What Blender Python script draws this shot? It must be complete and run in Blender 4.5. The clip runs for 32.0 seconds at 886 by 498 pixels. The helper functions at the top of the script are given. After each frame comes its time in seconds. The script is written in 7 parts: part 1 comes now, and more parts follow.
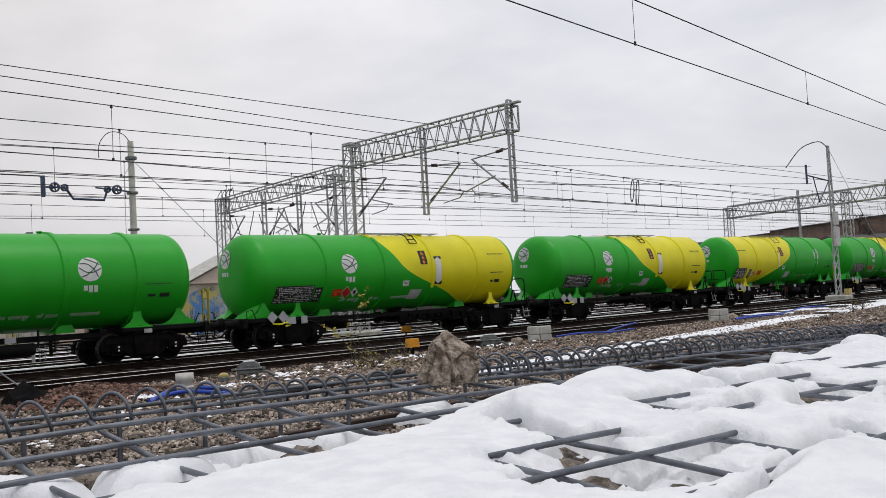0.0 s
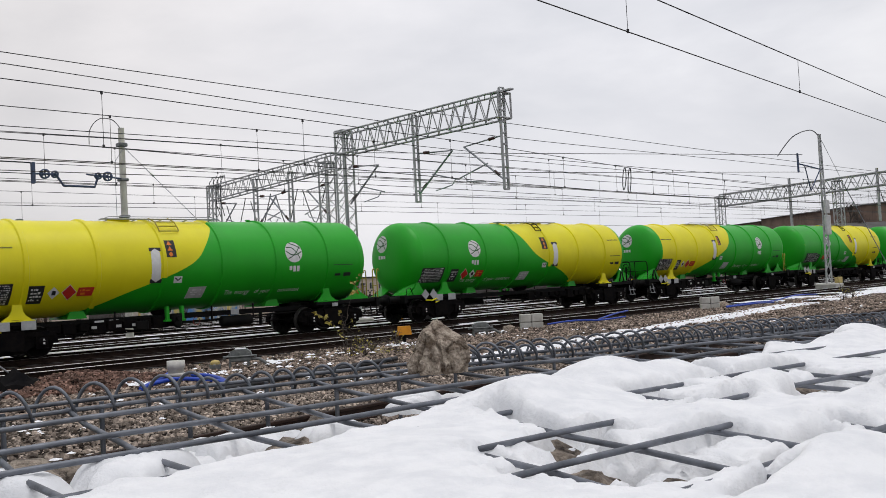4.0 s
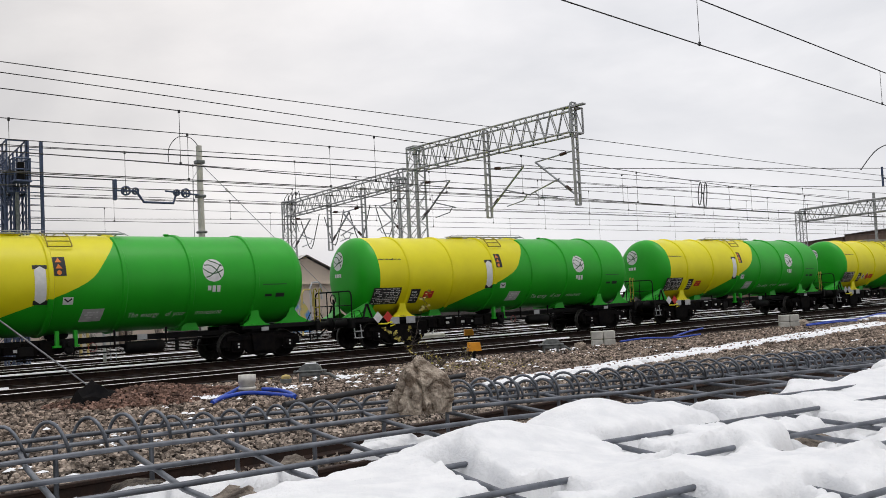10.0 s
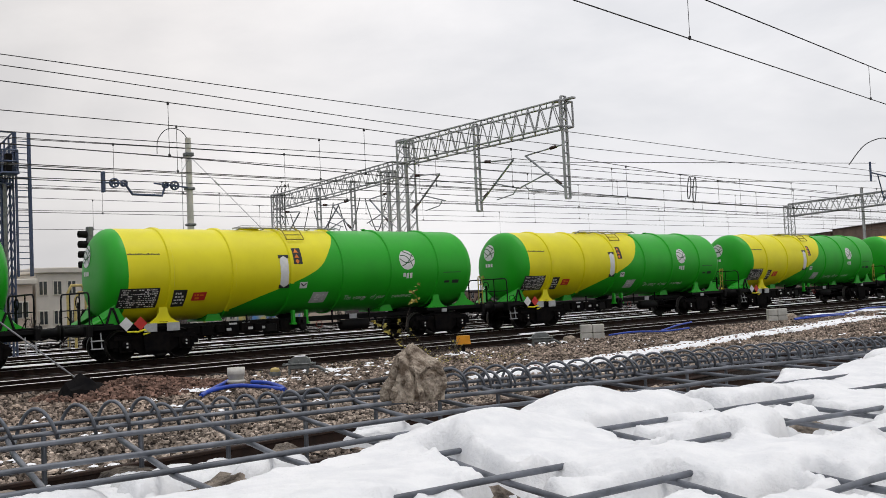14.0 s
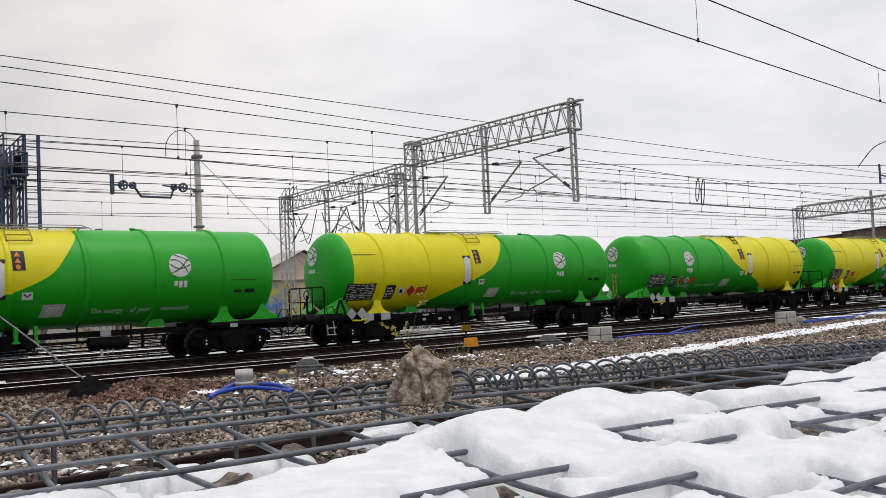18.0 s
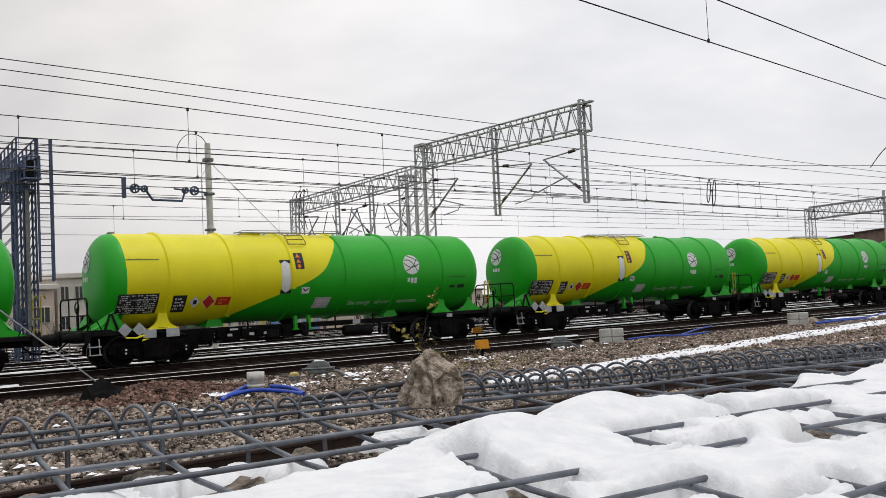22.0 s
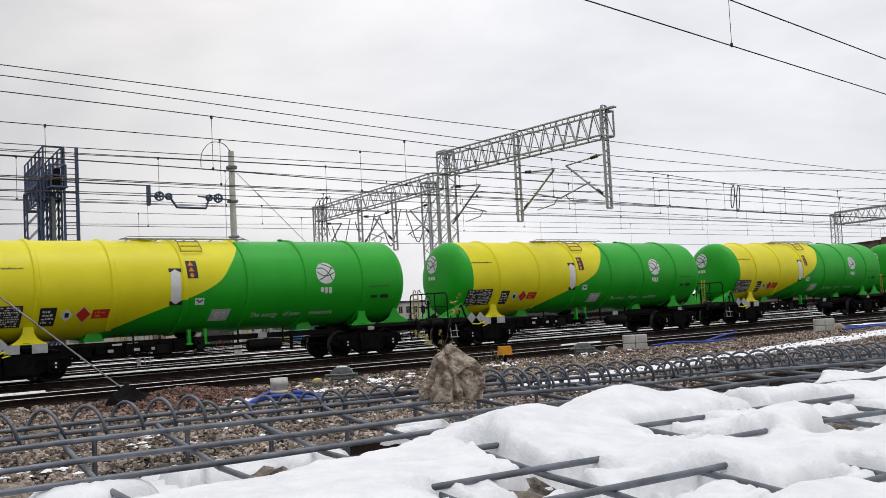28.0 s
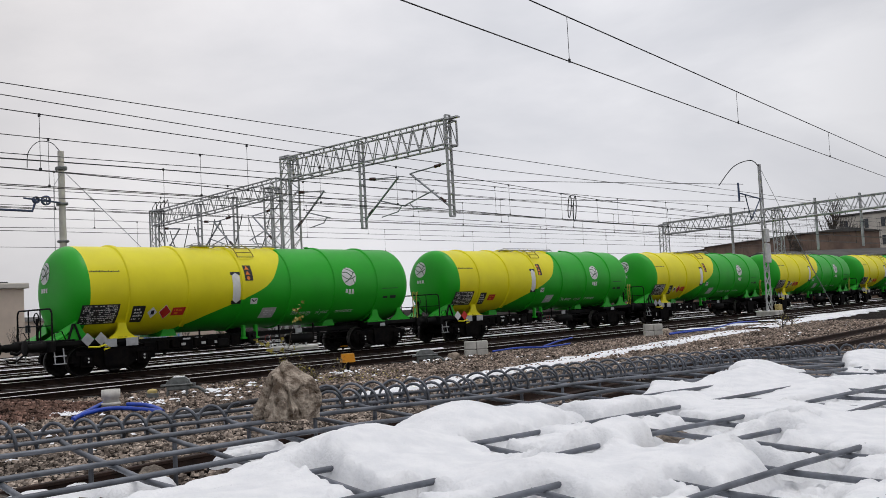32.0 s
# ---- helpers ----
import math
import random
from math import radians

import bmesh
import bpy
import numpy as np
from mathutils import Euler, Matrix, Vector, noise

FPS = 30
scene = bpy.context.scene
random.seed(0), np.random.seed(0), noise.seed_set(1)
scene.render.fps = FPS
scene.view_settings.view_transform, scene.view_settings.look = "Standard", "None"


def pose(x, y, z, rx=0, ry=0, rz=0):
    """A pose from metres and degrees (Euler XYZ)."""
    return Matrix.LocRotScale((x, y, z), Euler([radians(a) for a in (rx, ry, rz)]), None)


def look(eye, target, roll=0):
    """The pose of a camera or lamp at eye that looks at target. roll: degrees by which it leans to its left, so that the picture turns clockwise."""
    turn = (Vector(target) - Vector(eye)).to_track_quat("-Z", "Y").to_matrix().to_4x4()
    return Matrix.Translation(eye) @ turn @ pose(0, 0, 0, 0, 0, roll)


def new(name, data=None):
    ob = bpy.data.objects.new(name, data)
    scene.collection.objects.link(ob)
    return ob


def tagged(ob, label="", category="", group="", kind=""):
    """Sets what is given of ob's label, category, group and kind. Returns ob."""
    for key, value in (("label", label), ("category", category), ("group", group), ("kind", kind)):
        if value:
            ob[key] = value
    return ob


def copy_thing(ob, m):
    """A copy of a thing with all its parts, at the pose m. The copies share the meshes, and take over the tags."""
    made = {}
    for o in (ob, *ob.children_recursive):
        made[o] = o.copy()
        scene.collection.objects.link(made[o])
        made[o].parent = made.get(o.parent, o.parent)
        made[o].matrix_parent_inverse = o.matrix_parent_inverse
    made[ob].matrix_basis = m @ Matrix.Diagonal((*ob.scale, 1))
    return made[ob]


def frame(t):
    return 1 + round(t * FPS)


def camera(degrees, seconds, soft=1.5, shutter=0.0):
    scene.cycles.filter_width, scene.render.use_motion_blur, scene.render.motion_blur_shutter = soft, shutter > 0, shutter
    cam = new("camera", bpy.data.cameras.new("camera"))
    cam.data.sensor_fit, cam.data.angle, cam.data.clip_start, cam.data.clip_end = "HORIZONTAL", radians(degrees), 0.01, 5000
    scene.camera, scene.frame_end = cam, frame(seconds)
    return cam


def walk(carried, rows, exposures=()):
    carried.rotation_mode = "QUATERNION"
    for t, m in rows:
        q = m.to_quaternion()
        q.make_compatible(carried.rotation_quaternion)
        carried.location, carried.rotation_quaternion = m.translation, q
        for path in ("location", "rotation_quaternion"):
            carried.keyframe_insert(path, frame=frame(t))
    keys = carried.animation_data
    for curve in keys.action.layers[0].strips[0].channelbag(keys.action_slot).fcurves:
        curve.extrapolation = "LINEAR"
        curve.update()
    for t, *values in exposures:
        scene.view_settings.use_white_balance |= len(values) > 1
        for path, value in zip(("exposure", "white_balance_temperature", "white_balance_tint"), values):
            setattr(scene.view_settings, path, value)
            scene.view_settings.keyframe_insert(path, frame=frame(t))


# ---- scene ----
cam = camera(49.7, 32.0, soft=0.55)
PATH = [
    (0, -0.1341, 0.0134, 1.4291, 92.846, 3.247, -44.206),
    (0.5, -0.1324, 0.0135, 1.4293, 92.731, 3.194, -44.208),
    (1, -0.1248, 0.0198, 1.4289, 92.675, 3.198, -44.596),
    (1.5, -0.1139, 0.0292, 1.4278, 92.613, 3.304, -45.146),
    (2, -0.1091, 0.0317, 1.4283, 92.427, 3.230, -45.250),
    (2.5, -0.1100, 0.0305, 1.4292, 92.376, 3.197, -45.107),
    (3, -0.1095, 0.0309, 1.4292, 92.213, 3.179, -44.992),
    (3.5, -0.1130, 0.0283, 1.4300, 92.110, 3.173, -44.798),
    (5.5, -0.1291, 0.0067, 1.4299, 92.378, 3.023, -43.931),
    (6, -0.0775, -0.0200, 1.4367, 92.577, 3.061, -43.261),
    (6.5, -0.0042, -0.0040, 1.4305, 92.671, 3.031, -43.541),
    (7, 0.0107, 0.0035, 1.4437, 92.535, 3.221, -43.135),
    (7.5, 0.0036, -0.0072, 1.4517, 92.531, 3.091, -41.583),
    (8, 0.0023, -0.0044, 1.4449, 92.992, 3.022, -40.913),
    (8.5, 0.0032, -0.0011, 1.4416, 92.870, 2.953, -40.459),
    (9, 0.0017, -0.0025, 1.4424, 92.964, 2.927, -40.301),
    (9.5, 0.0025, -0.0041, 1.4463, 93.106, 2.946, -40.261),
    (10, 0.0004, -0.0041, 1.4466, 93.220, 2.846, -40.280),
    (10.5, 0.0003, -0.0038, 1.4457, 93.228, 2.861, -40.294),
    (11, 0.0013, -0.0023, 1.4443, 93.161, 2.897, -40.277),
    (11.5, 0.0017, 0.0026, 1.4432, 93.048, 2.776, -40.846),
    (12, 0.0028, 0.0045, 1.4427, 93.007, 2.702, -41.058),
    (12.5, 0.0033, 0.0056, 1.4406, 92.808, 2.608, -40.952),
    (13, 0.0032, 0.0052, 1.4408, 92.844, 2.677, -40.940),
    (13.5, 0.0034, 0.0055, 1.4410, 92.884, 2.721, -40.945),
    (14, 0.0033, 0.0062, 1.4397, 92.801, 2.718, -40.914),
    (14.5, 0.0038, 0.0055, 1.4381, 92.493, 2.700, -40.810),
    (16.5, 0.0025, 0.0040, 1.4377, 92.787, 2.617, -40.617),
    (17, 0.0025, 0.0039, 1.4383, 92.801, 2.646, -40.651),
    (17.5, 0.0006, 0.0015, 1.4397, 92.865, 2.685, -40.490),
    (18, 0.0007, 0.0015, 1.4393, 92.956, 2.635, -40.448),
    (18.5, 0.0005, 0.0007, 1.4392, 92.962, 2.616, -40.307),
    (19, 0.0000, 0.0000, 1.4400, 92.970, 2.600, -40.200),
    (19.5, -0.0007, -0.0008, 1.4403, 92.959, 2.665, -40.094),
    (20, -0.0010, -0.0013, 1.4402, 93.029, 2.620, -40.016),
    (20.5, -0.0007, -0.0011, 1.4404, 92.996, 2.688, -39.955),
    (21, -0.0008, -0.0015, 1.4403, 93.013, 2.777, -39.833),
    (21.5, -0.0009, -0.0015, 1.4405, 93.067, 2.805, -39.879),
    (22, -0.0011, -0.0019, 1.4412, 93.110, 2.814, -39.798),
    (22.5, -0.0004, -0.0010, 1.4410, 93.131, 2.873, -39.890),
    (23, -0.0002, -0.0005, 1.4408, 93.085, 2.852, -39.944),
    (23.5, -0.0007, -0.0017, 1.4412, 93.107, 2.806, -39.963),
    (24, -0.0005, -0.0019, 1.4408, 93.149, 2.815, -39.947),
    (24.5, -0.0001, -0.0016, 1.4404, 93.069, 2.875, -39.968),
    (25, 0.0002, -0.0008, 1.4396, 93.028, 2.843, -39.900),
    (25.5, -0.0018, -0.0018, 1.4368, 93.075, 2.842, -39.771),
    (26, -0.0019, -0.0043, 1.4252, 93.040, 2.826, -38.546),
    (26.5, -0.0035, -0.0073, 1.4257, 93.294, 2.827, -38.432),
    (28.5, -0.0048, -0.0082, 1.4282, 93.622, 2.872, -38.477),
    (29, -0.0045, -0.0075, 1.4286, 93.691, 2.727, -38.641),
    (29.5, -0.0043, -0.0055, 1.4291, 93.639, 2.680, -38.796),
    (30, 0.0005, 0.0010, 1.4315, 93.599, 2.584, -39.562),
    (30.5, 0.0017, -0.0001, 1.4330, 93.361, 2.664, -40.959),
    (31, 0.0073, 0.0005, 1.4332, 93.351, 2.898, -44.079),
    (31.5, 0.0043, -0.0053, 1.4358, 93.456, 3.049, -45.873),
    (32, 0.0141, 0.0023, 1.4369, 93.499, 3.080, -47.783),
]
walk(cam, [(t, pose(x, y, z, rx, ry, rz)) for t, x, y, z, rx, ry, rz in PATH], exposures=((0, -0.12, 6500, 12.2), (6, -0.07, 6530, 12.2), (10, -0.01, 6620, 11.3), (22, 0.0, 6640, 11.0), (26, 0.03, 6580, 10.9), (29, -0.01, 6500, 11), (32, -0.19, 6500, 12.2)))

# ---- world, sun ----
def cloudy_world():
    w = bpy.data.worlds.new("overcast")
    scene.world = w
    w.use_nodes = True
    nt = w.node_tree
    nt.nodes.clear()
    out = nt.nodes.new("ShaderNodeOutputWorld")
    bg = nt.nodes.new("ShaderNodeBackground")
    sky = nt.nodes.new("ShaderNodeTexSky")
    sky.sky_type, sky.sun_disc = "NISHITA", False
    sky.sun_elevation, sky.sun_rotation = radians(30), radians(25)
    sky.air_density, sky.dust_density = 1.0, 4.0
    co = nt.nodes.new("ShaderNodeTexCoord")
    mp = nt.nodes.new("ShaderNodeMapping")
    mp.inputs["Scale"].default_value = (1.0, 1.0, 2.4)
    n1 = nt.nodes.new("ShaderNodeTexNoise")
    n1.inputs["Scale"].default_value, n1.inputs["Detail"].default_value = 2.1, 7
    n1.inputs["Roughness"].default_value = 0.52
    n1.inputs["Distortion"].default_value = 0.35
    ramp = nt.nodes.new("ShaderNodeValToRGB")
    r = ramp.color_ramp
    r.elements[0].position, r.elements[0].color = 0.30, (0.59, 0.62, 0.67, 1)
    r.elements[1].position, r.elements[1].color = 0.66, (0.92, 0.935, 0.962, 1)
    mid = r.elements.new(0.48)
    mid.color = (0.735, 0.755, 0.795, 1)
    # the cloud layer hides the clear sky but for a little of its tint
    skys = nt.nodes.new("ShaderNodeMixRGB")
    skys.blend_type = "MULTIPLY"
    skys.inputs[0].default_value = 1.0
    skys.inputs[2].default_value = (0.1, 0.1, 0.1, 1)
    mix = nt.nodes.new("ShaderNodeMixRGB")
    mix.inputs[0].default_value = 0.96
    L = nt.links.new
    L(co.outputs["Generated"], mp.inputs["Vector"])
    L(mp.outputs["Vector"], n1.inputs["Vector"])
    L(n1.outputs["Fac"], ramp.inputs["Fac"])
    L(sky.outputs["Color"], skys.inputs[1])
    L(skys.outputs["Color"], mix.inputs[1])
    L(ramp.outputs["Color"], mix.inputs[2])
    # the cloud is thinner, and so brighter, round the hidden sun
    dot = nt.nodes.new("ShaderNodeVectorMath")
    dot.operation = "DOT_PRODUCT"
    dot.inputs[1].default_value = Vector((0.70, 0.62, 0.36)).normalized()
    glow = nt.nodes.new("ShaderNodeMapRange")
    glow.interpolation_type = "SMOOTHSTEP"
    glow.inputs["From Min"].default_value, glow.inputs["From Max"].default_value = 0.83, 1.0
    glow.inputs["To Min"].default_value, glow.inputs["To Max"].default_value = 0.79, 1.15
    tone = nt.nodes.new("ShaderNodeMixRGB")
    tone.blend_type = "MULTIPLY"
    tone.inputs[0].default_value = 1.0
    L(co.outputs["Generated"], dot.inputs[0])
    L(dot.outputs["Value"], glow.inputs["Value"])
    L(mix.outputs["Color"], tone.inputs[1])
    L(glow.outputs["Result"], tone.inputs[2])
    # an overcast sky is brightest overhead
    sep = nt.nodes.new("ShaderNodeSeparateXYZ")
    high = nt.nodes.new("ShaderNodeMapRange")
    high.interpolation_type = "SMOOTHSTEP"
    high.inputs["From Min"].default_value, high.inputs["From Max"].default_value = 0.38, 1.0
    high.inputs["To Min"].default_value, high.inputs["To Max"].default_value = 1.0, 1.62
    dome = nt.nodes.new("ShaderNodeMixRGB")
    dome.blend_type = "MULTIPLY"
    dome.inputs[0].default_value = 1.0
    L(co.outputs["Generated"], sep.inputs[0])
    L(sep.outputs["Z"], high.inputs["Value"])
    L(tone.outputs["Color"], dome.inputs[1])
    L(high.outputs["Result"], dome.inputs[2])
    # and pale with haze along the horizon
    haze = nt.nodes.new("ShaderNodeMapRange")
    haze.interpolation_type = "SMOOTHSTEP"
    haze.inputs["From Min"].default_value, haze.inputs["From Max"].default_value = 0.0, 0.20
    haze.inputs["To Min"].default_value, haze.inputs["To Max"].default_value = 1.11, 1.0
    pale = nt.nodes.new("ShaderNodeMixRGB")
    pale.blend_type = "MULTIPLY"
    pale.inputs[0].default_value = 1.0
    L(sep.outputs["Z"], haze.inputs["Value"])
    L(dome.outputs["Color"], pale.inputs[1])
    L(haze.outputs["Result"], pale.inputs[2])
    L(pale.outputs["Color"], bg.inputs["Color"])
    bg.inputs["Strength"].default_value = 1.0
    L(bg.outputs["Background"], out.inputs["Surface"])


cloudy_world()
sun_data = bpy.data.lights.new("sun", "SUN")
sun_data.energy, sun_data.angle, sun_data.color = 0.75, radians(25), (1.0, 0.97, 0.93)
sun = new("sun", sun_data)
sun.matrix_world = look((12, -2, 30), (6, 4, 0))
scene.view_settings.exposure = 0.0


# ---- materials ----
def surface(name, c1, c2=None, rough=0.6, metal=0.0, scale=3.0, bump=0.15, fine=40.0, spread=(0.35, 0.65), depth=0.01, coat=0.0, piece=0.0, island=False, gloss=0.5):
    """A procedural material: two tones mixed by a broad noise, a fine noise for relief and gloss; piece: tone change from piece to piece."""
    m = bpy.data.materials.new(name)
    m.use_nodes = True
    nt = m.node_tree
    L = nt.links.new
    bs = nt.nodes["Principled BSDF"]
    co = nt.nodes.new("ShaderNodeTexCoord")
    n1 = nt.nodes.new("ShaderNodeTexNoise")
    n1.inputs["Scale"].default_value, n1.inputs["Detail"].default_value, n1.inputs["Roughness"].default_value = scale, 6, 0.6
    n2 = nt.nodes.new("ShaderNodeTexNoise")
    n2.inputs["Scale"].default_value, n2.inputs["Detail"].default_value = fine, 5
    L(co.outputs["Object"], n1.inputs["Vector"])
    L(co.outputs["Object"], n2.inputs["Vector"])
    ramp = nt.nodes.new("ShaderNodeValToRGB")
    c2 = c2 or tuple(v * 0.75 for v in c1)
    e = ramp.color_ramp.elements
    e[0].position, e[0].color = spread[0], (*c1, 1)
    e[1].position, e[1].color = spread[1], (*c2, 1)
    L(n1.outputs["Fac"], ramp.inputs["Fac"])
    tone = ramp.outputs["Color"]
    if piece:
        hsv = nt.nodes.new("ShaderNodeHueSaturation")
        if island:
            src = nt.nodes.new("ShaderNodeNewGeometry").outputs["Random Per Island"]
        else:
            src = nt.nodes.new("ShaderNodeObjectInfo").outputs["Random"]
        mr = nt.nodes.new("ShaderNodeMapRange")
        mr.inputs["To Min"].default_value, mr.inputs["To Max"].default_value = 1 - piece, 1 + piece
        L(src, mr.inputs["Value"])
        L(mr.outputs["Result"], hsv.inputs["Value"])
        L(tone, hsv.inputs["Color"])
        tone = hsv.outputs["Color"]
    L(tone, bs.inputs["Base Color"])
    rr = nt.nodes.new("ShaderNodeMapRange")
    rr.inputs["To Min"].default_value, rr.inputs["To Max"].default_value = max(0.03, rough - 0.12), min(1.0, rough + 0.12)
    L(n2.outputs["Fac"], rr.inputs["Value"])
    L(rr.outputs["Result"], bs.inputs["Roughness"])
    bs.inputs["Metallic"].default_value = metal
    bs.inputs["Coat Weight"].default_value = coat
    bs.inputs["Specular IOR Level"].default_value = gloss
    if bump:
        b = nt.nodes.new("ShaderNodeBump")
        b.inputs["Strength"].default_value, b.inputs["Distance"].default_value = bump, depth
        L(n2.outputs["Fac"], b.inputs["Height"])
        L(b.outputs["Normal"], bs.inputs["Normal"])
    return m


GREEN = surface("green_paint", (0.013, 0.43, 0.016), (0.011, 0.36, 0.014), 0.40, 0, 0.8, 0.03, 90, (0.3, 0.75), 0.002, gloss=0.38)
YELLOW = surface("yellow_paint", (0.87, 0.785, 0.009), (0.77, 0.685, 0.009), 0.42, 0, 0.8, 0.03, 90, (0.3, 0.75), 0.002, gloss=0.38)
BLACK = surface("black_frame_paint", (0.005, 0.005, 0.006), (0.010, 0.009, 0.008), 0.65, 0, 3, 0.1, 60, gloss=0.12)
GRIME = surface("grimy_bogie_steel", (0.004, 0.004, 0.005), (0.011, 0.009, 0.008), 0.8, 0, 5, 0.3, 50, gloss=0.05)
TREAD = surface("worn_wheel_rim", (0.075, 0.07, 0.066), (0.02, 0.018, 0.016), 0.45, 0.6, 12, 0.1, 60)
WHITE = surface("white_marking", (0.80, 0.80, 0.79), (0.70, 0.70, 0.69), 0.5, 0, 8, 0.0)
PANEL = surface("black_marking_panel", (0.014, 0.014, 0.016), (0.02, 0.02, 0.022), 0.5, 0, 8, 0.0)
RED = surface("red_placard", (0.62, 0.03, 0.02), (0.55, 0.03, 0.02), 0.45, 0, 8, 0.0)
ORANGE = surface("orange_sign", (0.85, 0.25, 0.02), (0.75, 0.2, 0.02), 0.45, 0, 8, 0.0)
PLATE = surface("bare_metal_plate", (0.50, 0.51, 0.52), (0.38, 0.39, 0.40), 0.45, 0.3, 6, 0.05)
PALEPLATE = surface("pale_notice_plate", (0.62, 0.62, 0.60), (0.48, 0.48, 0.47), 0.5, 0.0, 6, 0.05)
DULLRED = surface("dull_red_handwheel", (0.22, 0.02, 0.016), (0.12, 0.014, 0.012), 0.6, 0, 8, 0.05)
GALV = surface("galvanised_steel", (0.40, 0.42, 0.44), (0.27, 0.28, 0.30), 0.5, 0.6, 4, 0.1, 50)
MASTPAINT = surface("pale_mast_paint", (0.52, 0.53, 0.53), (0.34, 0.345, 0.35), 0.6, 0.0, 3, 0.1, 40)
PALEMAST = surface("pale_concrete_mast", (0.72, 0.70, 0.63), (0.56, 0.545, 0.49), 0.75, 0, 3, 0.15, 40)
CONCRETE = surface("weathered_concrete", (0.60, 0.585, 0.54), (0.42, 0.405, 0.37), 0.85, 0, 3, 0.3, 45, depth=0.01)
CABLE = surface("dark_cable", (0.030, 0.030, 0.033), (0.045, 0.045, 0.048), 0.6, 0.3, 4, 0.0)
COPPER = surface("weathered_contact_wire", (0.075, 0.07, 0.066), (0.05, 0.05, 0.05), 0.5, 0.5, 4, 0.0)
RUST = surface("rusty_rail", (0.040, 0.019, 0.012), (0.02, 0.011, 0.008), 0.85, 0.1, 6, 0.3, 60)
RAILSIDE = surface("dark_rail_web", (0.026, 0.015, 0.011), (0.012, 0.007, 0.005), 0.85, 0, 6, 0.2, 60, gloss=0.15)
RAILTOP = surface("polished_rail_head", (0.72, 0.70, 0.67), (0.5, 0.48, 0.46), 0.35, 0.7, 5, 0.03, 80)
WOODSLEEPER = surface("dirty_sleeper", (0.035, 0.027, 0.022), (0.018, 0.014, 0.012), 0.9, 0, 6, 0.4, 40, piece=0.25)
# ballast under the loose stones, its colour darkened to paint shade in their gaps
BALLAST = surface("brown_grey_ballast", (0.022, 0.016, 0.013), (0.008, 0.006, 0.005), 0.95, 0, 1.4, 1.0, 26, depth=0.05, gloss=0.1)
STONES = surface("ballast_stone", (0.43, 0.34, 0.275), (0.05, 0.037, 0.029), 0.9, 0, 4, 0.5, 70, (0.42, 0.62), piece=0.6, island=True, gloss=0.3)
HEAPSTONES = surface("brown_heap_stone", (0.28, 0.17, 0.13), (0.065, 0.037, 0.028), 0.9, 0, 4, 0.5, 70, (0.42, 0.62), piece=0.5, island=True, gloss=0.3)
GREYSTONES = surface("grey_gravel_stone", (0.46, 0.38, 0.315), (0.075, 0.058, 0.046), 0.9, 0, 4, 0.5, 70, (0.42, 0.62), piece=0.6, island=True, gloss=0.3)
SNOW = surface("settled_snow", (0.89, 0.895, 0.905), (0.79, 0.80, 0.82), 0.5, 0, 30, 0.35, 380, (0.40, 0.62), depth=0.003)
GROUNDSNOW = surface("thin_ground_snow", (0.93, 0.94, 0.96), (0.42, 0.39, 0.37), 0.8, 0, 7, 0.6, 30, (0.56, 0.72), 0.02)
ROCK = surface("grey_brown_limestone", (0.58, 0.49, 0.395), (0.13, 0.092, 0.063), 0.9, 0, 70, 1.0, 300, (0.38, 0.60), 0.006)
FILL = surface("gabion_fill_rock", (0.34, 0.285, 0.23), (0.06, 0.046, 0.036), 0.95, 0, 40, 1.0, 170, (0.40, 0.60), depth=0.008, piece=0.45)
WIRE = surface("galvanised_mesh_wire", (0.19, 0.205, 0.235), (0.085, 0.094, 0.11), 0.45, 0.4, 30, 0.12, 300, depth=0.0006)
BLUE = surface("blue_plastic_pipe", (0.012, 0.07, 0.52), (0.01, 0.05, 0.38), 0.4, 0, 5, 0.0)
ENDGREY = surface("grey_plastic_pipe", (0.70, 0.68, 0.62), (0.55, 0.53, 0.49), 0.6, 0, 10, 0.05)
BOXGREY = surface("grey_cast_box", (0.21, 0.225, 0.22), (0.12, 0.13, 0.128), 0.55, 0.1, 8, 0.15)
SIGNAL_YELLOW = surface("amber_yellow_plastic", (0.85, 0.36, 0.015), (0.72, 0.28, 0.012), 0.5, 0, 6, 0.03)
DIRTY_YELLOW = surface("faded_yellow_cap", (0.62, 0.47, 0.16), (0.45, 0.36, 0.15), 0.7, 0, 12, 0.1)
BLUESTEEL = surface("blue_grey_steel", (0.085, 0.115, 0.20), (0.06, 0.08, 0.14), 0.6, 0.2, 4, 0.1)
PLASTER = surface("beige_plaster", (0.70, 0.58, 0.48), (0.58, 0.48, 0.40), 0.9, 0, 0.6, 0.2, 8, depth=0.02)
PALEPLASTER = surface("pale_plaster", (0.72, 0.67, 0.60), (0.60, 0.56, 0.50), 0.9, 0, 0.6, 0.2, 8, depth=0.02)
BRICKRED = surface("sooty_brown_brick", (0.28, 0.19, 0.145), (0.16, 0.11, 0.088), 0.9, 0, 0.5, 0.3, 9, depth=0.02)
ROOF = surface("grey_roof_felt", (0.10, 0.095, 0.09), (0.06, 0.056, 0.055), 0.9, 0, 0.7, 0.2, 9)
REDROOF = surface("dark_red_roof_tile", (0.20, 0.06, 0.04), (0.12, 0.045, 0.035), 0.85, 0, 1.5, 0.3, 9)
GLASS = surface("dark_window_glass", (0.03, 0.035, 0.045), (0.05, 0.055, 0.06), 0.12, 0, 2, 0.0)
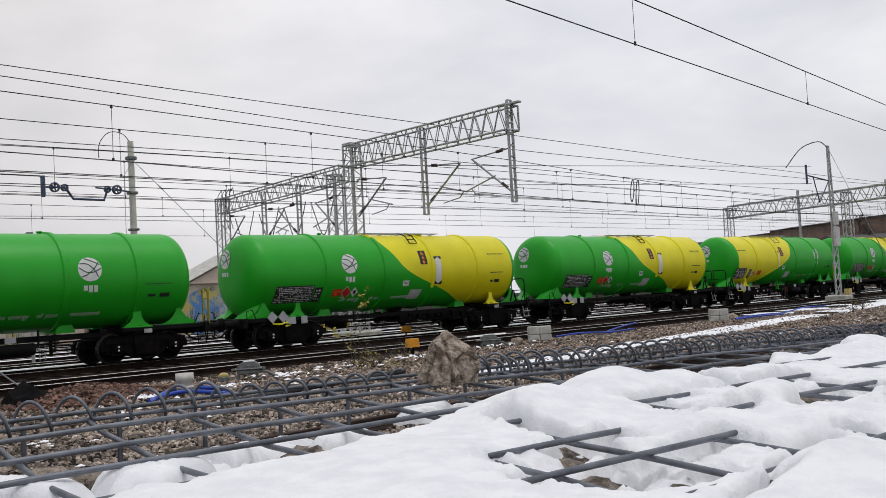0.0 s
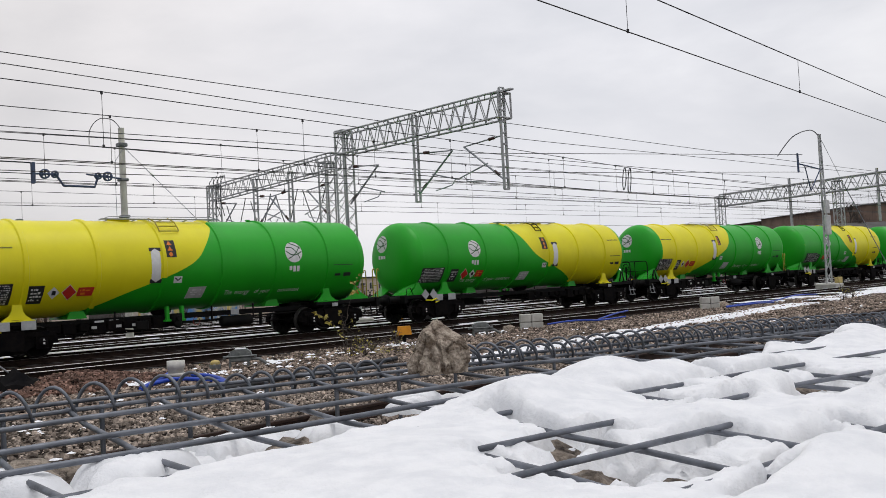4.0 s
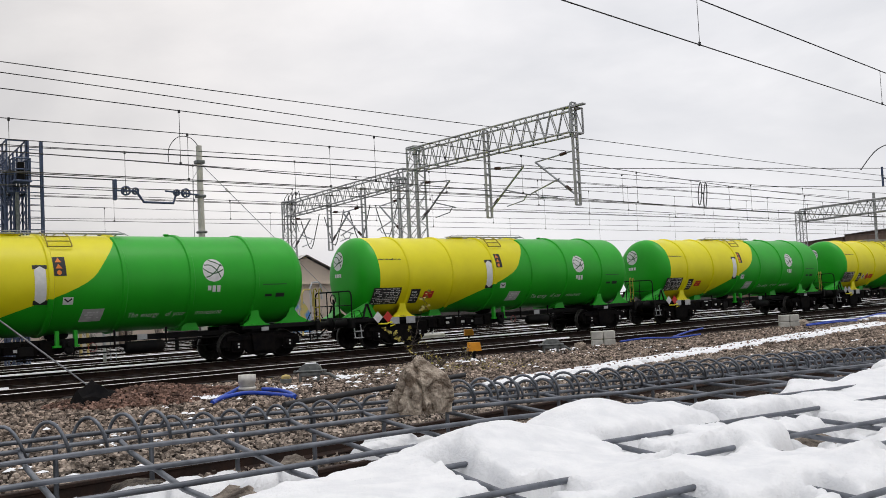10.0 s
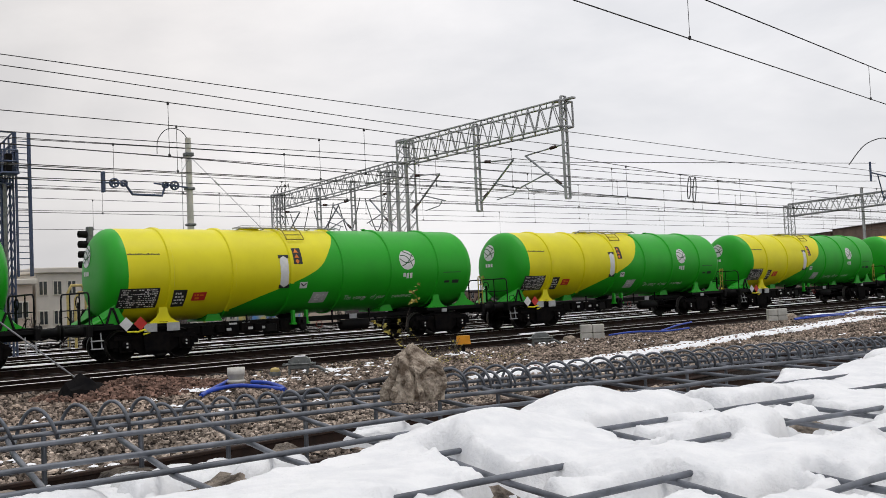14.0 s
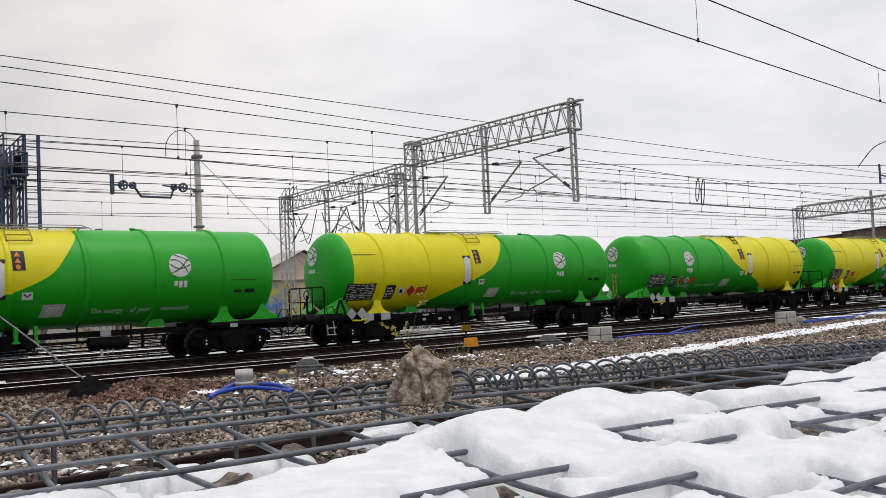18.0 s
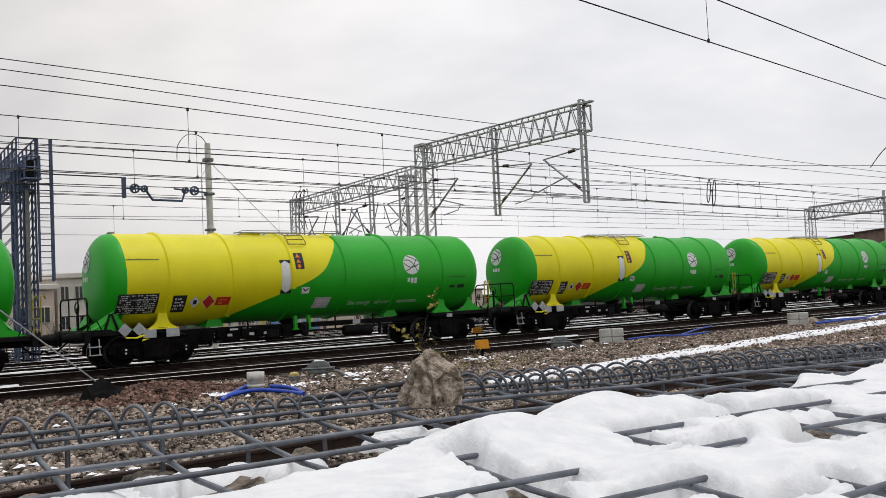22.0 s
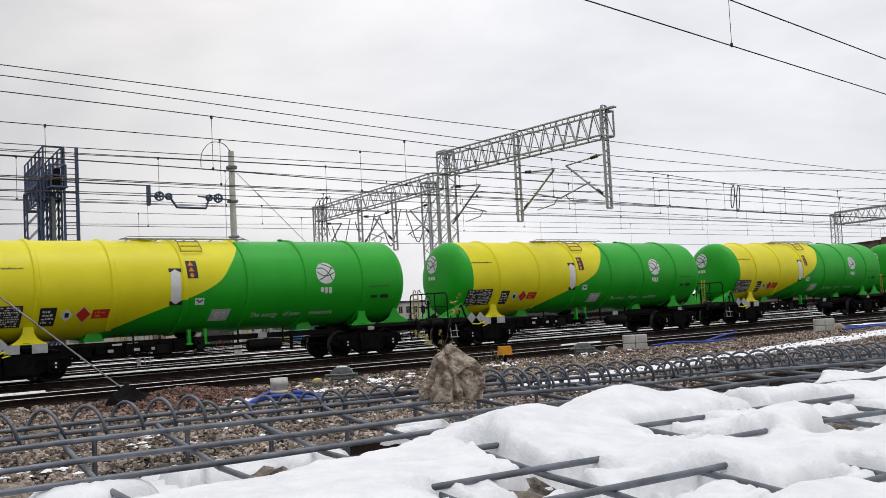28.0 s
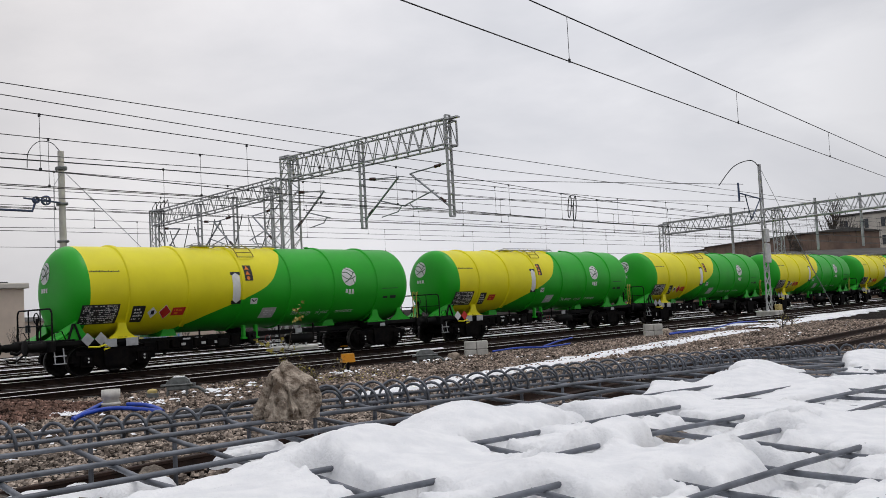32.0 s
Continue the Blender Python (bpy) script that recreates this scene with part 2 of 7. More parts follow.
GRAFFITI = surface("graffiti_blue", (0.10, 0.28, 0.62), (0.62, 0.52, 0.16), 0.8, 0, 1.1, 0.0, 20, (0.45, 0.58))
BARK = surface("grey_bark", (0.10, 0.08, 0.065), (0.06, 0.05, 0.042), 0.95, 0, 8, 0.5, 30)
LEAF = surface("yellowed_leaf", (0.50, 0.38, 0.07), (0.22, 0.22, 0.05), 0.7, 0, 14, 0.0, 20, piece=0.35, island=True)
BLACKSTUFF = surface("black_rubber_sheet", (0.006, 0.006, 0.007), (0.012, 0.011, 0.011), 0.95, 0, 4, 0.3, 30, gloss=0.05)
CERAMIC = surface("brown_insulator", (0.07, 0.03, 0.02), (0.05, 0.02, 0.015), 0.25, 0, 5, 0.0)


# ---- mesh helpers ----
class Shape:
    """Collects vertices and faces of one part."""

    def __init__(self):
        self.v, self.f, self.mi, self.sm = [], [], [], []

    def add(self, verts, faces, slot=0, smooth=False):
        n = len(self.v)
        self.v += [tuple(p) for p in verts]
        for q in faces:
            self.f.append(tuple(n + i for i in q))
            self.mi.append(slot)
            self.sm.append(smooth)
        return self

    def box(self, x0, x1, y0, y1, z0, z1, b=None, slot=0, m=None):
        """A box with chamfered edges."""
        if b is None:
            b = 0.06 * min(x1 - x0, y1 - y0, z1 - z0)
        xs, ys, zs = (x0, x1), (y0, y1), (z0, z1)
        verts, ix = [], {}
        for i in (0, 1):
            for j in (0, 1):
                for k in (0, 1):
                    dx, dy, dz = b * (1 - 2 * i), b * (1 - 2 * j), b * (1 - 2 * k)
                    p = (xs[i], ys[j], zs[k])
                    for a, q in enumerate(((p[0], p[1] + dy, p[2] + dz), (p[0] + dx, p[1], p[2] + dz), (p[0] + dx, p[1] + dy, p[2]))):
                        ix[i, j, k, a] = len(verts)
                        verts.append(q)
        F = []
        for i in (0, 1):
            F.append([ix[i, j, k, 0] for j, k in ((0, 0), (0, 1), (1, 1), (1, 0))][:: 1 if i == 0 else -1])
            F.append([ix[j, i, k, 1] for j, k in ((0, 0), (1, 0), (1, 1), (0, 1))][:: 1 if i == 0 else -1])
            F.append([ix[j, k, i, 2] for j, k in ((0, 0), (0, 1), (1, 1), (1, 0))][:: 1 if i == 0 else -1])
        for i in (0, 1):
            for j in (0, 1):
                F.append([ix[i, j, 0, 0], ix[i, j, 1, 0], ix[i, j, 1, 1], ix[i, j, 0, 1]])
                F.append([ix[i, 0, j, 0], ix[i, 1, j, 0], ix[i, 1, j, 2], ix[i, 0, j, 2]])
                F.append([ix[0, i, j, 1], ix[1, i, j, 1], ix[1, i, j, 2], ix[0, i, j, 2]])
                for k in (0, 1):
                    F.append([ix[i, j, k, 0], ix[i, j, k, 1], ix[i, j, k, 2]])
        if m is not None:
            verts = [m @ Vector(p) for p in verts]
        return self.add(verts, F, slot)

    def rod(self, p0, p1, r, seg=8, r1=None, slot=0, caps=True):
        return self.tube([p0, p1], [r, r if r1 is None else r1], seg, slot, caps)

    def tube(self, pts, r, seg=8, slot=0, caps=True):
        pts = [Vector(p) for p in pts]
        rs = r if isinstance(r, (list, tuple)) else [r] * len(pts)
        verts, n = [], len(pts)
        ref = None
        for i, p in enumerate(pts):
            d = (pts[min(i + 1, n - 1)] - pts[max(i - 1, 0)]).normalized()
            if ref is None:
                ref = Vector((0, 0, 1)) if abs(d.z) < 0.9 else Vector((1, 0, 0))
            s = d.cross(ref).normalized()
            ref = s.cross(d).normalized()
            for k in range(seg):
                a = 2 * math.pi * k / seg
                verts.append(p + (s * math.cos(a) + ref * math.sin(a)) * rs[i])
        F = []
        for i in range(n - 1):
            for k in range(seg):
                a, b = i * seg + k, i * seg + (k + 1) % seg
                F.append((a, b, b + seg, a + seg))
        self.add(verts, F, slot, True)
        if caps:
            self.add(verts[:seg], [tuple(range(seg - 1, -1, -1))], slot)
            self.add(verts[-seg:], [tuple(range(seg))], slot)
        return self

    def lathe(self, prof, seg=32, slot=0, m=None, smooth=True):
        """Turns a profile of (along, radius) round the x axis."""
        verts = []
        for x, r in prof:
            for k in range(seg):
                a = 2 * math.pi * k / seg
                verts.append((x, r * math.sin(a), r * math.cos(a)))
        if m is not None:
            verts = [m @ Vector(p) for p in verts]
        F = []
        for i in range(len(prof) - 1):
            for k in range(seg):
                a, b = i * seg + k, i * seg + (k + 1) % seg
                F.append((a, b, b + seg, a + seg))
        return self.add(verts, F, slot, smooth)

    def plate(self, pts, thick, axis=(0, 1, 0), slot=0):
        """A flat outline given a thickness along axis."""
        a = Vector(axis) * thick
        n = len(pts)
        v = [Vector(p) for p in pts] + [Vector(p) + a for p in pts]
        F = [tuple(range(n)), tuple(range(2 * n - 1, n - 1, -1))] + [(i, (i + 1) % n, n + (i + 1) % n, n + i) for i in range(n)]
        return self.add(v, F, slot)


def mesh_of(name, sh, mats):
    me = bpy.data.meshes.new(name)
    me.from_pydata(sh.v, [], sh.f)
    for m in mats if isinstance(mats, (list, tuple)) else [mats]:
        me.materials.append(m)
    me.polygons.foreach_set("material_index", sh.mi)
    me.polygons.foreach_set("use_smooth", sh.sm)
    me.update()
    return me


def part(name, sh, mats, parent, label=""):
    ob = new(name, mesh_of(name, sh, mats))
    ob.parent = parent
    return tagged(ob, label, kind="stuff" if name in ("lettering", "web_line", "foliage", "infill_bars") else "")


def thing(name, label, category, group="", sh=None, mats=None, at=None, kind=""):
    ob = new(name, mesh_of(name, sh, mats) if sh else None)
    if at is not None:
        ob.matrix_basis = at
    return tagged(ob, label, category, group, kind)


def S():
    return Shape()


def soft_line(pts, n=6):
    """A smooth curve through the points."""
    P = [Vector(p) for p in pts]
    out = []
    for i in range(len(P) - 1):
        a, b, c, d = P[max(i - 1, 0)], P[i], P[i + 1], P[min(i + 2, len(P) - 1)]
        for k in range(n):
            u = k / n
            out.append(0.5 * ((2 * b) + (c - a) * u + (2 * a - 5 * b + 4 * c - d) * u * u + (3 * b - a - 3 * c + d) * u ** 3))
    return out + [P[-1]]


# ---- ground and tracks ----
GZ = -0.20                     # the ballast's level under the rail heads
TRACKS = [22.0, 27.65, 31.9, 36.4, 40.6, 44.8, 49.0]


def ground():
    sh = S()

    def h(x, y):
        if -5 < x < 75 and 4 < y < 23:
            return GZ + 0.05 * noise.noise((x * 0.35, y * 0.35, 3)) + 0.02 * noise.noise((x * 1.3, y * 1.3, 8))
        return GZ
    xs = [-3000, -400, -60, -12] + [-5 + 0.8 * i for i in range(101)] + [90, 160, 500, 3000]
    ys = [-3000, -300, -30, -6, 0, 3] + [4 + 0.5 * i for i in range(39)] + [24, 26, 30, 60, 200, 800, 4000]
    v = [(x, y, h(x, y)) for y in ys for x in xs]
    w = len(xs)
    f = [(j * w + i, j * w + i + 1, (j + 1) * w + i + 1, (j + 1) * w + i) for j in range(len(ys) - 1) for i in range(w - 1)]
    sh.add(v, f, 0, True)
    # darker than real ballast: the shade between stones is in its colour
    thing("ground", "ballast ground of a railway yard, coloured near-black as shade between stones", "ground", sh=sh, mats=BALLAST, kind="structure")


RAIL = [(-0.07, -0.172), (0.07, -0.172), (0.07, -0.155), (0.012, -0.13), (0.01, -0.045), (0.035, -0.035), (0.036, -0.008), (0.026, 0.0), (-0.026, 0.0), (-0.036, -0.008), (-0.035, -0.035), (-0.01, -0.045), (-0.012, -0.13), (-0.07, -0.155)]


def rail_shape(y, x0, x1, slope=0.0, head=1):
    sh = S()
    n = len(RAIL)
    v = []
    for x in (x0, x1):
        v += [(x, y + slope * x + a, b) for a, b in RAIL]
    f = [tuple(range(n)), tuple(range(2 * n - 1, n - 1, -1))]
    sh.add(v, f)
    for i in range(n):
        j = (i + 1) % n
        sh.add([v[i], v[j], v[n + j], v[n + i]], [(0, 1, 2, 3)], head if RAIL[i][1] > -0.01 and RAIL[j][1] > -0.01 else 0)
    return sh


SLEEPER = S().box(-0.13, 0.13, -1.28, 1.28, -0.26, -0.165, 0.015)
SLEEPER_MESH = mesh_of("sleeper", SLEEPER, WOODSLEEPER)


def tracks():
    for i, y in enumerate(TRACKS):
        tr = thing("track_%d" % (i + 1), "railway track with polished rail heads on dark ballast", "railway track", kind="structure")
        for dy in (-0.7525, 0.7525):
            part("rail", rail_shape(y + dy, -60, 260), [RAILSIDE, RAILTOP], tr)
        part("ballast_bed", S().box(-60, 260, y - (1.6 if i == 0 else 1.75), y + 1.75, -0.5, -0.195, 0.03), BED, tr, "dark oily ballast bed")
        if i < 3:
            for k in range(90 if i < 2 else 60):
                ob = new("sleeper", SLEEPER_MESH)
                ob.parent = tr
                ob.location = (1 + 0.62 * k, y, 0)
    tr = thing("siding_track", "rust-brown disused siding in the ballast", "railway track", kind="structure")
    for y in (7.12, 8.62):
        part("rail", rail_shape(y, -8, 90, 0.075, 0), [RUST, RUST], tr, "rust-brown rail")
    for k in range(70):
        ob = new("sleeper", SLEEPER_MESH)
        ob.parent = tr
        x = -4 + 0.65 * k
        ob.matrix_basis = pose(x, 7.87 + 0.075 * x, -0.05, 0, 0, 4.3)


BED = surface("dark_track_ballast", (0.042, 0.026, 0.019), (0.013, 0.008, 0.006), 0.95, 0, 2, 0.9, 24, depth=0.04, gloss=0.1)


def ragged_strip(name, label, x0, x1, mid, half, z, mats, seed, step=0.16, gap=0.0, thick=0.018):
    """A low strip of snow along the tracks with a ragged edge; mid and half are functions of x."""
    sh = S()
    x = x0
    while x < x1:
        if gap and noise.noise((x * 0.25, seed, 0)) < gap - 0.5:
            x += step
            continue
        xe = x + step
        rows = []
        for xx in (x, xe):
            a = half(xx) * (1 + 0.6 * noise.noise((xx * 0.8, seed, 2)) + 1.1 * noise.noise((xx * 3.1, seed, 2)))
            b = half(xx) * (1 + 0.6 * noise.noise((xx * 0.8, seed, 9)) + 1.1 * noise.noise((xx * 3.1, seed, 9)))
            c = mid(xx)
            rows.append([(xx, c - a, z - 0.13), (xx, c - a * 0.75, z + thick * 0.8), (xx, c, z + thick), (xx, c + b * 0.75, z + thick * 0.8), (xx, c + b, z - 0.13)])
        v = rows[0] + rows[1]
        sh.add(v, [(i, i + 1, 6 + i, 5 + i) for i in range(4)], 0, True)
        x += step
    return thing(name, label, "snow", sh=sh, mats=mats, kind="stuff")


def snow_patches():
    ragged_strip("snow_strip", "thin dirty snow lying along the ballast beside the siding", 12.2, 75, lambda x: 14.05 + 0.15 * (x - 16), lambda x: (0.24 + 0.012 * x) * min(1.0, 0.15 + (x - 12.2) / 1.2), GZ + 0.072, GROUNDSNOW, 1, 0.12, gap=0.22)
    ragged_strip("snow_strip", "broad dirty snow patch on the ballast", 38, 80, lambda x: 20.3 + 0.05 * (x - 38), lambda x: 0.9, GZ + 0.08, GROUNDSNOW, 5, gap=0.45)
    for i, (y, hw, g, z) in enumerate(((24.75, 0.10, 0.80, -0.13), (30.1, 0.40, 0.20, -0.095), (34.1, 0.22, 0.60, -0.09), (37.0, 0.42, 0.30, -0.085), (40.9, 0.40, 0.42, -0.08), (46.3, 0.65, 0.35, -0.08), (51.3, 1.0, 0.3, -0.08))):
        ragged_strip("snow_strip", "thin snow lying along the tracks", -5, 110, lambda x, y=y: y, lambda x, hw=hw: hw, z, GROUNDSNOW, 20 + i, 0.3 if i < 2 else 0.5, g, 0.055)
    rnd = random.Random(4)
    sh = S()
    for k in range(420):
        x = rnd.uniform(6, 46)
        y = rnd.uniform(11.5, 20.4)
        if x < 0.3 * y:
            continue
        r = rnd.choice((0.015, 0.02, 0.03, 0.04, 0.06))
        pts = [(x + 1.8 * r * math.cos(a) * rnd.uniform(0.7, 1.2), y + r * math.sin(a) * rnd.uniform(0.7, 1.2)) for a in [i * 0.7 for i in range(9)]]
        sh.add([(x, y, GZ + 0.06)] + [(a, b, GZ + 0.03) for a, b in pts], [(0, 1 + i, 1 + (i + 1) % 9) for i in range(9)], 0, True)
    # clusters on the gravel below the wall, and beside the hoses
    for cx, cy, rx, ry, n in ((3.2, 11.3, 0.5, 0.9, 12), (3.9, 9.8, 0.6, 0.7, 16), (5.0, 13.2, 0.8, 1.6, 14), (8.5, 17.3, 0.35, 0.8, 60), (2.2, 8.2, 0.7, 1.2, 10), (10.4, 17.3, 0.7, 0.6, 20), (12.6, 18.4, 0.7, 0.5, 24), (21.5, 19.9, 1.5, 0.4, 20), (14.6, 18.6, 1.6, 1.0, 26), (17.5, 19.3, 1.4, 0.6, 26), (12.5, 16.5, 1.2, 1.2, 10)):
        for k in range(n):
            x, y, r = rnd.gauss(cx, rx * 0.5), rnd.gauss(cy, ry * 0.5), rnd.choice((0.02, 0.03, 0.04, 0.055))
            pts = [(x + 1.7 * r * math.cos(a) * rnd.uniform(0.6, 1.2), y + 1.3 * r * math.sin(a) * rnd.uniform(0.6, 1.2)) for a in [i * 0.7 for i in range(9)]]
            sh.add([(x, y, GZ + (0.052 if y < 14 else 0.09))] + [(a, b, GZ + (0.03 if y < 14 else 0.055)) for a, b in pts], [(0, 1 + i, 1 + (i + 1) % 9) for i in range(9)], 0, True)
    thing("snow_remnants", "small remnants of snow on the ballast", "snow", sh=sh, mats=GROUNDSNOW, kind="stuff")


# ---- tank wagons ----
R, ZC = 1.40, 2.48             # tank radius and the height of its axis
SEAM, TIP = 6.60, 7.15
SEAM_Y, TIP_Y = 6.38, 6.92    # the yellow end is a little shorter
PITCH = 16.32
EDGE = [(3.88, 1.10), (3.5, 0.86), (3.08, 0.52), (2.56, 0.13), (2.3, -0.36), (2.06, -0.98), (1.66, -2.17), (1.33, -2.95), (1.08, -3.8)]


def edge_x(z):
    """Where the yellow paint ends at the height z."""
    for (z0, a), (z1, b) in zip(EDGE, EDGE[1:]):
        if z >= z1:
            u = min(1, max(0, (z0 - z) / (z0 - z1)))
            return a + (b - a) * u
    return EDGE[-1][1]


EDGES = [sum(edge_x(ZC + R * math.cos(min(math.pi, abs(math.pi * 2 * (k + d) / 64 - (2 * math.pi if (k + d) > 32 else 0))))) for d in (-1, 0, 1)) / 3 for k in range(64)]


def shell(to_yellow):
    sh = S()
    n, seg = 12, 64
    v = []
    for i in range(n + 1):
        for k in range(seg):
            a = 2 * math.pi * k / seg
            e = EDGES[k]
            x = -SEAM_Y + (e + SEAM_Y) * i / n if to_yellow else e + (SEAM - e) * i / n
            v.append((x, R * math.sin(a), ZC + R * math.cos(a)))
    f = []
    for i in range(n):
        for k in range(seg):
            a, b = i * seg + k, i * seg + (k + 1) % seg
            f.append((a, b, b + seg, a + seg))
    return sh.add(v, f, 0, True)


def on_tank(side, vx, z, off=0.006):
    """A point of the tank's flank: vx to the right as one faces that flank (side -1 or 1)."""
    c = max(-0.999, min(0.999, (z - ZC) / R))
    s = math.sqrt(1 - c * c)
    return (-side * vx, side * (R + off) * s, ZC + (R + off) * c)


def patch(sh, side, outline, off=0.006, slot=0):
    """Lays a flat outline of (vx, z) on the flank; cut in strips so that it follows the round."""
    zs = [z for _, z in outline]
    n = max(1, int((max(zs) - min(zs)) / 0.12))
    if len(outline) == 4 and n > 1:
        (a, b, c, d) = outline           # lower left, lower right, upper right, upper left
        v = []
        for i in range(n + 1):
            u = i / n
            v.append(on_tank(side, a[0] + (d[0] - a[0]) * u, a[1] + (d[1] - a[1]) * u, off))
            v.append(on_tank(side, b[0] + (c[0] - b[0]) * u, b[1] + (c[1] - b[1]) * u, off))
        return sh.add(v, [(2 * i, 2 * i + 1, 2 * i + 3, 2 * i + 2) for i in range(n)], slot, True)
    # any convex outline, cut into level bands
    z0, z1 = min(zs), max(zs)
    n = max(2, int((z1 - z0) / 0.035))
    v = []
    for i in range(n + 1):
        z = min(max(z0 + (z1 - z0) * i / n, z0 + 1e-5), z1 - 1e-5)
        cut = []
        for (xa, za), (xb, zb) in zip(outline, outline[1:] + outline[:1]):
            if (za - z) * (zb - z) <= 0 and za != zb:
                cut.append(xa + (xb - xa) * (z - za) / (zb - za))
        v.append(on_tank(side, min(cut), z, off))
        v.append(on_tank(side, max(cut), z, off))
    return sh.add(v, [(2 * i, 2 * i + 1, 2 * i + 3, 2 * i + 2) for i in range(n)], slot, True)


def quad(x0, x1, z0, z1, lean=0.0):
    return [(x0 - lean, z0), (x1 - lean, z0), (x1, z1), (x0, z1)]


def disc(cx, cz, r, n=28, squeeze=1.0):
    return [(cx + r * squeeze * math.cos(2 * math.pi * i / n), cz + r * math.sin(2 * math.pi * i / n)) for i in range(n)]


def emblem_lines(put):
    """The dark lines of the round emblem, as strips given to put(list of points)."""
    for pts in ([(-0.31, 0.05), (-0.12, -0.07), (0.08, -0.08), (0.31, 0.02)], [(-0.27, 0.15), (-0.06, 0.14), (0.12, -0.02), (0.22, -0.22)], [(0.25, 0.18), (0.10, 0.0), (-0.08, -0.14), (-0.24, -0.2)], [(-0.12, 0.29), (0.08, 0.22), (0.28, 0.12)]):
        pts = [(q.x, q.y) for q in soft_line([(x, y, 0) for x, y in pts], 4)]
        put(pts)


def strip(pts, w):
    """Left and right edges of a thin line through pts."""
    out_a, out_b = [], []
    for i, p in enumerate(pts):
        q0, q1 = pts[max(0, i - 1)], pts[min(len(pts) - 1, i + 1)]
        dx, dz = q1[0] - q0[0], q1[1] - q0[1]
        l = math.hypot(dx, dz) or 1
        out_a.append((p[0] - dz / l * w, p[1] + dx / l * w))
        out_b.append((p[0] + dz / l * w, p[1] - dx / l * w))
    return out_a, out_b


def text_mesh(body, height):
    cu = bpy.data.curves.new("lettering", "FONT")
    cu.body, cu.size = body, height
    cu.space_word = 1.4
    cu.resolution_u = 2
    ob = bpy.data.objects.new("lettering", cu)
    me = bpy.data.meshes.new_from_object(ob)
    bpy.data.objects.remove(ob)
    return me


WORDS = [text_mesh(w, 0.2) for w in ("The energy", "of your", "movement")]
for word in WORDS:
    word.calc_loop_triangles()


def emblem(parent, side, vx, z, r):
    sh = S()
    patch(sh, side, disc(vx, z, r), 0.006)
    em = part("emblem", sh, WHITE, parent, "round white emblem with dark curved lines")
    ln = S()

    def put(pts):
        a, b = strip([(vx + p[0] * r / 0.33, z + p[1] * r / 0.33) for p in pts], 0.016)
        va = [on_tank(side, *p, 0.011) for p in a] + [on_tank(side, *p, 0.011) for p in b]
        n = len(a)
        ln.add(va, [(i, i + 1, n + i + 1, n + i) for i in range(n - 1)])
    emblem_lines(put)
    part("line", ln, DARKGREEN, em)
    br = S()
    for i in range(3):
        patch(br, side, quad(vx - 0.2 + 0.15 * i, vx - 0.09 + 0.15 * i, z - r - 0.25 - (0.05 if i else 0), z - r - 0.11), 0.006)
    part("bar_mark", br, WHITE, parent, "white bars under the round emblem")


DARKGREEN = surface("dark_green_line", (0.02, 0.10, 0.03), (0.02, 0.08, 0.025), 0.5, 0, 5, 0.0)


def bars(sh, side, x0, x1, z0, z1, rows, seed, off=0.011, lean=0.0, fill=0.8, word=(0.03, 0.17), space=(0.02, 0.05)):
    rnd = random.Random(seed)
    h = (z1 - z0) / rows
    for i in range(rows):
        x = x0 + rnd.uniform(0, 0.06)
        za = z0 + h * (i + 0.22)
        while x < x1 - 0.05:
            w = rnd.uniform(*word)
            if rnd.random() < fill:
                k = lean * (1 - i / rows)
                patch(sh, side, quad(x - k, min(x + w, x1) - k, za, za + h * rnd.choice((0.4, 0.5, 0.6))), off)
            x += w + rnd.uniform(*space)
    return sh


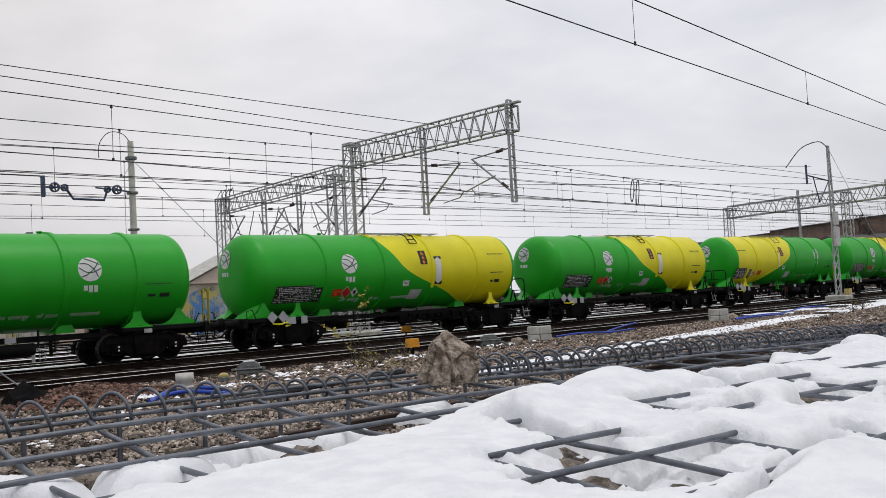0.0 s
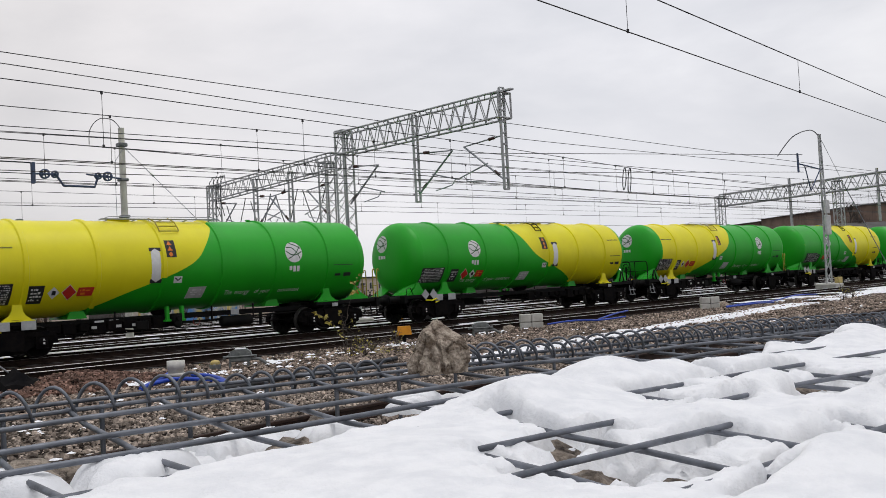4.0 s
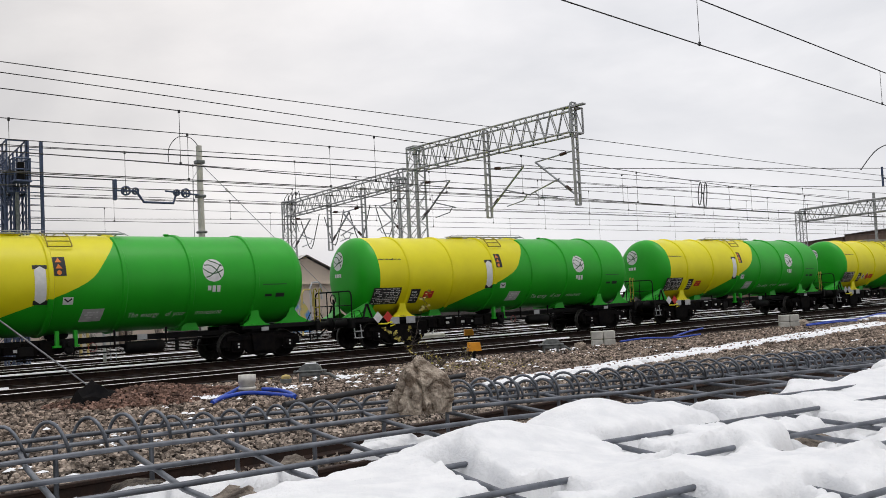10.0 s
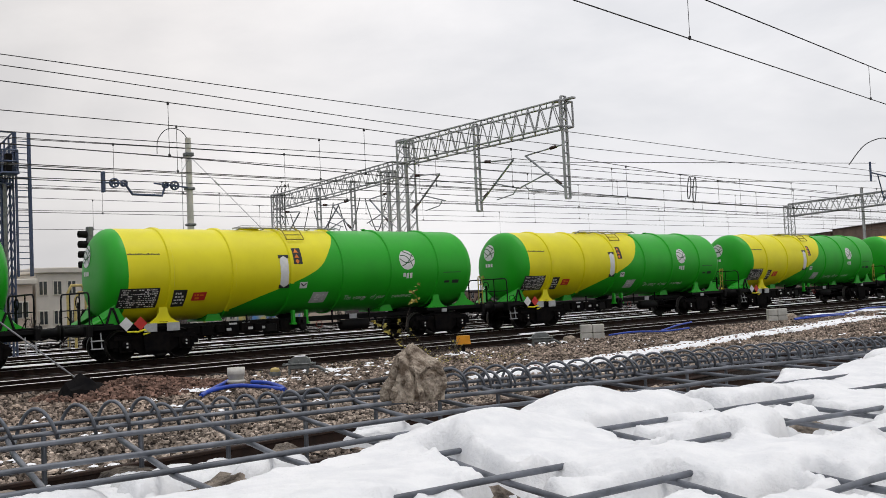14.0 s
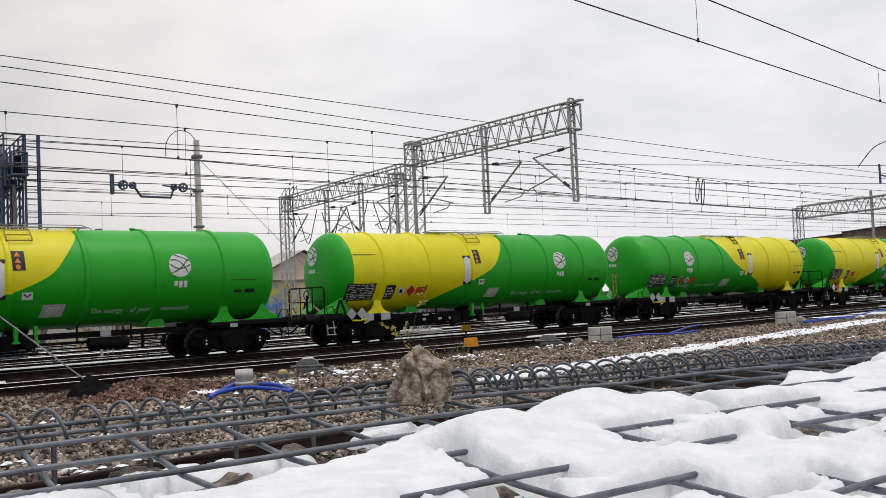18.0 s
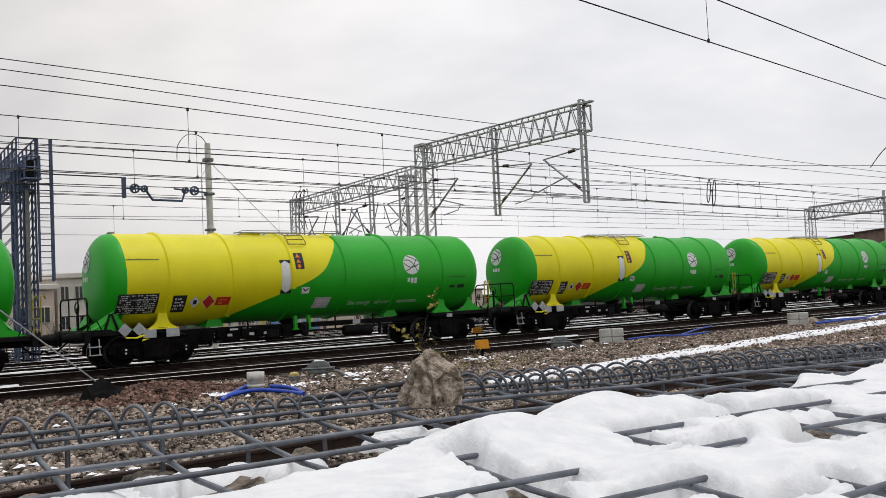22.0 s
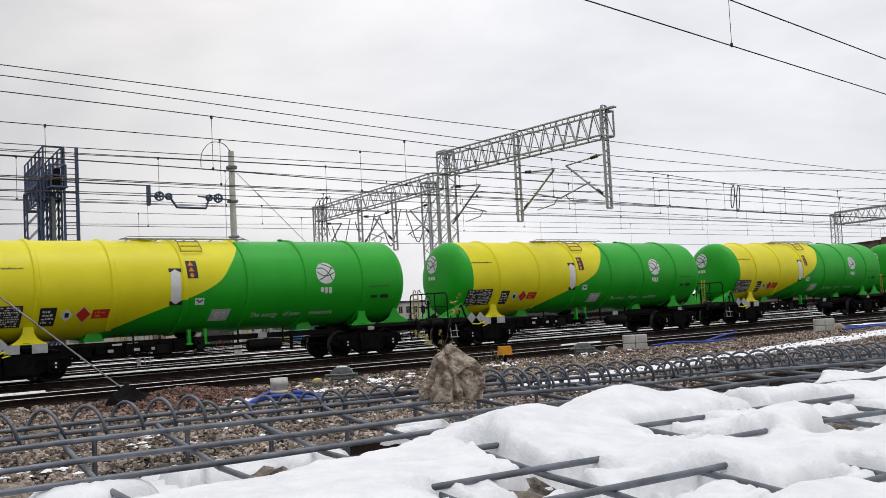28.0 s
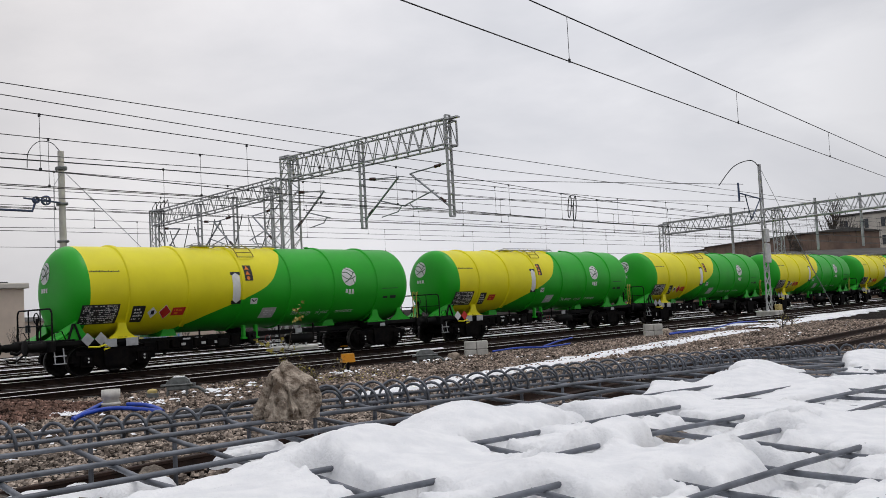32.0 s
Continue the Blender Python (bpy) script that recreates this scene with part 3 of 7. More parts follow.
def flank_marks(wg, side, placards, short=False):
    """All markings of one flank. The flank that shows the yellow end to its left carries them in another order than the opposite one."""
    if side < 0:
        px, sx, rx = (-6.62, -5.42), (-4.99, -4.56), (-4.36, -3.92)
        gx, ox, ax, lx, ex = (-1.46, -1.08), (-0.95, -0.58), (-0.68, -0.40), (-0.1, 0.5), 3.75
        tx, wx, nx = (1.2, 2.34, 3.27), (-6.38, -5.37), (5.4, 6.25)
    else:
        px, sx, rx = (-6.62, -5.42), (-5.05, -4.62), (-4.42, -4.0)
        gx, ox, ax, lx, ex = (1.2, 1.58), (0.5, 0.87), (0.5, 0.78), (-0.85, -0.25), -3.75
        tx, wx, nx = (-4.4, -2.98, -2.2), (5.37, 6.3), (5.4, 6.25)
    if short and side > 0:
        px, sx, rx = (-6.3, -4.35), (-4.3, -3.82), (-3.36, -2.95)
        gx, ox, ax, lx, ex = (1.45, 1.83), (0.72, 1.08), (-0.16, 0.14), (0.3, 0.88), -2.67
        tx, wx, nx = (-3.0, -1.62, -0.55), (4.8, 6.05), (4.85, 5.85)
    p = part("data_panel", patch(S(), side, quad(*px, 1.5, 2.06, 0.04)), PANEL, wg, "black data panel with white writing")
    part("lettering", bars(S(), side, px[0] + 0.02, px[1] - 0.04, 1.52, 2.04, 9, 3 + side, 0.011, 0.035, 0.8, (0.015, 0.075), (0.012, 0.03)), WHITE, p)
    p = part("data_plate", patch(S(), side, quad(*sx, 1.5, 1.98, 0.04)), PANEL, wg, "small black data plate")
    part("lettering", bars(S(), side, sx[0] + 0.04, sx[1] - 0.04, 1.56, 1.92, 4, 8 + side, 0.011, 0.03, 0.75, (0.03, 0.09), (0.015, 0.03)), WHITE, p)
    if placards:
        if side < 0:
            d1, d2, rec = -4.30, -3.86, (-3.6, -3.14)
        elif short:
            d1, d2, rec = -2.40, -2.76, rx
        else:
            d1, d2, rec = -3.80, -4.25, (-3.58, -3.18)
        for cx, m, r in ((d1, WHITE, 0.15), (d2, RED, 0.2)):
            q = part("hazard_placard", patch(S(), side, [(cx - r - 0.02, 1.77), (cx, 1.77 - r - 0.02), (cx + r + 0.02, 1.77), (cx, 1.77 + r + 0.02)], 0.006), WHITE, wg)
            part("symbol", patch(S(), side, [(cx - r, 1.77), (cx, 1.77 - r), (cx + r, 1.77), (cx, 1.77 + r)] if m is RED else quad(cx - 0.05, cx + 0.06, 1.71, 1.83), 0.011), m if m is RED else PANEL, q)
    else:
        rec = rx
    q = part("warning_plate", patch(S(), side, quad(*rec, 1.65, 1.89, 0.04), 0.006), RED, wg, "red-orange warning plate")
    part("lettering", bars(S(), side, rec[0] + 0.03, rec[1] - 0.03, 1.67, 1.86, 2, 5), ORANGE, q)
    g = part("gauge_strip", patch(S(), side, [(gx[0] + 0.04, 2.04), ((gx[0] + gx[1]) / 2, 1.95), (gx[1] - 0.04, 2.04), (gx[1] - 0.04, 2.86), ((gx[0] + gx[1]) / 2, 2.95), (gx[0] + 0.04, 2.86)], 0.009), WHITE, wg, "white vertical ladder strip")
    for z0, z1 in ((1.92, 2.04), (2.87, 2.98)):
        part("end_cap", patch(S(), side, quad(*gx, z0, z1), 0.005), PANEL, g)
    o = part("warning_sign", patch(S(), side, quad(*ox, 2.68, 3.2, 0.0), 0.006), PANEL, wg, "dark sign with three orange symbols")
    cx = (ox[0] + ox[1]) / 2
    for zc in (2.77, 2.94, 3.11):
        shape = disc(cx, zc, 0.07, 14) if zc < 2.8 else [(cx - 0.09, zc - 0.06), (cx + 0.09, zc - 0.06), (cx, zc + 0.07)]
        part("symbol", patch(S(), side, shape, 0.011), ORANGE, o)
    a = part("arrow_plate", patch(S(), side, quad(*ax, 1.9, 2.1), 0.006), WHITE, wg, "small white plate with a dark chevron")
    sh = S()
    cx = (ax[0] + ax[1]) / 2
    u, d = strip([(cx - 0.1, 2.06), (cx, 1.98), (cx + 0.1, 2.06)], 0.02)
    sh.add([on_tank(side, *q, 0.011) for q in u + d], [(0, 1, 4, 3), (1, 2, 5, 4)])
    part("chevron", sh, PANEL, a)
    l = part("notice_plate", patch(S(), side, quad(*lx, 1.42, 1.76, 0.05), 0.006), PALEPLATE, wg, "pale grey notice plate")
    part("lettering", bars(S(), side, lx[0] + 0.06, lx[1] - 0.1, 1.5, 1.7, 3, 2, 0.011), WHITE, l)
    emblem(wg, side, ex, 2.76, 0.345)
    for word, x0 in zip(WORDS, tx):
        me = S()
        me.add([on_tank(side, x0 + v.co.x + 0.15 * v.co.y, 1.47 + v.co.y, 0.006) for v in word.vertices], [tuple(q.vertices) for q in word.loop_triangles])
        part("slogan_word", me, WHITE, wg, "white slogan lettering")
    web = bars(S(), side, *wx, 3.0, 3.08, 1, 4, 0.006, 0, 1.0, (0.02, 0.045), (0.010, 0.018))
    part("web_line", web, PANEL, wg)
    part("mark_line", patch(S(), side, quad(nx[0], nx[1], 2.28, 2.31), 0.006), PANEL if side > 0 else DARKGREEN, wg)
    for x0, x1, z0, z1 in ((0.1, 0.35, 1.92, 2.0), (0.48, 0.8, 1.9, 2.02)):
        part("data_mark", patch(S(), side, quad(nx[0] + x0, nx[0] + x1, z0, z1), 0.006), PANEL, wg)


def dome_profile(s):
    a0, a1 = (SEAM_Y, TIP_Y) if s < 0 else (SEAM, TIP)
    return [(s * (a0 + (a1 - a0) * math.sin(a)), R * (math.cos(a) ** 0.62 if a < 1.57 else 0.0)) for a in [math.pi / 2 * i / 12 for i in range(13)]]


def bogie(wg, x):
    bg = thing("bogie", "", "")
    bg.parent = wg
    bg.location = (x, 0, 0)
    for s in (-1, 1):
        sh = S()
        y = s * 0.98
        top = [(-1.34, 0.60), (-1.15, 0.74), (-0.70, 0.76), (-0.45, 0.84), (0.45, 0.84), (0.70, 0.76), (1.15, 0.74), (1.34, 0.60)]
        bot = [(1.34, 0.40), (0.70, 0.38), (0.46, 0.20), (0.30, 0.15), (-0.30, 0.15), (-0.46, 0.20), (-0.70, 0.38), (-1.34, 0.40)]
        sh.plate([(a, y - 0.09, b) for a, b in top + bot], 0.18)
        sh.plate([(a, y + s * 0.09, b) for a, b in ((-0.42, 0.78), (0.42, 0.78), (0.36, 0.24), (-0.36, 0.24))], 0.10 * s)
        sh.plate([(a, y + s * 0.09, b) for a, b in ((-1.25, 0.70), (-0.42, 0.72), (-0.42, 0.60), (-1.25, 0.60))], 0.06 * s)
        sh.plate([(a, y + s * 0.09, b) for a, b in ((0.42, 0.72), (1.25, 0.70), (1.25, 0.60), (0.42, 0.60))], 0.06 * s)
        part("side_frame", sh, GRIME, bg)
        for ax in (-0.9, 0.9):
            bx = S().box(ax - 0.19, ax + 0.19, y - 0.03 + s * 0.06, y + 0.03 + s * 0.15, 0.26, 0.62, 0.03)
            bx.lathe([(0, 0.13), (0.05, 0.12), (0.06, 0.03)], 12, 0, Matrix.Translation((ax, y + s * 0.15, 0.44)) @ Matrix.Rotation(s * math.pi / 2, 4, "Z"))
            b = part("axle_box", bx, GRIME, bg)
            for dz in (-0.05, 0.05):
                part("reflector_mark", S().box(ax - 0.025, ax + 0.025, y + s * 0.215 - 0.01, y + s * 0.215 + 0.01, 0.43 + dz, 0.48 + dz, 0.004), WHITE, b)
            for dx in (-0.26, 0.26):
                sp = S()
                for i in range(5):
                    sp.lathe([(0, 0.07), (0.03, 0.085), (0.06, 0.07)], 10, 0, Matrix.Translation((ax + dx, y, 0.30 + 0.055 * i)) @ Matrix.Rotation(-math.pi / 2, 4, "Y"))
                part("spring", sp, GRIME, bg)
    part("bolster", S().box(-0.25, 0.25, -1.0, 1.0, 0.62, 0.86, 0.03), GRIME, bg)
    for dx in (-0.62, 0.5):
        part("brake_beam", S().box(dx, dx + 0.12, -0.9, 0.9, 0.3, 0.42, 0.02), GRIME, bg)
    for ax in (-0.9, 0.9):
        sh = S()
        for s in (-1, 1):
            prof = [(-0.02, 0.09), (0.05, 0.13), (0.03, 0.36), (0.06, 0.415)]
            sh.lathe([(a * s, r) for a, r in prof], 24, 0, Matrix.Translation((0, s * 0.72, 0)) @ Matrix.Rotation(math.pi / 2, 4, "Z"))
            sh.lathe([(s * 0.06, 0.415), (s * 0.065, 0.432), (s * 0.0, 0.435), (s * -0.055, 0.435), (s * -0.06, 0.46), (s * -0.085, 0.46), (s * -0.09, 0.40), (s * -0.02, 0.15)], 24, 1, Matrix.Translation((0, s * 0.72, 0)) @ Matrix.Rotation(math.pi / 2, 4, "Z"))
            for i in range(4):
                a = i * math.pi / 2
                sh.box(-0.03, 0.03, s * 0.80 - 0.004, s * 0.80 + 0.004, 0.2, 0.3, 0.002, 0, Matrix.Rotation(a, 4, "Y"))
        sh.rod((0, -0.9, 0), (0, 0.9, 0), 0.08, 12)
        w = part("wheelset", sh, [GRIME, TREAD], bg, "wheelset with worn bright rims")
        w.location = (ax, 0, 0.435)


def tank_wagon(placards, short=False):
    """short: the leading group's kind, with four hoops and its markings set closer."""
    wg = thing("tank_wagon", "green and yellow four-axle tank wagon rolling in a train", "tank wagon", "tank wagons of the train")
    part("yellow_shell", shell(True), YELLOW, wg, "yellow painted half of the tank")
    part("green_shell", shell(False), GREEN, wg, "green painted half of the tank")
    for s in (-1, 1):
        part("tank_end", S().lathe(dome_profile(s), 56, 0, Matrix.Translation((0, 0, ZC))), GREEN, wg, "domed green tank end")
        # round emblem on the domed end
        sh = S()
        cy, cz, r = -s * 0.36, ZC + 0.60, 0.33

        def on_end(py, pz, off):
            d = math.hypot(py, pz - ZC) / R
            lo, hi = 0.0, math.pi / 2
            for _ in range(18):
                m = (lo + hi) / 2
                if math.cos(m) ** 0.62 > d:
                    lo = m
                else:
                    hi = m
            a0, a1 = (SEAM_Y, TIP_Y) if s < 0 else (SEAM, TIP)
            return (s * (a0 + (a1 - a0) * math.sin(lo) + off), py, pz)
        ring = disc(cy, cz, r, 24)
        sh.add([on_end(cy, cz, 0.015)] + [on_end(*p, 0.015) for p in ring], [(0, 1 + i, 1 + (i + 1) % 24) for i in range(24)], 0, True)
        em = part("emblem", sh, WHITE, wg, "round white emblem on the tank end")
        ln = S()

        def put(pts):
            a, b = strip([(cy + p[0] * s, cz + p[1]) for p in pts], 0.016)
            v = [on_end(*p, 0.024) for p in a] + [on_end(*p, 0.024) for p in b]
            n = len(a)
            ln.add(v, [(i, i + 1, n + i + 1, n + i) for i in range(n - 1)])
        emblem_lines(put)
        part("line", ln, DARKGREEN, em)
        br = S()
        for i in range(3):
            br.add([on_end(cy + s * (a - 0.2 + 0.15 * i), cz + b, 0.016) for a, b in ((0, -0.58), (0.11, -0.58), (0.11, -0.45), (0, -0.45))], [(0, 1, 2, 3)])
        part("bar_mark", br, WHITE, wg)
    for x in (-3.79, -1.36, 1.03, 3.67) if short else (-5.08, -3.05, -0.99, 1.03, 3.06, 5.2):
        sh = S()
        seg = 64
        v = []
        for dx, dr in ((-0.085, 0.0), (-0.055, 0.05), (0.055, 0.05), (0.085, 0.0)):
            for k in range(seg):
                a = 2 * math.pi * k / seg
                v.append((x + dx, (R + dr) * math.sin(a), ZC + (R + dr) * math.cos(a)))
        for i in range(3):
            for k in range(seg):
                a, b = i * seg + k, i * seg + (k + 1) % seg
                sh.add([v[a], v[b], v[b + seg], v[a + seg]], [(0, 1, 2, 3)], 0 if EDGES[k] > x else 1, False)
        part("hoop", sh, [YELLOW, GREEN], wg)
    for side in (-1, 1):
        flank_marks(wg, side, placards, short)
    # running gear and frame
    for s in (-1, 1):
        part("stub_sill", S().box(min(s * 4.7, s * 7.45), max(s * 4.7, s * 7.45), -0.28, 0.28, 0.74, 1.06, 0.03), BLACK, wg)
    for s in (-1, 1):
        for y in (-1.12, 1.12):
            part("side_sill", S().box(min(s * 4.75, s * 7.4), max(s * 4.75, s * 7.4), y - 0.05, y + 0.05, 0.92, 1.05, 0.015), BLACK, wg)
        part("cross_bearer", S().box(s * 5.25 - 0.16, s * 5.25 + 0.16, -1.12, 1.12, 0.84, 1.08, 0.02), BLACK, wg)
        part("headstock", S().box(s * 7.47 - 0.08, s * 7.47 + 0.08, -1.25, 1.25, 0.76, 1.08, 0.02), BLACK, wg)
        for y in (-0.875, 0.875):
            m = Matrix.Translation((s * 7.55, y, 0.92)) @ (Matrix.Rotation(math.pi, 4, "Z") if s < 0 else Matrix.Identity(4))
            part("buffer", S().lathe([(0, 0.16), (0.06, 0.16), (0.07, 0.12), (0.36, 0.12), (0.37, 0.105), (0.53, 0.105), (0.54, 0.21), (0.565, 0.225), (0.585, 0.19), (0.6, 0.0)], 18, 0, m), BLACK, wg)
        part("coupling", S().tube([(s * 7.5, 0, 0.9), (s * 7.75, 0, 0.86), (s * 7.95, 0, 0.74), (s * 8.13, 0, 0.80)], [0.06, 0.05, 0.04, 0.05], 8), BLACK, wg)
        part("brake_hose", S().tube([(s * 7.5, 0.3, 0.8), (s * 7.8, 0.32, 0.55), (s * 8.05, 0.3, 0.5), (s * 8.14, 0.28, 0.6)], 0.03, 7), BLACK, wg)
        for y in (-1, 1):
            paint = YELLOW if s < 0 else GREEN
            # flared saddle of the bogie pivot
            sh = S()
            w = [(0.12, 1.50), (0.15, 1.32), (0.22, 1.2), (0.42, 1.06)]
            sh.plate([(s * 5.25 + a, y * 1.02, z) for a, z in w] + [(s * 5.25 - a, y * 1.02, z) for a, z in reversed(w)], 0.08 * y)
            sh.box(s * 5.25 - 0.45, s * 5.25 + 0.45, y * 1.06 - 0.12, y * 1.06 + 0.12, 1.03, 1.07, 0.01)
            part("saddle", sh, paint, wg, "flared yellow saddle" if s < 0 else "flared green saddle")
            # curved gusset under the tank end
            sh = S()
            cur = [(5.95, 1.06), (6.2, 1.12), (6.4, 1.25), (6.52, 1.42), (6.58, 1.62), (6.66, 1.62), (6.74, 1.42), (6.86, 1.25), (7.05, 1.13), (7.32, 1.06)]
            sh.plate([(s * a, y * 0.98, z) for a, z in cur], 0.05 * y)
            sh.plate([(s * 6.62, y * 0.98, 1.62), (s * 6.75, y * 0.98, 1.36), (s * 6.95, y * 0.98, 1.16), (s * 7.32, y * 0.98, 1.06), (s * 7.32, y * 0.3, 1.06), (s * 6.9, y * 0.3, 1.3)], 0.03 * s, (1, 0, 0))
            part("end_gusset", sh, GREEN, wg, "green curved gusset plate")
            if s * y > 0:
                for i, m in enumerate((RED if not placards else PLATE, WHITE if not placards else PLATE)):
                    cx = s * (6.0 + 0.42 * i)
                    part("diamond_plate", S().plate([(cx - 0.2, y * 1.2, 1.06), (cx, y * 1.2, 0.86), (cx + 0.2, y * 1.2, 1.06), (cx, y * 1.2, 1.26)], 0.015 * y), m, wg, "folded diamond plate")
                for cx in (s * 5.7, s * 5.0):
                    part("square_plate", S().box(cx - 0.2, cx + 0.2, y * 1.2 - 0.01, y * 1.2 + 0.01, 0.80, 1.04, 0.004), PLATE, wg)
                part("brake_handle", S().tube([(s * 6.4, y * 1.2, 0.84), (s * 6.1, y * 1.24, 0.82), (s * 5.9, y * 1.26, 0.88), (s * 5.75, y * 1.26, 0.78), (s * 5.95, y * 1.26, 0.74)], 0.028, 7), YELLOW, wg, "yellow brake changeover handle")
            else:
                part("square_plate", S().box(min(s * 5.4, s * 5.65), max(s * 5.4, s * 5.65), y * 1.2 - 0.01, y * 1.2 + 0.01, 0.86, 0.98, 0.004), PLATE, wg)
            # shunter's step at each corner
            sh = S()
            for xx in (s * 7.15, s * 7.42):
                sh.rod((xx, y * 1.18, 0.86), (xx, y * 1.25, 0.42), 0.018, 6)
            for z in (0.42, 0.64):
                sh.box(min(s * 7.12, s * 7.45), max(s * 7.12, s * 7.45), y * 1.25 - 0.07, y * 1.25 + 0.07, z - 0.015, z + 0.015, 0.005)
            part("corner_step", sh, PLATE if s < 0 else BLACK, wg)
            part("grab_rail", S().tube([(s * 7.38, y * 1.2, 1.06), (s * 7.42, y * 1.22, 1.3), (s * 7.2, y * 1.22, 1.34), (s * 7.05, y * 1.2, 1.06)], 0.016, 6), BLACK, wg)
    part("air_reservoir", S().lathe([(0.4, 0.0), (0.42, 0.12), (0.46, 0.17), (1.54, 0.17), (1.58, 0.12), (1.6, 0)], 18, 0, Matrix.Translation((0.8, -0.75, 0.62))), BLACK, wg, "black air reservoir")
    part("brake_cylinder", S().lathe([(0, 0.0), (0.01, 0.15), (0.5, 0.15), (0.55, 0.05), (0.9, 0.03), (0.9, 0)], 16, 0, Matrix.Translation((-2.6, 0.4, 0.62))), BLACK, wg)
    part("brake_rigging", S().rod((-4.2, -0.35, 0.5), (4.2, -0.35, 0.52), 0.025, 6).rod((-3.0, -0.7, 0.66), (3.4, -0.7, 0.66), 0.018, 6).rod((-0.2, -0.7, 0.9), (-0.2, -0.7, 0.5), 0.03, 6), BLACK, wg)
    for y in (-0.52, 0.52):
        part("long_beam", S().box(-4.75, 4.75, y - 0.06, y + 0.06, 0.80, 0.95, 0.015), BLACK, wg)
    rnd = random.Random(6)
    for side in (-1, 1):
        x = -4.4
        while x < -0.4:
            w = rnd.uniform(0.18, 0.5)
            part("brake_gear", S().box(x, x + w, side * 0.78 - 0.08, side * 0.78 + 0.08, rnd.uniform(0.50, 0.66), rnd.uniform(0.78, 0.92), 0.02).rod((x - 0.1, side * 0.8, 0.6), (x + w + 0.12, side * 0.8, rnd.uniform(0.5, 0.66)), 0.03, 6), GRIME, wg)
            x += w + rnd.uniform(0.04, 0.14)
        part("brake_tray", S().box(-1.75, -0.15, side * 0.86 - 0.1, side * 0.86 + 0.1, 0.44, 0.48, 0.01), GRIME, wg)
    for x in (-3.1, -2.35, -1.85):
        part("label_strip", S().box(x, x + 0.16, -0.872, -0.862, 0.68, 0.76, 0.002), PALEPLATE, wg)
    for x in (-0.74, -0.24):
        part("valve_bracket", S().box(x - 0.05, x + 0.05, -1.0, -0.86, 0.74, 1.2, 0.012).box(x - 0.1, x + 0.1, -1.02, -0.84, 0.74, 0.8, 0.012), GREEN, wg, "green outlet bracket")
    part("outlet_valve", S().lathe([(0, 0.09), (0.1, 0.12), (0.18, 0.12), (0.2, 0.08), (0.2, 0)], 14, 0, Matrix.Translation((-0.45, -0.9, 0.66)) @ Matrix.Rotation(-math.pi / 2, 4, "Z")).rod((-0.45, 0.9, 0.66), (-0.45, -0.9, 0.66), 0.06, 10), BLACK, wg)
    part("valve_wheel", S().lathe([(0, 0.12), (0.02, 0.13), (0.04, 0.12), (0.02, 0.11), (0, 0.12)], 16, 0, Matrix.Translation((0.2, -1.0, 0.7)) @ Matrix.Rotation(-math.pi / 2, 4, "Z")), DULLRED, wg, "red valve wheel")
    part("label_board", S().box(-3.0, -2.0, -0.64, -0.62, 0.80, 0.94, 0.004), BLACK, wg)
    for x in (-2.9, -2.45):
        part("label_strip", S().box(x, x + 0.28, -0.655, -0.645, 0.83, 0.91, 0.002), WHITE, wg)
    part("brake_valve", S().box(-1.75, -1.35, -0.95, -0.7, 0.55, 0.82, 0.03).rod((-1.55, -0.8, 0.55), (-1.55, -0.8, 0.4), 0.05, 8), BLACK, wg)
    for x in (-3.5, 2.9):
        part("brake_lever", S().box(x, x + 0.08, -0.5, -0.4, 0.42, 0.82, 0.01), BLACK, wg)
    part("air_pipe", S().tube([(-6.9, -0.62, 0.78), (-3.0, -0.62, 0.74), (-1.6, -0.78, 0.7), (0.9, -0.78, 0.7), (3.0, -0.62, 0.74), (6.9, -0.62, 0.78)], 0.03, 6), BLACK, wg)
    for x in (-2.3, 0.95, 2.5):
        part("pipe_hanger", S().box(x - 0.02, x + 0.02, -0.72, -0.66, 0.66, 1.14, 0.006), BLACK, wg)
    part("side_valve_box", S().box(-0.62, -0.3, -1.06, -0.9, 0.72, 0.98, 0.02).rod((-0.46, -1.06, 0.84), (-0.46, -1.16, 0.84), 0.07, 10), BLACK, wg)
    part("brake_plate", S().box(1.55, 1.85, -0.86, -0.84, 0.82, 0.98, 0.004), PLATE, wg, "pale plate on the brake gear")
    part("drain_sump", S().lathe([(0, 0.34), (0.12, 0.30), (0.2, 0.16), (0.42, 0.14), (0.42, 0)], 16, 0, Matrix.Translation((-0.45, 0, 1.12)) @ Matrix.Rotation(math.pi / 2, 4, "Y")), BLACK, wg)
    for x in (-3.4, 3.3):
        part("support_foot", S().plate([(x - 0.3, -0.62, 1.0), (x + 0.3, -0.62, 1.0), (x + 0.2, -0.62, 1.22), (x - 0.2, -0.62, 1.22)], 1.24), GREEN, wg)
    # roof walkway, hatch and hanging ladder frame
    sh = S()
    for y in (-0.56, -0.34, 0.34, 0.56):
        sh.box(-2.5, 1.4, y - 0.012, y + 0.012, 3.895, 3.92, 0.003)
    for i in range(40):
        x = -2.5 + 0.1 * i
        for y in (-0.45, 0.45):
            sh.box(x - 0.006, x + 0.006, y - 0.11, y + 0.11, 3.897, 3.917, 0.002)
    part("walkway", sh, GALV, wg, "galvanised grating of the roof walkway")
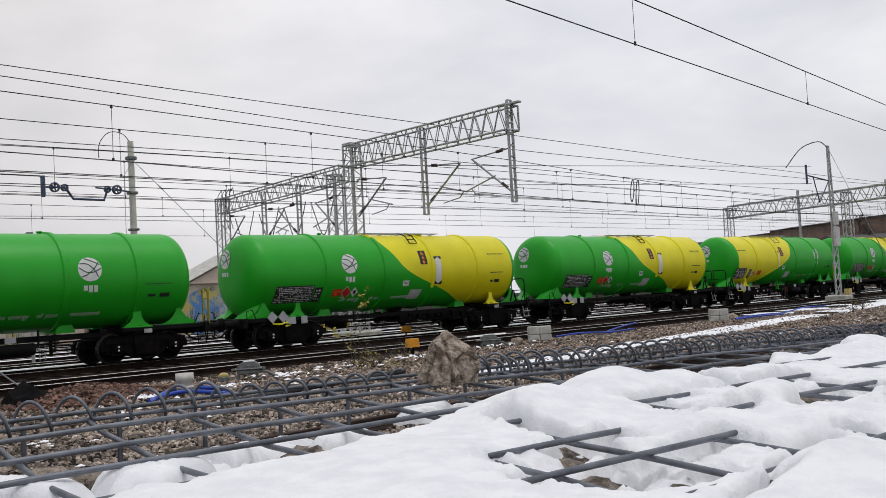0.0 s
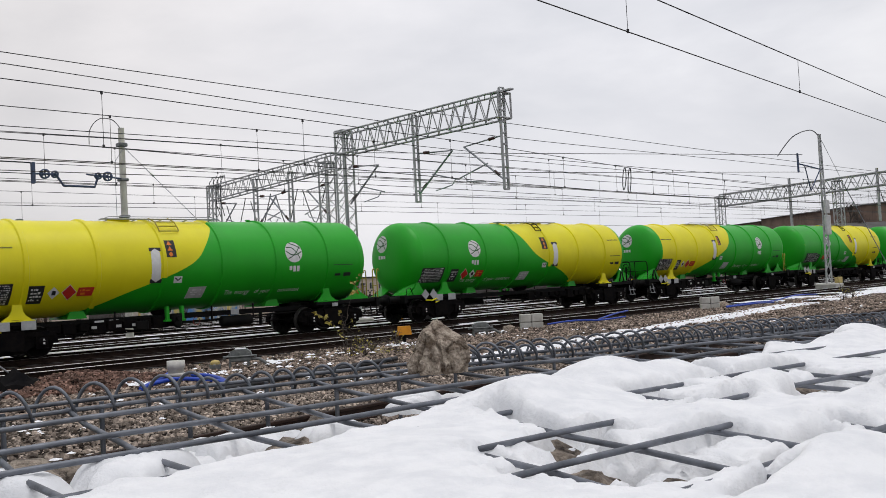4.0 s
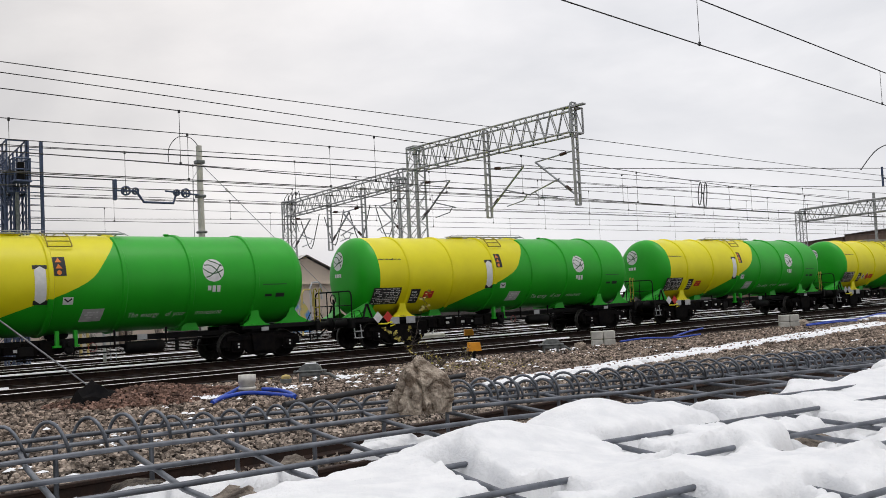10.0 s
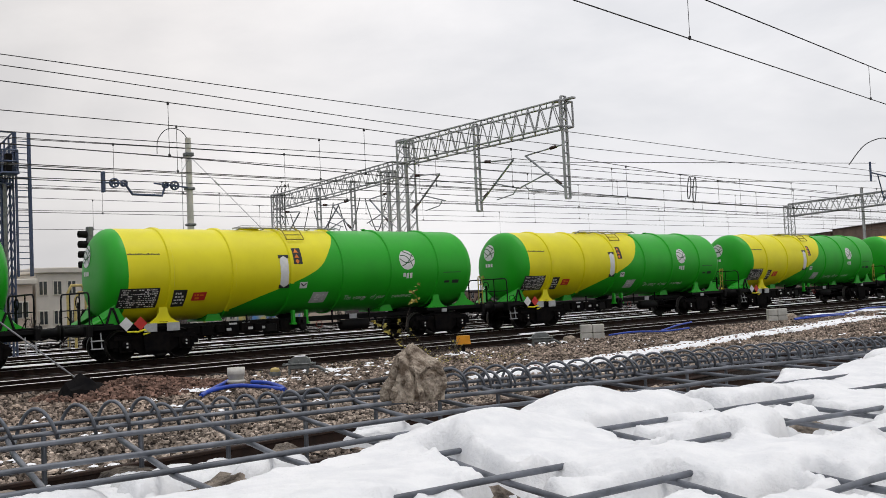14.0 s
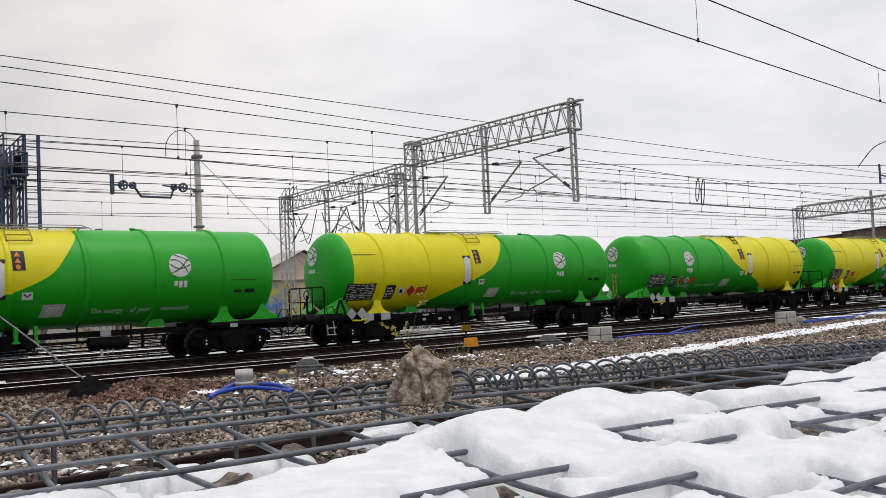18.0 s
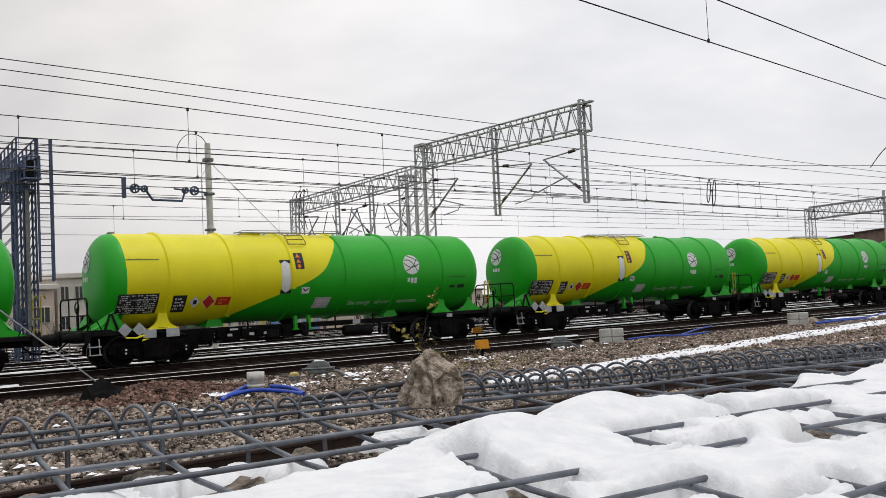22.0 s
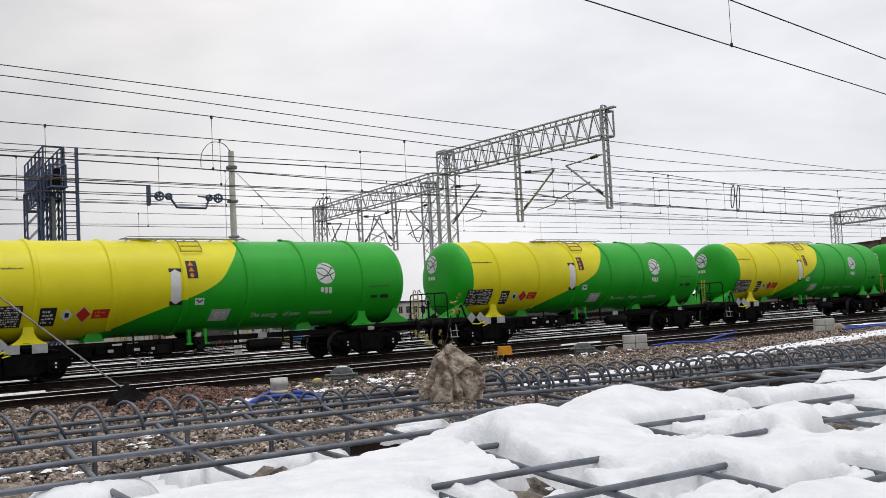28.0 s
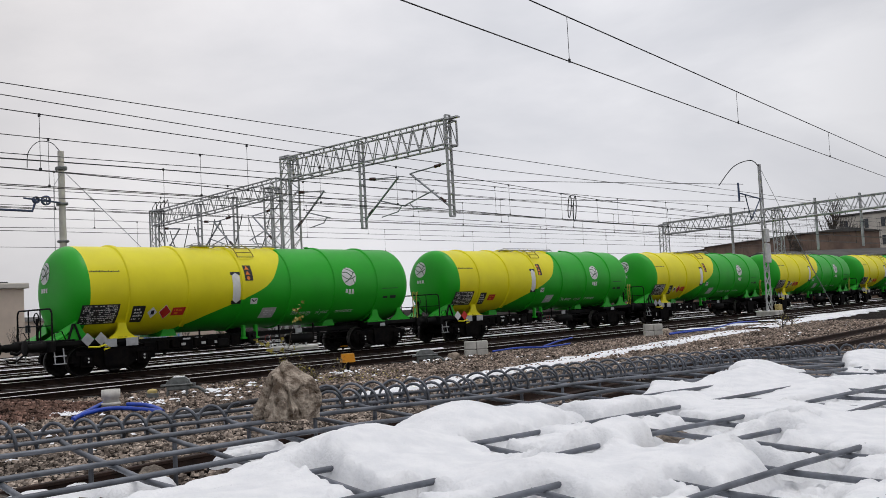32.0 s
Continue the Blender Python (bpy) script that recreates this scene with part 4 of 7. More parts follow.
    for i in range(5):
        x = -2.3 + 0.87 * i
        part("walkway_bracket", S().tube([(x, -0.58, 3.9), (x, -0.3, 3.86), (x, 0.3, 3.86), (x, 0.58, 3.9)], 0.018, 5), GALV, wg)
    part("manhole", S().lathe([(0, 0.30), (0.06, 0.30), (0.065, 0.34), (0.09, 0.34), (0.11, 0.30), (0.12, 0.0)], 20, 0, Matrix.Translation((-1.7, 0, 3.84)) @ Matrix.Rotation(-math.pi / 2, 4, "Y")), YELLOW, wg)
    part("vent_valve", S().lathe([(0, 0.06), (0.07, 0.06), (0.08, 0.09), (0.11, 0.09), (0.12, 0)], 12, 0, Matrix.Translation((2.9, 0, 3.84)) @ Matrix.Rotation(-math.pi / 2, 4, "Y")), GREEN, wg)
    for side in (-1, 1):
        sh = S()
        xs = (-side * (-0.95) * -1, -side * (-0.3) * -1)
        xs = (-0.95, -0.3) if side < 0 else (-0.87, -0.5)
        for x in xs:
            sh.tube([(x, side * 0.4, 3.94), (x, side * 0.8, 3.80), (x, side * 1.02, 3.58), (x, side * 1.06, 3.5)], 0.02, 6)
        for y, z in ((0.8, 3.80), (1.06, 3.5), (0.93, 3.66)):
            sh.rod((xs[0], side * y, z), (xs[1], side * y, z), 0.018, 6)
        part("hanging_step", sh, BLACK if side > 0 else DULLYELLOW, wg)
    part("walkway_rail", S().tube([(-2.6, -0.55, 3.86), (-2.3, -0.56, 3.97), (1.2, -0.56, 3.97), (1.5, -0.55, 3.86)], 0.012, 6), GALV, wg)
    # brake platform with railing at the yellow end
    part("platform", S().box(-7.5, -6.75, -1.15, 1.15, 1.06, 1.10, 0.01), BLACK, wg)
    corner = [(0.16 - 0.16 * math.cos(u), 0.16 * math.sin(u)) for u in (0, 0.4, 0.8, 1.2, math.pi / 2)]
    frame_line = [(-7.42, -1.1, 1.08)] + [(-7.42, -1.1 + a, 1.84 + b) for a, b in corner] + [(-7.42, 1.1 - a, 1.84 + b) for a, b in reversed(corner)] + [(-7.42, 1.1, 1.08)]
    rail = part("end_railing", S().tube(frame_line, 0.026, 7), BLACK, wg, "dark railing across the wagon end")
    for y in (-0.38, 0.38):
        part("railing_post", S().rod((-7.42, y, 1.08), (-7.42, y, 2.0), 0.02, 6), BLACK, rail)
    part("railing_bar", S().rod((-7.42, -1.1, 1.52), (-7.42, 1.1, 1.52), 0.018, 6), BLACK, rail)
    for y in (-1.05, 1.05):
        part("step_bracket", S().tube([(-6.92, y, 1.08), (-6.78, y, 1.54), (-6.73, y, 1.54), (-6.56, y, 1.08)], 0.034, 6), BLACK, wg)
    sh = S()
    for x in (7.52, 7.72):
        sh.tube([(x, -0.95, 1.02), (x, -0.95, 1.98), (x + 0.03, -0.93, 2.1), (x + 0.1, -0.92, 2.12), (x + 0.14, -0.92, 2.02)], 0.022, 7)
    for z in (1.2, 1.5, 1.8):
        sh.rod((7.52, -0.95, z), (7.72, -0.95, z), 0.016, 6)
    part("end_ladder", sh, DULLYELLOW, wg, "yellow end ladder")
    part("brake_post", S().rod((-7.2, 0.3, 1.1), (-7.2, 0.3, 1.75), 0.04, 8).lathe([(0, 0.16), (0.02, 0.18), (0.04, 0.16), (0.02, 0.14), (0, 0.16)], 16, 0, Matrix.Translation((-7.24, 0.3, 1.75))), BLACK, wg)
    bogie(wg, -5.5)
    bogie(wg, 5.5)
    return wg


DULLYELLOW = surface("dull_yellow_steel", (0.42, 0.34, 0.03), (0.3, 0.25, 0.03), 0.6, 0.1, 6, 0.05)
TRAIN_Y = TRACKS[1]
REVERSED = (-4, -2, -1, 1, 9)
PLAIN = (4, 5, 6, 7, 8, 18)


# small unevenness of the run: seconds, metres
RUN = ((0, -0.46), (0.5, -0.35), (1, -0.27), (1.5, -0.19), (2, -0.17), (2.5, -0.30), (3, -0.16), (3.5, -0.10), (5.5, -0.28), (6, -0.12), (6.5, -0.08), (7, 0.02), (7.5, -0.20), (8, -0.12), (8.5, -0.03), (9, 0.0), (9.5, 0.07), (10, -0.20), (10.5, -0.15), (11, -0.12), (11.5, 0.12), (12, 0.24), (12.5, -0.03), (13, -0.05), (13.5, 0.05), (14, 0.13), (14.5, 0.14), (16.5, 0.04), (17, 0.16), (17.5, -0.12), (18, -0.08), (18.5, 0.02), (19, 0.07), (19.5, 0.13), (20, -0.14), (20.5, -0.08), (21, 0.08), (21.5, 0.18), (22, 0.27), (22.5, -0.03), (23, 0.10), (23.5, 0.18), (24, 0.25), (24.5, 0.34), (25, 0.14), (25.5, 0.17), (26, 0.20), (26.5, 0.22), (28.5, 0.33), (29, 0.34), (29.5, 0.40), (30, 0.15), (30.5, 0.20), (31, 0.25), (31.5, 0.22), (32, 0.20))


def train_place(t):
    """Metres of the train's run at t seconds: the middle of the wagon numbered 0."""
    return ((-1.616e-4 * t + 0.01278) * t + 9.8027) * t + 8.55 - 0.25 * math.exp(-t / 0.7) + float(np.interp(t, [a for a, _ in RUN], [b for _, b in RUN]))


CUT = 0.55                     # the wagons of the leading group are a little shorter at each end


def wagon_place(k, t):
    return train_place(t) - k * PITCH - (CUT * (-1 - 2 * k) if k < 0 else 0.0)


def shorten(wg):
    """Draws both ends of a wagon in towards its middle, leaving their shape as it is."""
    def draw_in(ob):
        if ob.name.startswith("bogie"):
            ob.location.x -= math.copysign(CUT, ob.location.x)
            return
        if ob.data:
            for v in ob.data.vertices:
                v.co.x -= math.copysign(CUT, v.co.x) * max(0.0, min(1.0, (abs(v.co.x) - 3.9) / 1.5))
        for c in ob.children:
            draw_in(c)
    for c in wg.children:
        draw_in(c)


def train():
    a = tank_wagon(True)
    b = tank_wagon(False)
    c = tank_wagon(True, True)
    shorten(c)
    wagons = []
    used = set()
    for k in range(-5, 20):
        m = pose(wagon_place(k, 0), TRAIN_Y, 0, 0, 0, 180 if k in REVERSED else 0)
        src = c if k < 0 else b if k in PLAIN else a
        if src.name not in used:
            used.add(src.name)
            src.matrix_basis = m
            wagons.append((k, src))
        else:
            wagons.append((k, copy_thing(src, m)))
    return wagons


# ---- overhead line ----
def lattice(sh, p0, p1, side, up, w, h, bays, chord=0.045, brace=0.028):
    """A box truss from p0 to p1; side and up are unit vectors across it, w and h its section."""
    p0, p1, side, up = Vector(p0), Vector(p1), Vector(side), Vector(up)
    cs = [(-w / 2, 0), (w / 2, 0), (w / 2, h), (-w / 2, h)]
    def at(u, c):
        return p0.lerp(p1, u) + side * c[0] + up * c[1]
    for c in cs:
        sh.rod(at(0, c), at(1, c), chord, 6)
    for i in range(bays):
        a, b = i / bays, (i + 1) / bays
        m = (a + b) / 2
        for lo, hi in ((0, 3), (1, 2)):
            sh.rod(at(a, cs[lo]), at(m, cs[hi]), brace, 5, caps=False)
            sh.rod(at(m, cs[hi]), at(b, cs[lo]), brace, 5, caps=False)
        sh.rod(at(a, cs[0]), at(b, cs[1]), brace * 0.8, 4, caps=False)
        sh.rod(at(a, cs[3]), at(b, cs[2]), brace * 0.8, 4, caps=False)
    for u in (0, 1):
        for i in range(4):
            sh.rod(at(u, cs[i]), at(u, cs[(i + 1) % 4]), chord, 5)
    return sh


def insulator(p, d, n=5, r=0.07):
    p, d = Vector(p), Vector(d).normalized()
    pts, radii = [], []
    for i in range(n):
        q = p + d * (0.07 * i)
        pts += [q, q + d * 0.03, q + d * 0.06]
        radii += [r * 0.4, r, r * 0.4]
    return S().tube(pts, radii, 8)


def cantilever(parent, x, y, z, s, reach=2.0):
    """The bracket arm of the catenary on a hanger at (x, y, z); s: the way it reaches along y."""
    arm = S()
    top = (x, y + s * reach, z + 1.75)
    arm.rod((x, y + s * 0.12, z + 0.25), top, 0.04, 8)
    arm.rod((x, y + s * 0.1, z + 1.9), top, 0.028, 6)
    arm.rod((x, y + s * reach * 0.42, z + 0.95), (x, y + s * reach * 1.15, z + 0.55), 0.028, 6)
    arm.tube([(x, y + s * reach * 1.05, z + 0.6), (x, y + s * reach * 0.95, z + 0.38), (x, y + s * reach * 0.5, z + 0.25)], 0.022, 6)
    c = part("cantilever", arm, GALV, parent, "raking bracket arm")
    part("insulator", insulator((x, y + s * 0.3, z + 0.42), (0, s * reach, 1.5)), CERAMIC, c)
    part("insulator", insulator((x, y + s * 0.45, z + 1.88), (0, s * 1.0, -0.1)), CERAMIC, c)


def hanger(parent, x, y, z0, z1):
    sh = S()
    for dx in (-0.12, 0.12):
        sh.box(x + dx - 0.02, x + dx + 0.02, y - 0.06, y + 0.06, z0, z1, 0.004)
    n = int((z1 - z0) / 0.42)
    for i in range(n + 1):
        z = z0 + (z1 - z0) * i / n
        sh.box(x - 0.12, x + 0.12, y - 0.05, y + 0.05, z - 0.03 * (i < n), z + 0.03, 0.004)
    return part("hanger", sh, MASTPAINT, parent, "hanging double-channel post")


def lattice_mast(parent, x, y, z0, z1, w, name="mast"):
    return part(name, lattice(S(), (x, y, z0), (x, y, z1), (1, 0, 0), (0, 1, 0), w, w, int((z1 - z0) / 0.7), 0.045, 0.022), MASTPAINT, parent)


def gantries():
    g = thing("catenary_gantry", "pale grey lattice cantilever gantry over the tracks", "catenary gantry", "overhead line gantries")
    X = 27.0
    part("truss", lattice(S(), (X, 23.62, 7.55), (X, 33.45, 7.45), (1, 0, 0), (0, 0, 1), 0.70, 0.96, 15, 0.042, 0.022), MASTPAINT, g)
    hanger(g, X, 23.75, 4.85, 8.7)
    hanger(g, X, 28.6, 4.85, 8.45)
    lattice_mast(g, X, 33.0, -0.2, 8.5, 0.55)
    part("foundation", S().box(X - 0.7, X + 0.7, 32.6, 34.4, -0.5, 0.1, 0.05), CONCRETE, g)
    part("top_bar", S().box(X - 0.1, X + 0.1, 23.2, 24.3, 8.53, 8.6, 0.01), MASTPAINT, g)
    cantilever(g, X, 23.75, 5.0, 1, 2.1)
    cantilever(g, X, 28.6, 4.95, -1, 2.1)
    cantilever(g, X, 33.1, 4.95, -1, 2.1)
    g2 = thing("catenary_gantry", "long grey lattice portal gantry with drooping cables", "catenary gantry", "overhead line gantries")
    X = 29.0
    part("truss", lattice(S(), (X, 36.4, 7.28), (X, 47.6, 6.85), (1, 0, 0), (0, 0, 1), 0.6, 0.8, 15, 0.04, 0.02), MASTPAINT, g2)
    for y in (36.9, 47.3):
        lattice_mast(g2, X, y, -0.2, 7.7, 0.55)
    for y in (40.2, 43.4):
        hanger(g2, X, y, 4.6, 7.6)
    for y, s in ((36.9, 1), (40.2, 1), (43.4, -1), (47.2, -1)):
        cantilever(g2, X, y, 4.75, s, 1.9)
    sh = S()
    for i in range(4):
        y0 = 37.5 + 2.4 * i
        sh.tube([(X + 0.2, y0 + 1.9 * u, 6.7 - 1.5 * math.sin(math.pi * u) ** 0.8 - 0.3 * u + 0.2 * math.sin(9 * u)) for u in [j / 10 for j in range(11)]], 0.025, 5)
    for i in range(4):
        y0 = 46.3 + 0.4 * i
        sh.tube([(X, y0, 7.7), (X, y0 + 0.1, 8.2), (X, y0 + 0.5, 7.9), (X + 0.1, y0 + 0.8, 6.9 - 0.3 * i), (X + 0.1, y0 + 0.4, 5.9)], 0.022, 5)
    part("jumper_cable", sh, CABLE, g2, "drooping black jumper cables")
    # the far portal beyond the right end of the yard
    g3 = thing("catenary_gantry", "distant lattice portal gantry across the yard", "catenary gantry", "overhead line gantries")
    X = 75.0
    part("truss", lattice(S(), (X, 16.0, 7.35), (X, 41.3, 6.75), (1, 0, 0), (0, 0, 1), 0.8, 1.0, 24, 0.06, 0.035), MASTPAINT, g3)
    lattice_mast(g3, X, 41.2, -0.2, 7.6, 0.6)
    lattice_mast(g3, X, 31.0, -0.2, 7.8, 0.6)
    for y in (24.8, 20.6, 35.2, 28.2):
        hanger(g3, X, y, 4.4, 8.4)
    lattice_mast(g3, X, 16.4, -0.2, 8.4, 0.7)


def tower_masts():
    # the tensioning mast with its pulleys, beyond the train
    m = thing("catenary_mast", "slim pale concrete mast with a curved jumper and pulley gear", "mast")
    x, y = 18.0, 36.4
    part("pole", S().tube([(x, y, -0.2), (x, y, 8.45)], [0.16, 0.12], 10), PALEMAST, m)
    for z0, z1 in ((7.68, 7.84), (6.28, 6.4), (4.8, 4.9)):
        part("collar", S().box(x - 0.18, x + 0.18, y - 0.18, y + 0.18, z0, z1, 0.03), BOXGREY, m)
    part("jumper_cable", S().tube(soft_line([(x, y, 8.4), (x - 0.35, y, 8.75), (x - 0.9, y, 8.75), (x - 1.3, y, 8.3), (x - 1.36, y, 7.7)]), 0.016, 6), CABLE, m)
    part("drop_pipe", S().tube([(x, y - 0.25, 7.7), (x - 0.45, y - 0.25, 7.0), (x - 0.45, y - 0.25, 3.0), (x - 0.42, y - 0.25, 0.5)], 0.011, 6), GALV, m)
    part("stay", S().rod((x + 0.1, y - 0.1, 7.6), (x + 7.5, y - 1.5, 0.0), 0.013, 6), GALV, m, "slanting stay wire")
    part("stay_insulator", insulator((x + 1.0, y - 0.27, 6.68), (7.4, -1.4, -7.6), 4, 0.05), PALEPLATE, m, "pale insulator on the stay wire")
    z = 6.37
    for px, r in ((14.59, 0.19), (14.97, 0.14), (16.67, 0.14), (17.06, 0.19)):
        gear = S()
        gear.lathe([(-0.05, r - 0.05), (-0.05, r), (0.05, r), (0.05, r - 0.05), (-0.05, r - 0.05)], 22, 0, Matrix.Translation((px, 35.8, z)) @ Matrix.Rotation(math.pi / 2, 4, "Z"))
        for k in range(5):
            a = k * math.pi * 2 / 5
            gear.rod((px, 35.8, z), (px + (r - 0.03) * math.cos(a), 35.8, z + (r - 0.03) * math.sin(a)), 0.03, 5)
        part("pulley", gear, BLUESTEEL, m, "spoked tensioning pulley")
    bar = S()
    bar.rod((14.2, 35.8, z), (15.0, 35.8, z), 0.04, 6)
    bar.tube([(15.0, 35.8, z), (15.3, 35.8, z - 0.42), (16.52, 35.8, z - 0.43), (16.67, 35.8, z)], 0.05, 6)
    bar.rod((16.2, 35.8, z + 0.05), (17.95, 36.3, z), 0.035, 6)
    bar.box(14.10, 14.22, 35.7, 35.9, z - 0.38, z + 0.42, 0.02)
    part("yoke", bar, BLUESTEEL, m)
    # counterweight
    part("counterweight", S().box(x - 0.95, x - 0.5, y - 0.6, y - 0.15, 1.6, 3.7, 0.03), BLACK, m, "black counterweight stack")
    # mast on the near side at the right end
    n = thing("catenary_mast", "tall narrow lattice mast with an anchor arm on a concrete base", "mast")
    x, y = 55.4, 24.0
    sh = S()
    for s in (-1, 1):
        sh.rod((x + s * 0.36, y, 0.1), (x + s * 0.1, y, 9.0), 0.06, 6)
    for i in range(12):
        z = 0.2 + 0.7 * i
        w0, w1 = 0.36 - 0.26 * z / 9.5, 0.36 - 0.26 * (z + 0.7) / 9.5
        sh.rod((x - w0, y, z), (x + w1, y, z + 0.7), 0.03, 5)
        sh.rod((x + w0, y, z), (x - w1, y, z + 0.7), 0.03, 5)
    part("lattice", sh, MASTPAINT, n)
    for z0, z1, w in ((3.05, 4.2, 0.30), (4.3, 5.1, 0.26)):
        part("sign_box", S().box(x - 0.12 - w, x - 0.12 + w, y - 0.28, y - 0.12, z0, z1, 0.03), PALEPLATE, n, "pale sign box on the mast")
    part("base", S().box(x - 0.6, x + 0.6, y - 0.6, y + 0.6, -0.5, 0.2, 0.05), CONCRETE, n, "concrete mast base")
    part("junction_box", S().box(x + 0.25, x + 0.7, y - 0.5, y - 0.2, 0.2, 0.55, 0.02), DIRTY_YELLOW, n)
    arm = S()
    arm.rod((x, y, 6.9), (x - 3.0, y, 7.1), 0.04, 6).rod((x - 0.1, y, 7.0), (x - 1.6, y, 5.6), 0.035, 6).rod((x - 1.6, y, 5.6), (x - 2.2, y, 7.0), 0.035, 6)
    arm.box(x - 3.1, x - 3.0, y - 0.05, y + 0.05, 6.6, 7.7, 0.02)
    part("anchor_arm", arm, BLUESTEEL, n)
    part("jumper_cable", S().tube(soft_line([(x - 0.1, y, 8.9), (x - 1.2, y, 9.15), (x - 3.5, y, 8.6), (x - 5.5, y, 7.4)]), 0.028, 6), CABLE, n)
    part("stay", S().rod((x + 0.1, y, 8.8), (x + 3.2, y, 6.0), 0.014, 6).rod((x + 3.2, y, 6.0), (x + 9.0, y - 0.5, 0.0), 0.03, 6), GALV, n)


def wire_run(name, label, x0, y0, z0, x1, y1, z1, r=0.012, mat=None):
    """A straight tensioned wire."""
    return thing(name, label, "overhead wire", "overhead wires", S().rod((x0, y0, z0), (x1, y1, z1), r, 5), mat or CABLE)


SIDING_M = SIDING_C = (7.79, 0.1066)    # the siding's wires: y at x = 0, and the way they draw away
# feeders: y, then places (x, z) along the wire
FEEDERS = ((27.65, ((-60, 9.9), (8, 8.72), (17, 8.53), (26, 8.42), (33, 8.34), (41, 8.24), (56, 8.10), (90, 7.95), (260, 7.9))),
           (27.75, ((-60, 9.6), (8, 8.47), (17, 8.11), (24, 7.85), (32, 7.71), (44, 7.74), (58, 7.75), (120, 8.2), (260, 8.3))),
           (31.7, ((-60, 7.5), (10, 7.30), (15, 7.32), (20, 7.41), (38, 7.5), (70, 7.2), (260, 7.2))),
           (36.6, ((-60, 7.6), (12, 7.95), (17, 8.05), (23, 8.08), (43, 8.0), (80, 7.6), (260, 7.7))))
# over each track: y, messenger, contact wire, first dropper and the step between droppers
CATENARY = ((23.95, ((-60, 7.2), (0, 7.25), (7, 7.10), (15, 6.87), (19, 6.72), (28, 6.47), (34, 6.10), (43, 5.82), (52, 5.70), (80, 6.2), (260, 6.6)), ((-60, 5.7), (8, 5.60), (15, 5.41), (28, 5.10), (41, 4.89), (60, 4.95), (260, 5.3)), 4.8, 6.5),
            (27.65, ((-60, 7.3), (8, 7.15), (17, 7.09), (22, 7.07), (32, 6.90), (44, 6.85), (58, 6.94), (90, 7.2), (260, 7.2)), ((-60, 5.67), (17, 5.67), (32, 5.64), (48, 5.45), (70, 5.5), (260, 5.6)), 8.0, 5.3),
            (31.9, ((-60, 7.2), (10, 7.15), (20, 7.26), (37, 7.1), (60, 6.9), (260, 7.1)), ((-60, 5.85), (10, 5.87), (20, 5.99), (37, 5.88), (59, 5.56), (260, 5.6)), 6.2, 6.8),
            (36.4, ((-60, 7.8), (12, 7.72), (23, 7.55), (42, 7.5), (70, 7.4), (260, 7.6)), ((-60, 6.1), (11, 6.16), (23, 6.12), (42, 6.17), (64, 6.09), (260, 6.0)), 9.5, 8.2),
            (40.6, ((-60, 7.6), (30, 7.45), (60, 7.5), (260, 7.6)), ((-60, 5.66), (260, 5.7)), 7.0, 9.0),
            (44.8, ((-60, 7.6), (28, 7.3), (60, 7.4), (260, 7.6)), ((-60, 6.1), (14, 6.16), (28, 6.40), (52, 6.45), (79, 6.5), (260, 6.2)), 5.0, 9.4),
            (49.0, ((-60, 7.5), (35, 7.2), (70, 7.4), (260, 7.5)), ((-60, 5.7), (260, 5.7)), 9.0, 9.8))


def height_on(places, x):
    return float(np.interp(x, [a for a, _ in places], [b for _, b in places]))


def wire_through(name, label, y, places, r, mat=None):
    xs = np.arange(-60, 261, 1.25)
    zs = np.convolve(np.pad([height_on(places, x) for x in xs], 4, "edge"), np.ones(9) / 9, "valid")
    pts = [(float(x), y, float(z)) for x, z in zip(xs, zs)]
    return thing(name, label, "overhead wire", "overhead wires", S().tube(pts, r, 5), mat or CABLE)


def dropper(x, y, z0, z1):
    thing("dropper", "thin dropper wire hanging between catenary wires", "overhead wire", "droppers", S().rod((x, y, z0), (x, y, z1), 0.008, 4).box(x - 0.03, x + 0.03, y - 0.02, y + 0.02, z1 - 0.07, z1 + 0.02, 0.003).box(x - 0.03, x + 0.03, y - 0.02, y + 0.02, z0 - 0.02, z0 + 0.06, 0.003), CABLE)


